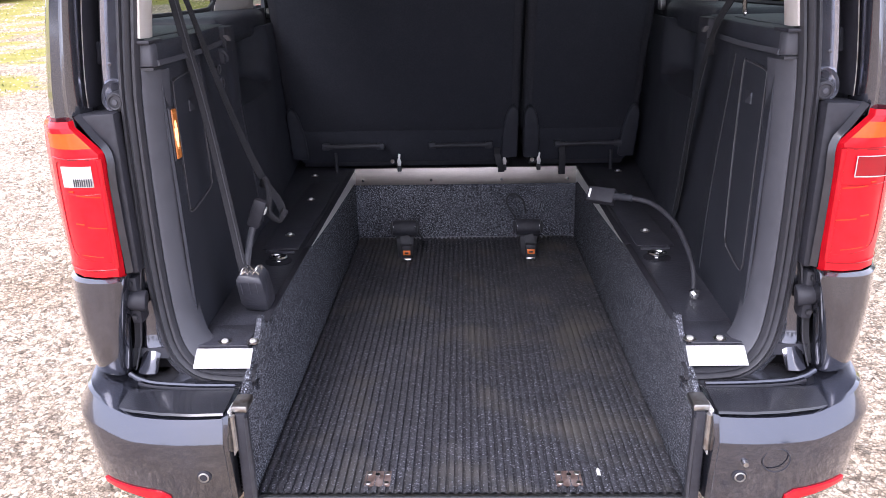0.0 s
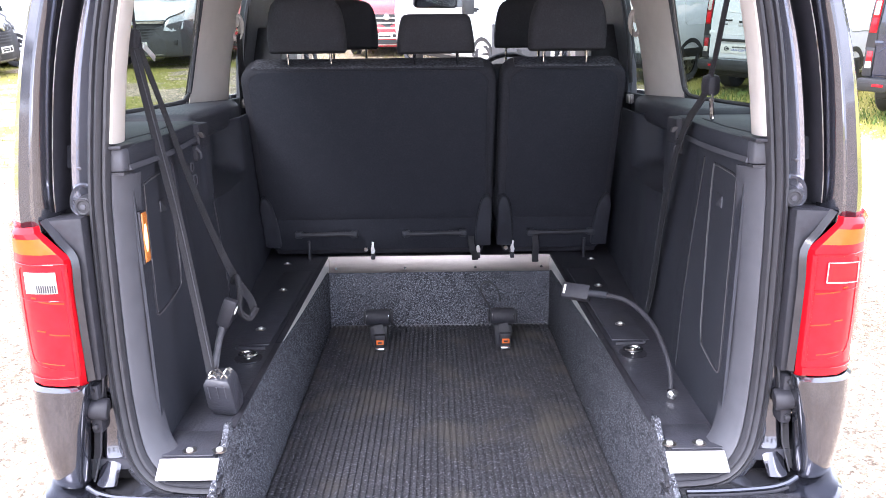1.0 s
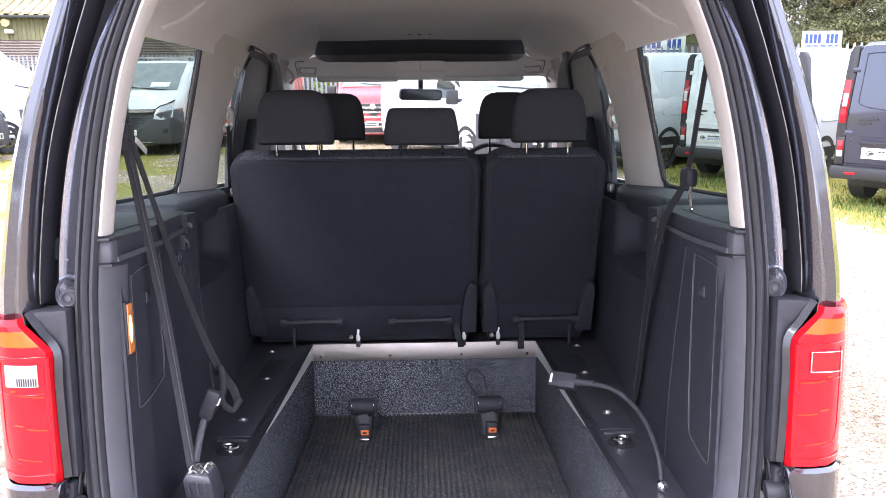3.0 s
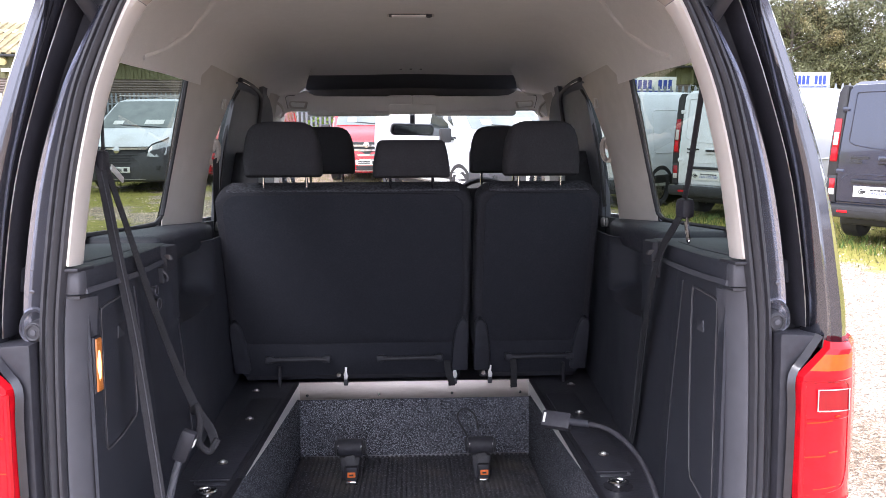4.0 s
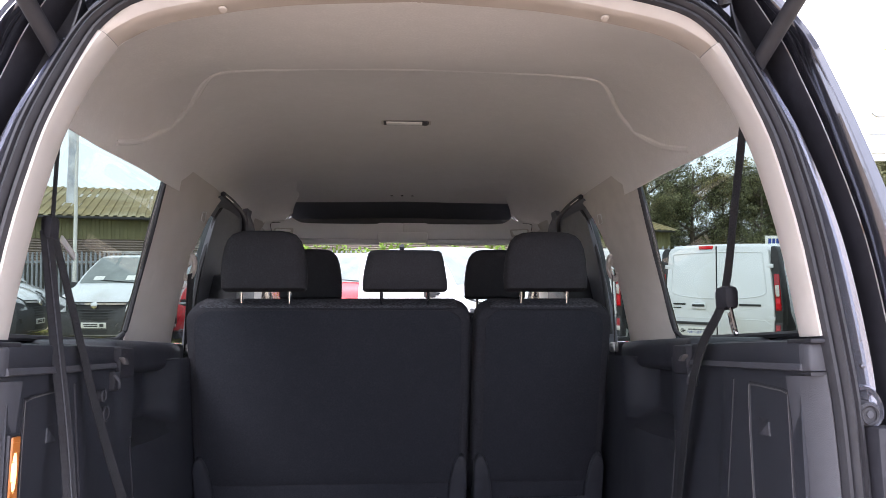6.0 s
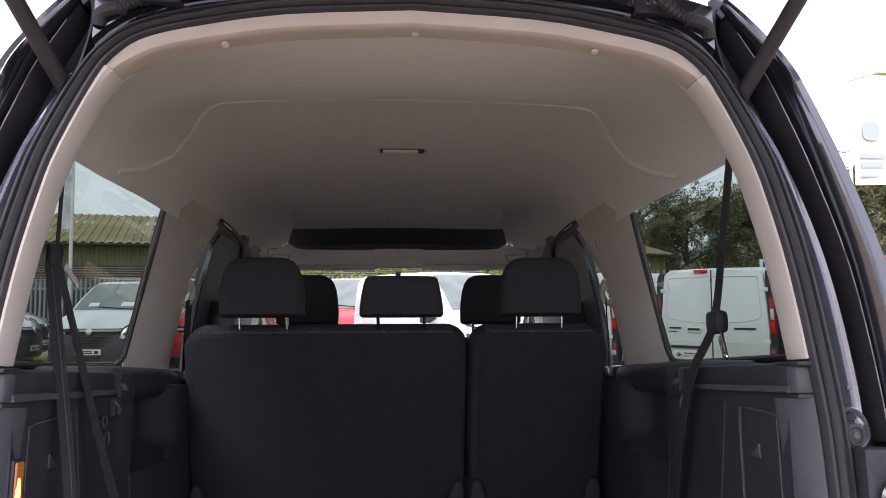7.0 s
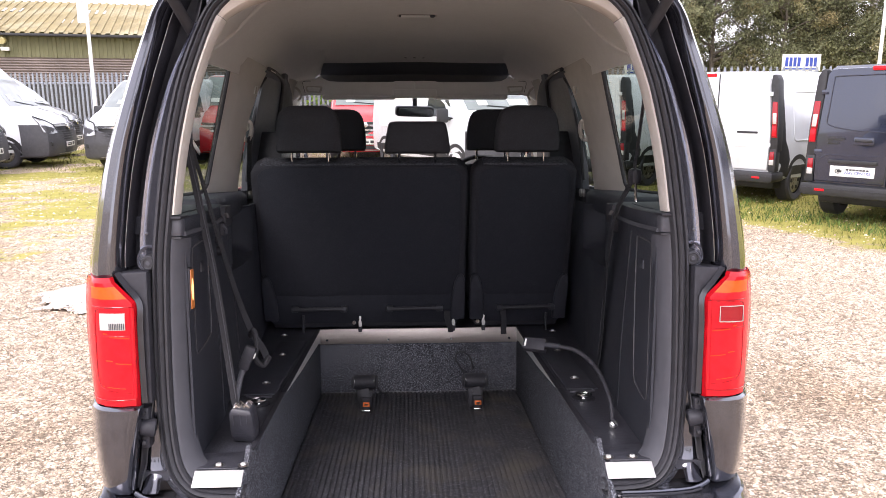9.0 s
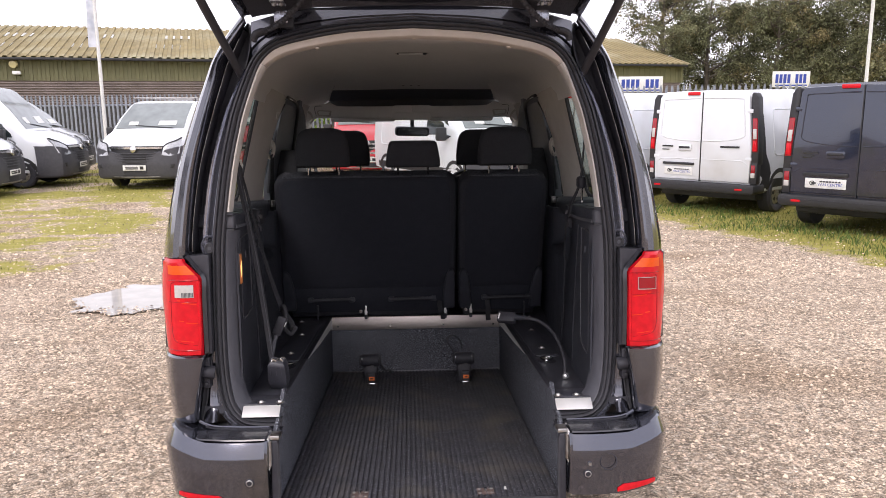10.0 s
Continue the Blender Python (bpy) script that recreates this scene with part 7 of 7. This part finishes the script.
            part("lamp_surround", tube([(s * x, y + 0.066, z) for x, y, z in ((0.60, front + 0.005, 0.84), (0.63, front - 0.05, 0.94), (0.70, front - 0.15, 1.02), (0.84, front - 0.20, 1.07), (0.94, front - 0.36, 1.14))], 0.016, 6, 3), VAN_PLASTIC, lamp_)
            part("fog_lamp", cyl((s * 0.68, front - 0.12, 0.47), (s * 0.68, front - 0.03, 0.47), 0.06, 0.055, 18, 0.01), VAN_PLASTIC, v)
        part("intake", thick(grid(face(0.58, 0.315, 0.405, front + 0.130, 0.13)), 0.02), VAN_PLASTIC, v)
        plate(v, 0, front + 0.140, 0.495, 0.52, 0.115, PLATE_WHITE, 1)
        part("wiper", tube([(-0.55, 4.13, top(4.13) + 0.022), (-0.1, 4.10, top(4.10) + 0.026), (0.35, 4.06, top(4.06) + 0.022)], 0.010, 5), VAN_PLASTIC, v)
        if rack:
            for y in (1.0, 2.2, 3.1):
                bar = part("roof_bar", cyl((-0.80, y, H + 0.07), (0.80, y, H + 0.07), 0.018, seg=10), STEEL, v, "steel roof bar")
                for s in (1, -1):
                    part("bar_foot", cyl((s * 0.72, y, H - 0.02), (s * 0.72, y, H + 0.07), 0.015, seg=8), VAN_PLASTIC, bar)
    return v


AWAY = (0.77, 0.638)
van("van", (4.665, 9.805), AWAY, WHITE_PAINT, "white panel van seen from behind, parked on grass")
van("van", (5.646, 7.04), AWAY, DARK_PAINT, "dark blue-grey panel van seen from behind, parked on grass")
van("van", (3.0, 11.8), AWAY, WHITE_PAINT, "white panel van parked beyond another white van")
van("van", (-5.6, 19.58), (-0.10, -0.995), WHITE_PAINT, "white panel van with black bumper and roof bars, facing the yard", style="front", rack=True)
van("van", (-12.97, 15.85), (0.995, 0.10), WHITE_PAINT, "tall white panel van with a dark grey bumper", 2.35, "front")
van("van", (-13.8, 18.3), (0.995, 0.10), SILVER_PAINT, "silver van parked behind a tall white van", 2.1, "front")
van("van", (-13.3, 13.3), (0.995, 0.10), WHITE_PAINT, "white van with a dark front, parked among others", 1.95, "front")
van("van", (-1.0, 21.6), (-0.02, -1), RED_PAINT, "red van with a wide bright-barred grille", 2.1, "front", "chrome")
van("van", (-4.28, 21.3), (-0.02, -1), RED_PAINT, "red van with a wide bright-barred grille", 2.1, "front", "chrome")
van("van", (-0.1, 16.3), (0.45, -0.893), WHITE_PAINT, "white van parked at an angle beside a red one", 2.05, "front")

# ---- palisade fence ----
GALV = mat("galvanised_steel", (0.25, 0.272, 0.315), 0.5, 0.3, 0.15, 20, obj=0.15)
FENCE = [(-19.0, 25.5), (-4.0, 23.0), (4.0, 20.5), (7.5, 17.8), (18.0, 15.0)]
fence = thing("palisade_fence", (0, 22, -0.2), "galvanised steel palisade fence with pointed pales", "fence", frame_m=WORLD)
bm = prism([(-0.034, 0), (0.034, 0), (0.034, 2.18), (0.015, 2.30), (0.0, 2.24), (-0.015, 2.30), (-0.034, 2.18)], "y", -0.012, 0.012)
shape = mesh_of("pale", bm, GALV)
for (x0, y0), (x1, y1) in zip(FENCE, FENCE[1:]):
    n = int(math.hypot(x1 - x0, y1 - y0) / 0.155)
    a = math.degrees(math.atan2(y1 - y0, x1 - x0))
    for k in range(n):
        u = (k + 0.5) / n
        pale = new("pale", shape)
        pale.parent = fence
        pale.matrix_parent_inverse = fence.matrix_world.inverted()
        pale.matrix_basis = pose(x0 + (x1 - x0) * u, y0 + (y1 - y0) * u, -0.2, 0, 0, a)
    for z in (0.15, 1.75):
        part("rail", cyl((x0, y0 + 0.05, z), (x1, y1 + 0.05, z), 0.03, seg=6), GALV, fence)

# ---- shed with a ribbed roof ----
SHED_ROOF = mat("lichened_sheet_roof", (0.255, 0.205, 0.10), 0.9, 0, 0.25, 1.2, 0.3, 20, dirt=(0.36, 0.33, 0.22), dirt_scale=0.35)
SHED_WALL = mat("olive_sheet_wall", (0.155, 0.15, 0.075), 0.7, 0, 0.12, 1.5, 0.2, 20)
SHUTTER = mat("brown_sheet_wall", (0.185, 0.152, 0.138), 0.8, 0, 0.2, 1.0, 0.2, 20)
# Near-black colour that imitates shade on the wall's foot.
BASE_SHADE = mat("shaded_wall_base", (0.045, 0.044, 0.043), 0.9, 0, 0.3, 1.5, 0.4, 12)
ROOFLIGHT = mat("pale_rooflight", (0.55, 0.54, 0.50), 0.6, 0, 0.15, 3)
shed_m = pose(-17.7, 27.9, -0.2, 0, 0, 15.0)
shed = thing("industrial_shed", (16, 6, 0), "long low shed with a lichened ribbed roof and olive walls", "building", frame_m=shed_m)
LENGTH, EAVE, RIDGE, DEEP = 32.5, 3.95, 5.75, 7.0


def ribbed(x0, x1, pitch, depth, points):
    """A ribbed sheet: points(x, bump) gives one row's points."""
    rows, k = [], 0
    n = int((x1 - x0) / pitch)
    for i in range(n + 1):
        for dx, b in ((0, 0), (0.45, 0), (0.55, 1), (0.95, 1)):
            rows.append(points(x0 + (i + dx) * pitch, b * depth))
    return grid(rows)


part("roof", ribbed(-9, LENGTH + 0.3, 0.33, 0.05, lambda x, b: [(x, -0.35, EAVE - 0.09 + b), (x, DEEP / 2, (EAVE + RIDGE) / 2 + b), (x, DEEP, RIDGE + b)]), SHED_ROOF, shed, "lichened ribbed sheet roof")
part("roof", grid([[(-9, DEEP, RIDGE), (LENGTH + 0.3, DEEP, RIDGE)], [(-9, 2 * DEEP, EAVE), (LENGTH + 0.3, 2 * DEEP, EAVE)]]), SHED_ROOF, shed)
part("upper_wall", ribbed(-9, LENGTH, 0.30, 0.03, lambda x, b: [(x, -b, 2.98), (x, -b, EAVE)]), SHED_WALL, shed, "olive ribbed sheet wall")
part("lower_wall", grid([[(x, -0.02 - 0.045 * (k % 2), z) for x in (-9, LENGTH)] for k, z in enumerate(np.linspace(1.95, 2.98, 22))]), SHUTTER, shed, "brown sheet lower wall")
# Dark slab below the sheeting, put there for the shade behind the fence.
part("plinth_wall", box(-9, LENGTH, -0.09, 0.2, 0.0, 1.95, 0.01), BASE_SHADE, shed, "dark wall base standing in for the shade behind the fence")
part("gutter", box(-9, LENGTH + 0.2, -0.42, -0.28, EAVE - 0.20, EAVE - 0.10, 0.02), VAN_PLASTIC, shed)
part("gable_wall", prism([(0, 0), (2 * DEEP, 0), (2 * DEEP, EAVE - 0.1), (DEEP, RIDGE - 0.1), (0, EAVE - 0.1)], "x", LENGTH - 0.1, LENGTH, 0.0), SHED_WALL, shed)
for k in range(9):
    for z in (0.32, 0.66):
        x = 0.6 + k * 3.3 + (0.4 if z > 0.5 else 0)
        y0, y1 = DEEP * (z - 0.07), DEEP * (z + 0.05)
        sl = (RIDGE - EAVE) / DEEP
        part("rooflight", ribbed(x, x + 1.3, 0.33, 0.05, lambda xx, b: [(xx, y0, EAVE - 0.03 + y0 * sl + b + 0.012), (xx, y1, EAVE - 0.03 + y1 * sl + b + 0.012)]), ROOFLIGHT, shed, "pale rooflight sheet")
lampf = part("wall_lamp", cyl((2.35, -0.05, 3.62), (2.35, -0.22, 3.58), 0.16, 0.14, 18, 0.02), mat("pale_yellow_lamp", (0.75, 0.66, 0.35), 0.4), shed, "round pale yellow wall lamp")
part("lamp_bracket", box(2.3, 2.6, -0.25, -0.05, 3.20, 3.34, 0.03), WHITE_PLASTIC, lampf)

# ---- poles, banners and boards ----
POLE = mat("white_pole", (0.70, 0.70, 0.68), 0.5)


def pole(at, h, label, category):
    p = thing(category.replace(" ", "_"), (at[0], at[1], -0.2), label, category, "poles", WORLD)
    part("pole", cyl((at[0], at[1], -0.2), (at[0], at[1], h), 0.06, 0.045, 12), POLE, p)
    return p


flag = pole((-9.66, 22.2), 7.2, "white flagpole with a tall narrow banner", "flag pole")
part("banner", thick(grid([[(-9.66 + dx, 22.18 + 0.05 * math.sin(z * 2 + dx * 9), z) for dx in (-0.26, -0.13, 0.0)] for z in np.linspace(3.5, 6.9, 10)]), 0.004), mat("banner_cloth", (0.60, 0.62, 0.66), 0.8, 0, 0.35, 2.2, dirt=(0.25, 0.30, 0.40), dirt_scale=1.6), flag, "white and blue banner")
post = pole((14.75, 22.0), 8.6, "white lamp post with a sign board", "lamp post")
part("lamp_arm", cyl((14.75, 22, 8.4), (15.9, 22, 8.75), 0.04, seg=10), POLE, post)
part("lamp_head", box(15.7, 16.3, 21.85, 22.15, 8.65, 8.8, 0.03), POLE, post)
part("banner", thick(grid([[(14.88 + dx, 21.98 + 0.05 * math.sin(z * 1.7 + dx * 3), z) for dx in (0.0, 0.35, 0.7, 1.05)] for z in np.linspace(5.0, 7.7, 12)]), 0.004), PLATE_WHITE, post, "white banner with blue print")
part("banner_mark", prism(rrect(15.40, 6.75, 0.55, 0.62, 0.2, 4), "y", 21.895, 21.91), PALE_INK, post)
for z0_, z1_, x0_, x1_ in ((5.85, 5.99, 15.0, 15.85), (5.55, 5.75, 15.05, 15.75), (5.25, 5.33, 15.0, 15.6)):
    part("banner_bar", box(x0_, x1_, 21.895, 21.91, z0_, z1_), PALE_INK, post)
for x0, x1, y, z0, z1, yaw_ in ((7.20, 8.75, 24.0, 2.05, 2.58, 0), (12.62, 13.95, 24.0, 2.18, 2.72, 5)):
    board = thing("sign_board", ((x0 + x1) / 2, y, z0), "white sign board with blue lettering on posts", "sign", "sign boards", WORLD)
    part("panel", box(x0, x1, y, y + 0.04, z0, z1, 0.006), PLATE_WHITE, board)
    for px in (x0 + 0.2, x1 - 0.2):
        part("post", box(px - 0.04, px + 0.04, y + 0.04, y + 0.12, -0.2, z1, 0.005), GALV, board)
    for k in range(8):
        a = x0 + 0.10 + k * (x1 - x0 - 0.2) / 8
        if k != 4:
            part("letter_bar", box(a, a + (x1 - x0) * 0.075, y - 0.012, y + 0.002, z0 + 0.14, z1 - 0.10), BLUE_INK, board)
    part("letter_bar", box(x0 + 0.10, x1 - 0.10, y - 0.012, y + 0.002, z0 + 0.04, z0 + 0.085), BLUE_INK, board)

# ---- trees and hedge ----
BARK = mat("grey_bark", (0.09, 0.075, 0.06), 0.95, 0, 0.3, 6, 0.8, 30)
LEAF = mat("autumn_leaves", (0.140, 0.146, 0.080), 0.75, 0, 0.35, 0.8, island=0.65, spec=0.2, dirt=(0.27, 0.20, 0.095), dirt_scale=0.3)
HEDGE = mat("bright_green_leaves", (0.14, 0.22, 0.03), 0.7, 0, 0.25, 2, island=0.4, spec=0.2)


def leaves(centres, per, spread, size, rng):
    n = len(centres) * per
    c = np.repeat(np.array(centres), per, 0) + rng.normal(0, 1, (n, 3)) * spread * np.array([1, 1, 0.75])
    u = rng.normal(0, 1, (n, 3))
    u /= np.linalg.norm(u, axis=1)[:, None]
    w = np.cross(u, rng.normal(0, 1, (n, 3)))
    w /= np.linalg.norm(w, axis=1)[:, None]
    s = (size * rng.uniform(0.6, 1.4, n))[:, None]
    v = np.stack([c - u * s, c + w * s * 0.55, c + u * s, c - w * s * 0.55], 1)
    return v.reshape(-1, 3), np.arange(4 * n).reshape(-1, 4)


def tree(seed, h, label):
    """A tapered trunk with limbs, and a crown of separate leaves round the twigs."""
    rng = np.random.default_rng(seed)
    root = thing("tree", (0, 0, 0), label, "tree", "trees behind the yard", WORLD)
    bm = tube([(0, 0, 0), (0.1, 0.05, h * 0.3), (-0.05, 0.1, h * 0.6), (0.05, 0, h * 0.95)], [0.20, 0.18, 0.16, 0.14, 0.12, 0.10, 0.08, 0.06, 0.05, 0.04], 8, 5)
    tips = []
    for k in range(16):
        z = h * rng.uniform(0.22, 0.92)
        a = rng.uniform(0, 6.283)
        r = h * rng.uniform(0.16, 0.34) * (1.15 - 0.55 * z / h)
        mid = (r * 0.5 * math.cos(a), r * 0.5 * math.sin(a), z + r * 0.25)
        tip = (r * math.cos(a), r * math.sin(a), z + r * rng.uniform(0.2, 0.7))
        tube([(0, 0, z), mid, tip], [0.07, 0.05, 0.035, 0.02], 5, 3, bm)
        tips += [mid, tip]
        for q in range(5):
            b = a + rng.uniform(-1.1, 1.1)
            rr = r * rng.uniform(0.25, 0.6)
            t2 = (mid[0] + rr * math.cos(b), mid[1] + rr * math.sin(b), mid[2] + rr * rng.uniform(-0.3, 0.9))
            tube([mid, t2], [0.02, 0.012], 4, 2, bm)
            tips.append(t2)
    part("trunk", bm, BARK, root)
    clumps = []
    for t in tips:
        if t[2] > h * 0.16:
            for q in range(4):
                clumps.append(tuple(np.array(t) + rng.normal(0, 1, 3) * h * 0.042))
    v, f = leaves(clumps, 54, h * 0.018, 0.058, rng)
    me = bpy.data.meshes.new("crown")
    me.from_pydata(v.tolist(), [], f.tolist())
    me.materials.append(LEAF)
    crown = new("crown", me)
    crown.parent = root
    tagged(crown, "thin autumn foliage")
    return root


kinds = [tree(11, 8.5, "tall tree with thin yellow-green autumn leaves"), tree(12, 9.5, "tall tree with dark autumn leaves"), tree(13, 7.5, "broad tree with thinning autumn leaves")]
spots = [(14.0, 40, 1), (17.0, 41, 2), (19.5, 38, 1), (22.0, 40, 0), (25.0, 37, 1), (28.0, 39, 2), (16.0, 46, 1), (21.0, 46, 1), (26.5, 45, 0), (31.5, 36, 1), (35.0, 38, 0), (32.0, 30, 2), (36.0, 28, 1), (30.0, 44, 1), (24.0, 34, 2), (38.0, 33, 1), (29.0, 33, 0)]
# unseen trees, added to close the yard behind and darken the paint's reflections
spots += [(-26, -44, 0), (-18, -47, 1), (-10, -45, 2), (-2, -48, 1), (6, -45, 0), (14, -47, 1), (22, -44, 2), (30, -46, 1)]
for k, (x, y, kind) in enumerate(spots):
    m = pose(x, y, -0.3, 0, 0, k * 67)
    grow = 0.72 if abs(x - 14) < 0.1 else 1.0 + 0.12 * math.sin(k * 2.4)
    copy_thing(kinds[kind], m @ Matrix.Scale(grow, 4))
kinds[0].matrix_world = pose(34, 24, -0.3)
kinds[1].matrix_world = pose(40, 38, -0.3)
kinds[2].matrix_world = pose(27.0, 49, -0.3)

rng = np.random.default_rng(21)
v, f = leaves([(rng.uniform(-3.5, 5.5), rng.uniform(25, 26.2), rng.uniform(0.2, 2.3)) for k in range(190)], 26, 0.22, 0.09, rng)
hedge = bpy.data.meshes.new("hedge")
hedge.from_pydata(v.tolist(), [], f.tolist())
hedge.materials.append(HEDGE)
tagged(new("hedge", hedge), "bright green leafy hedge behind the fence", "hedge", kind="stuff")
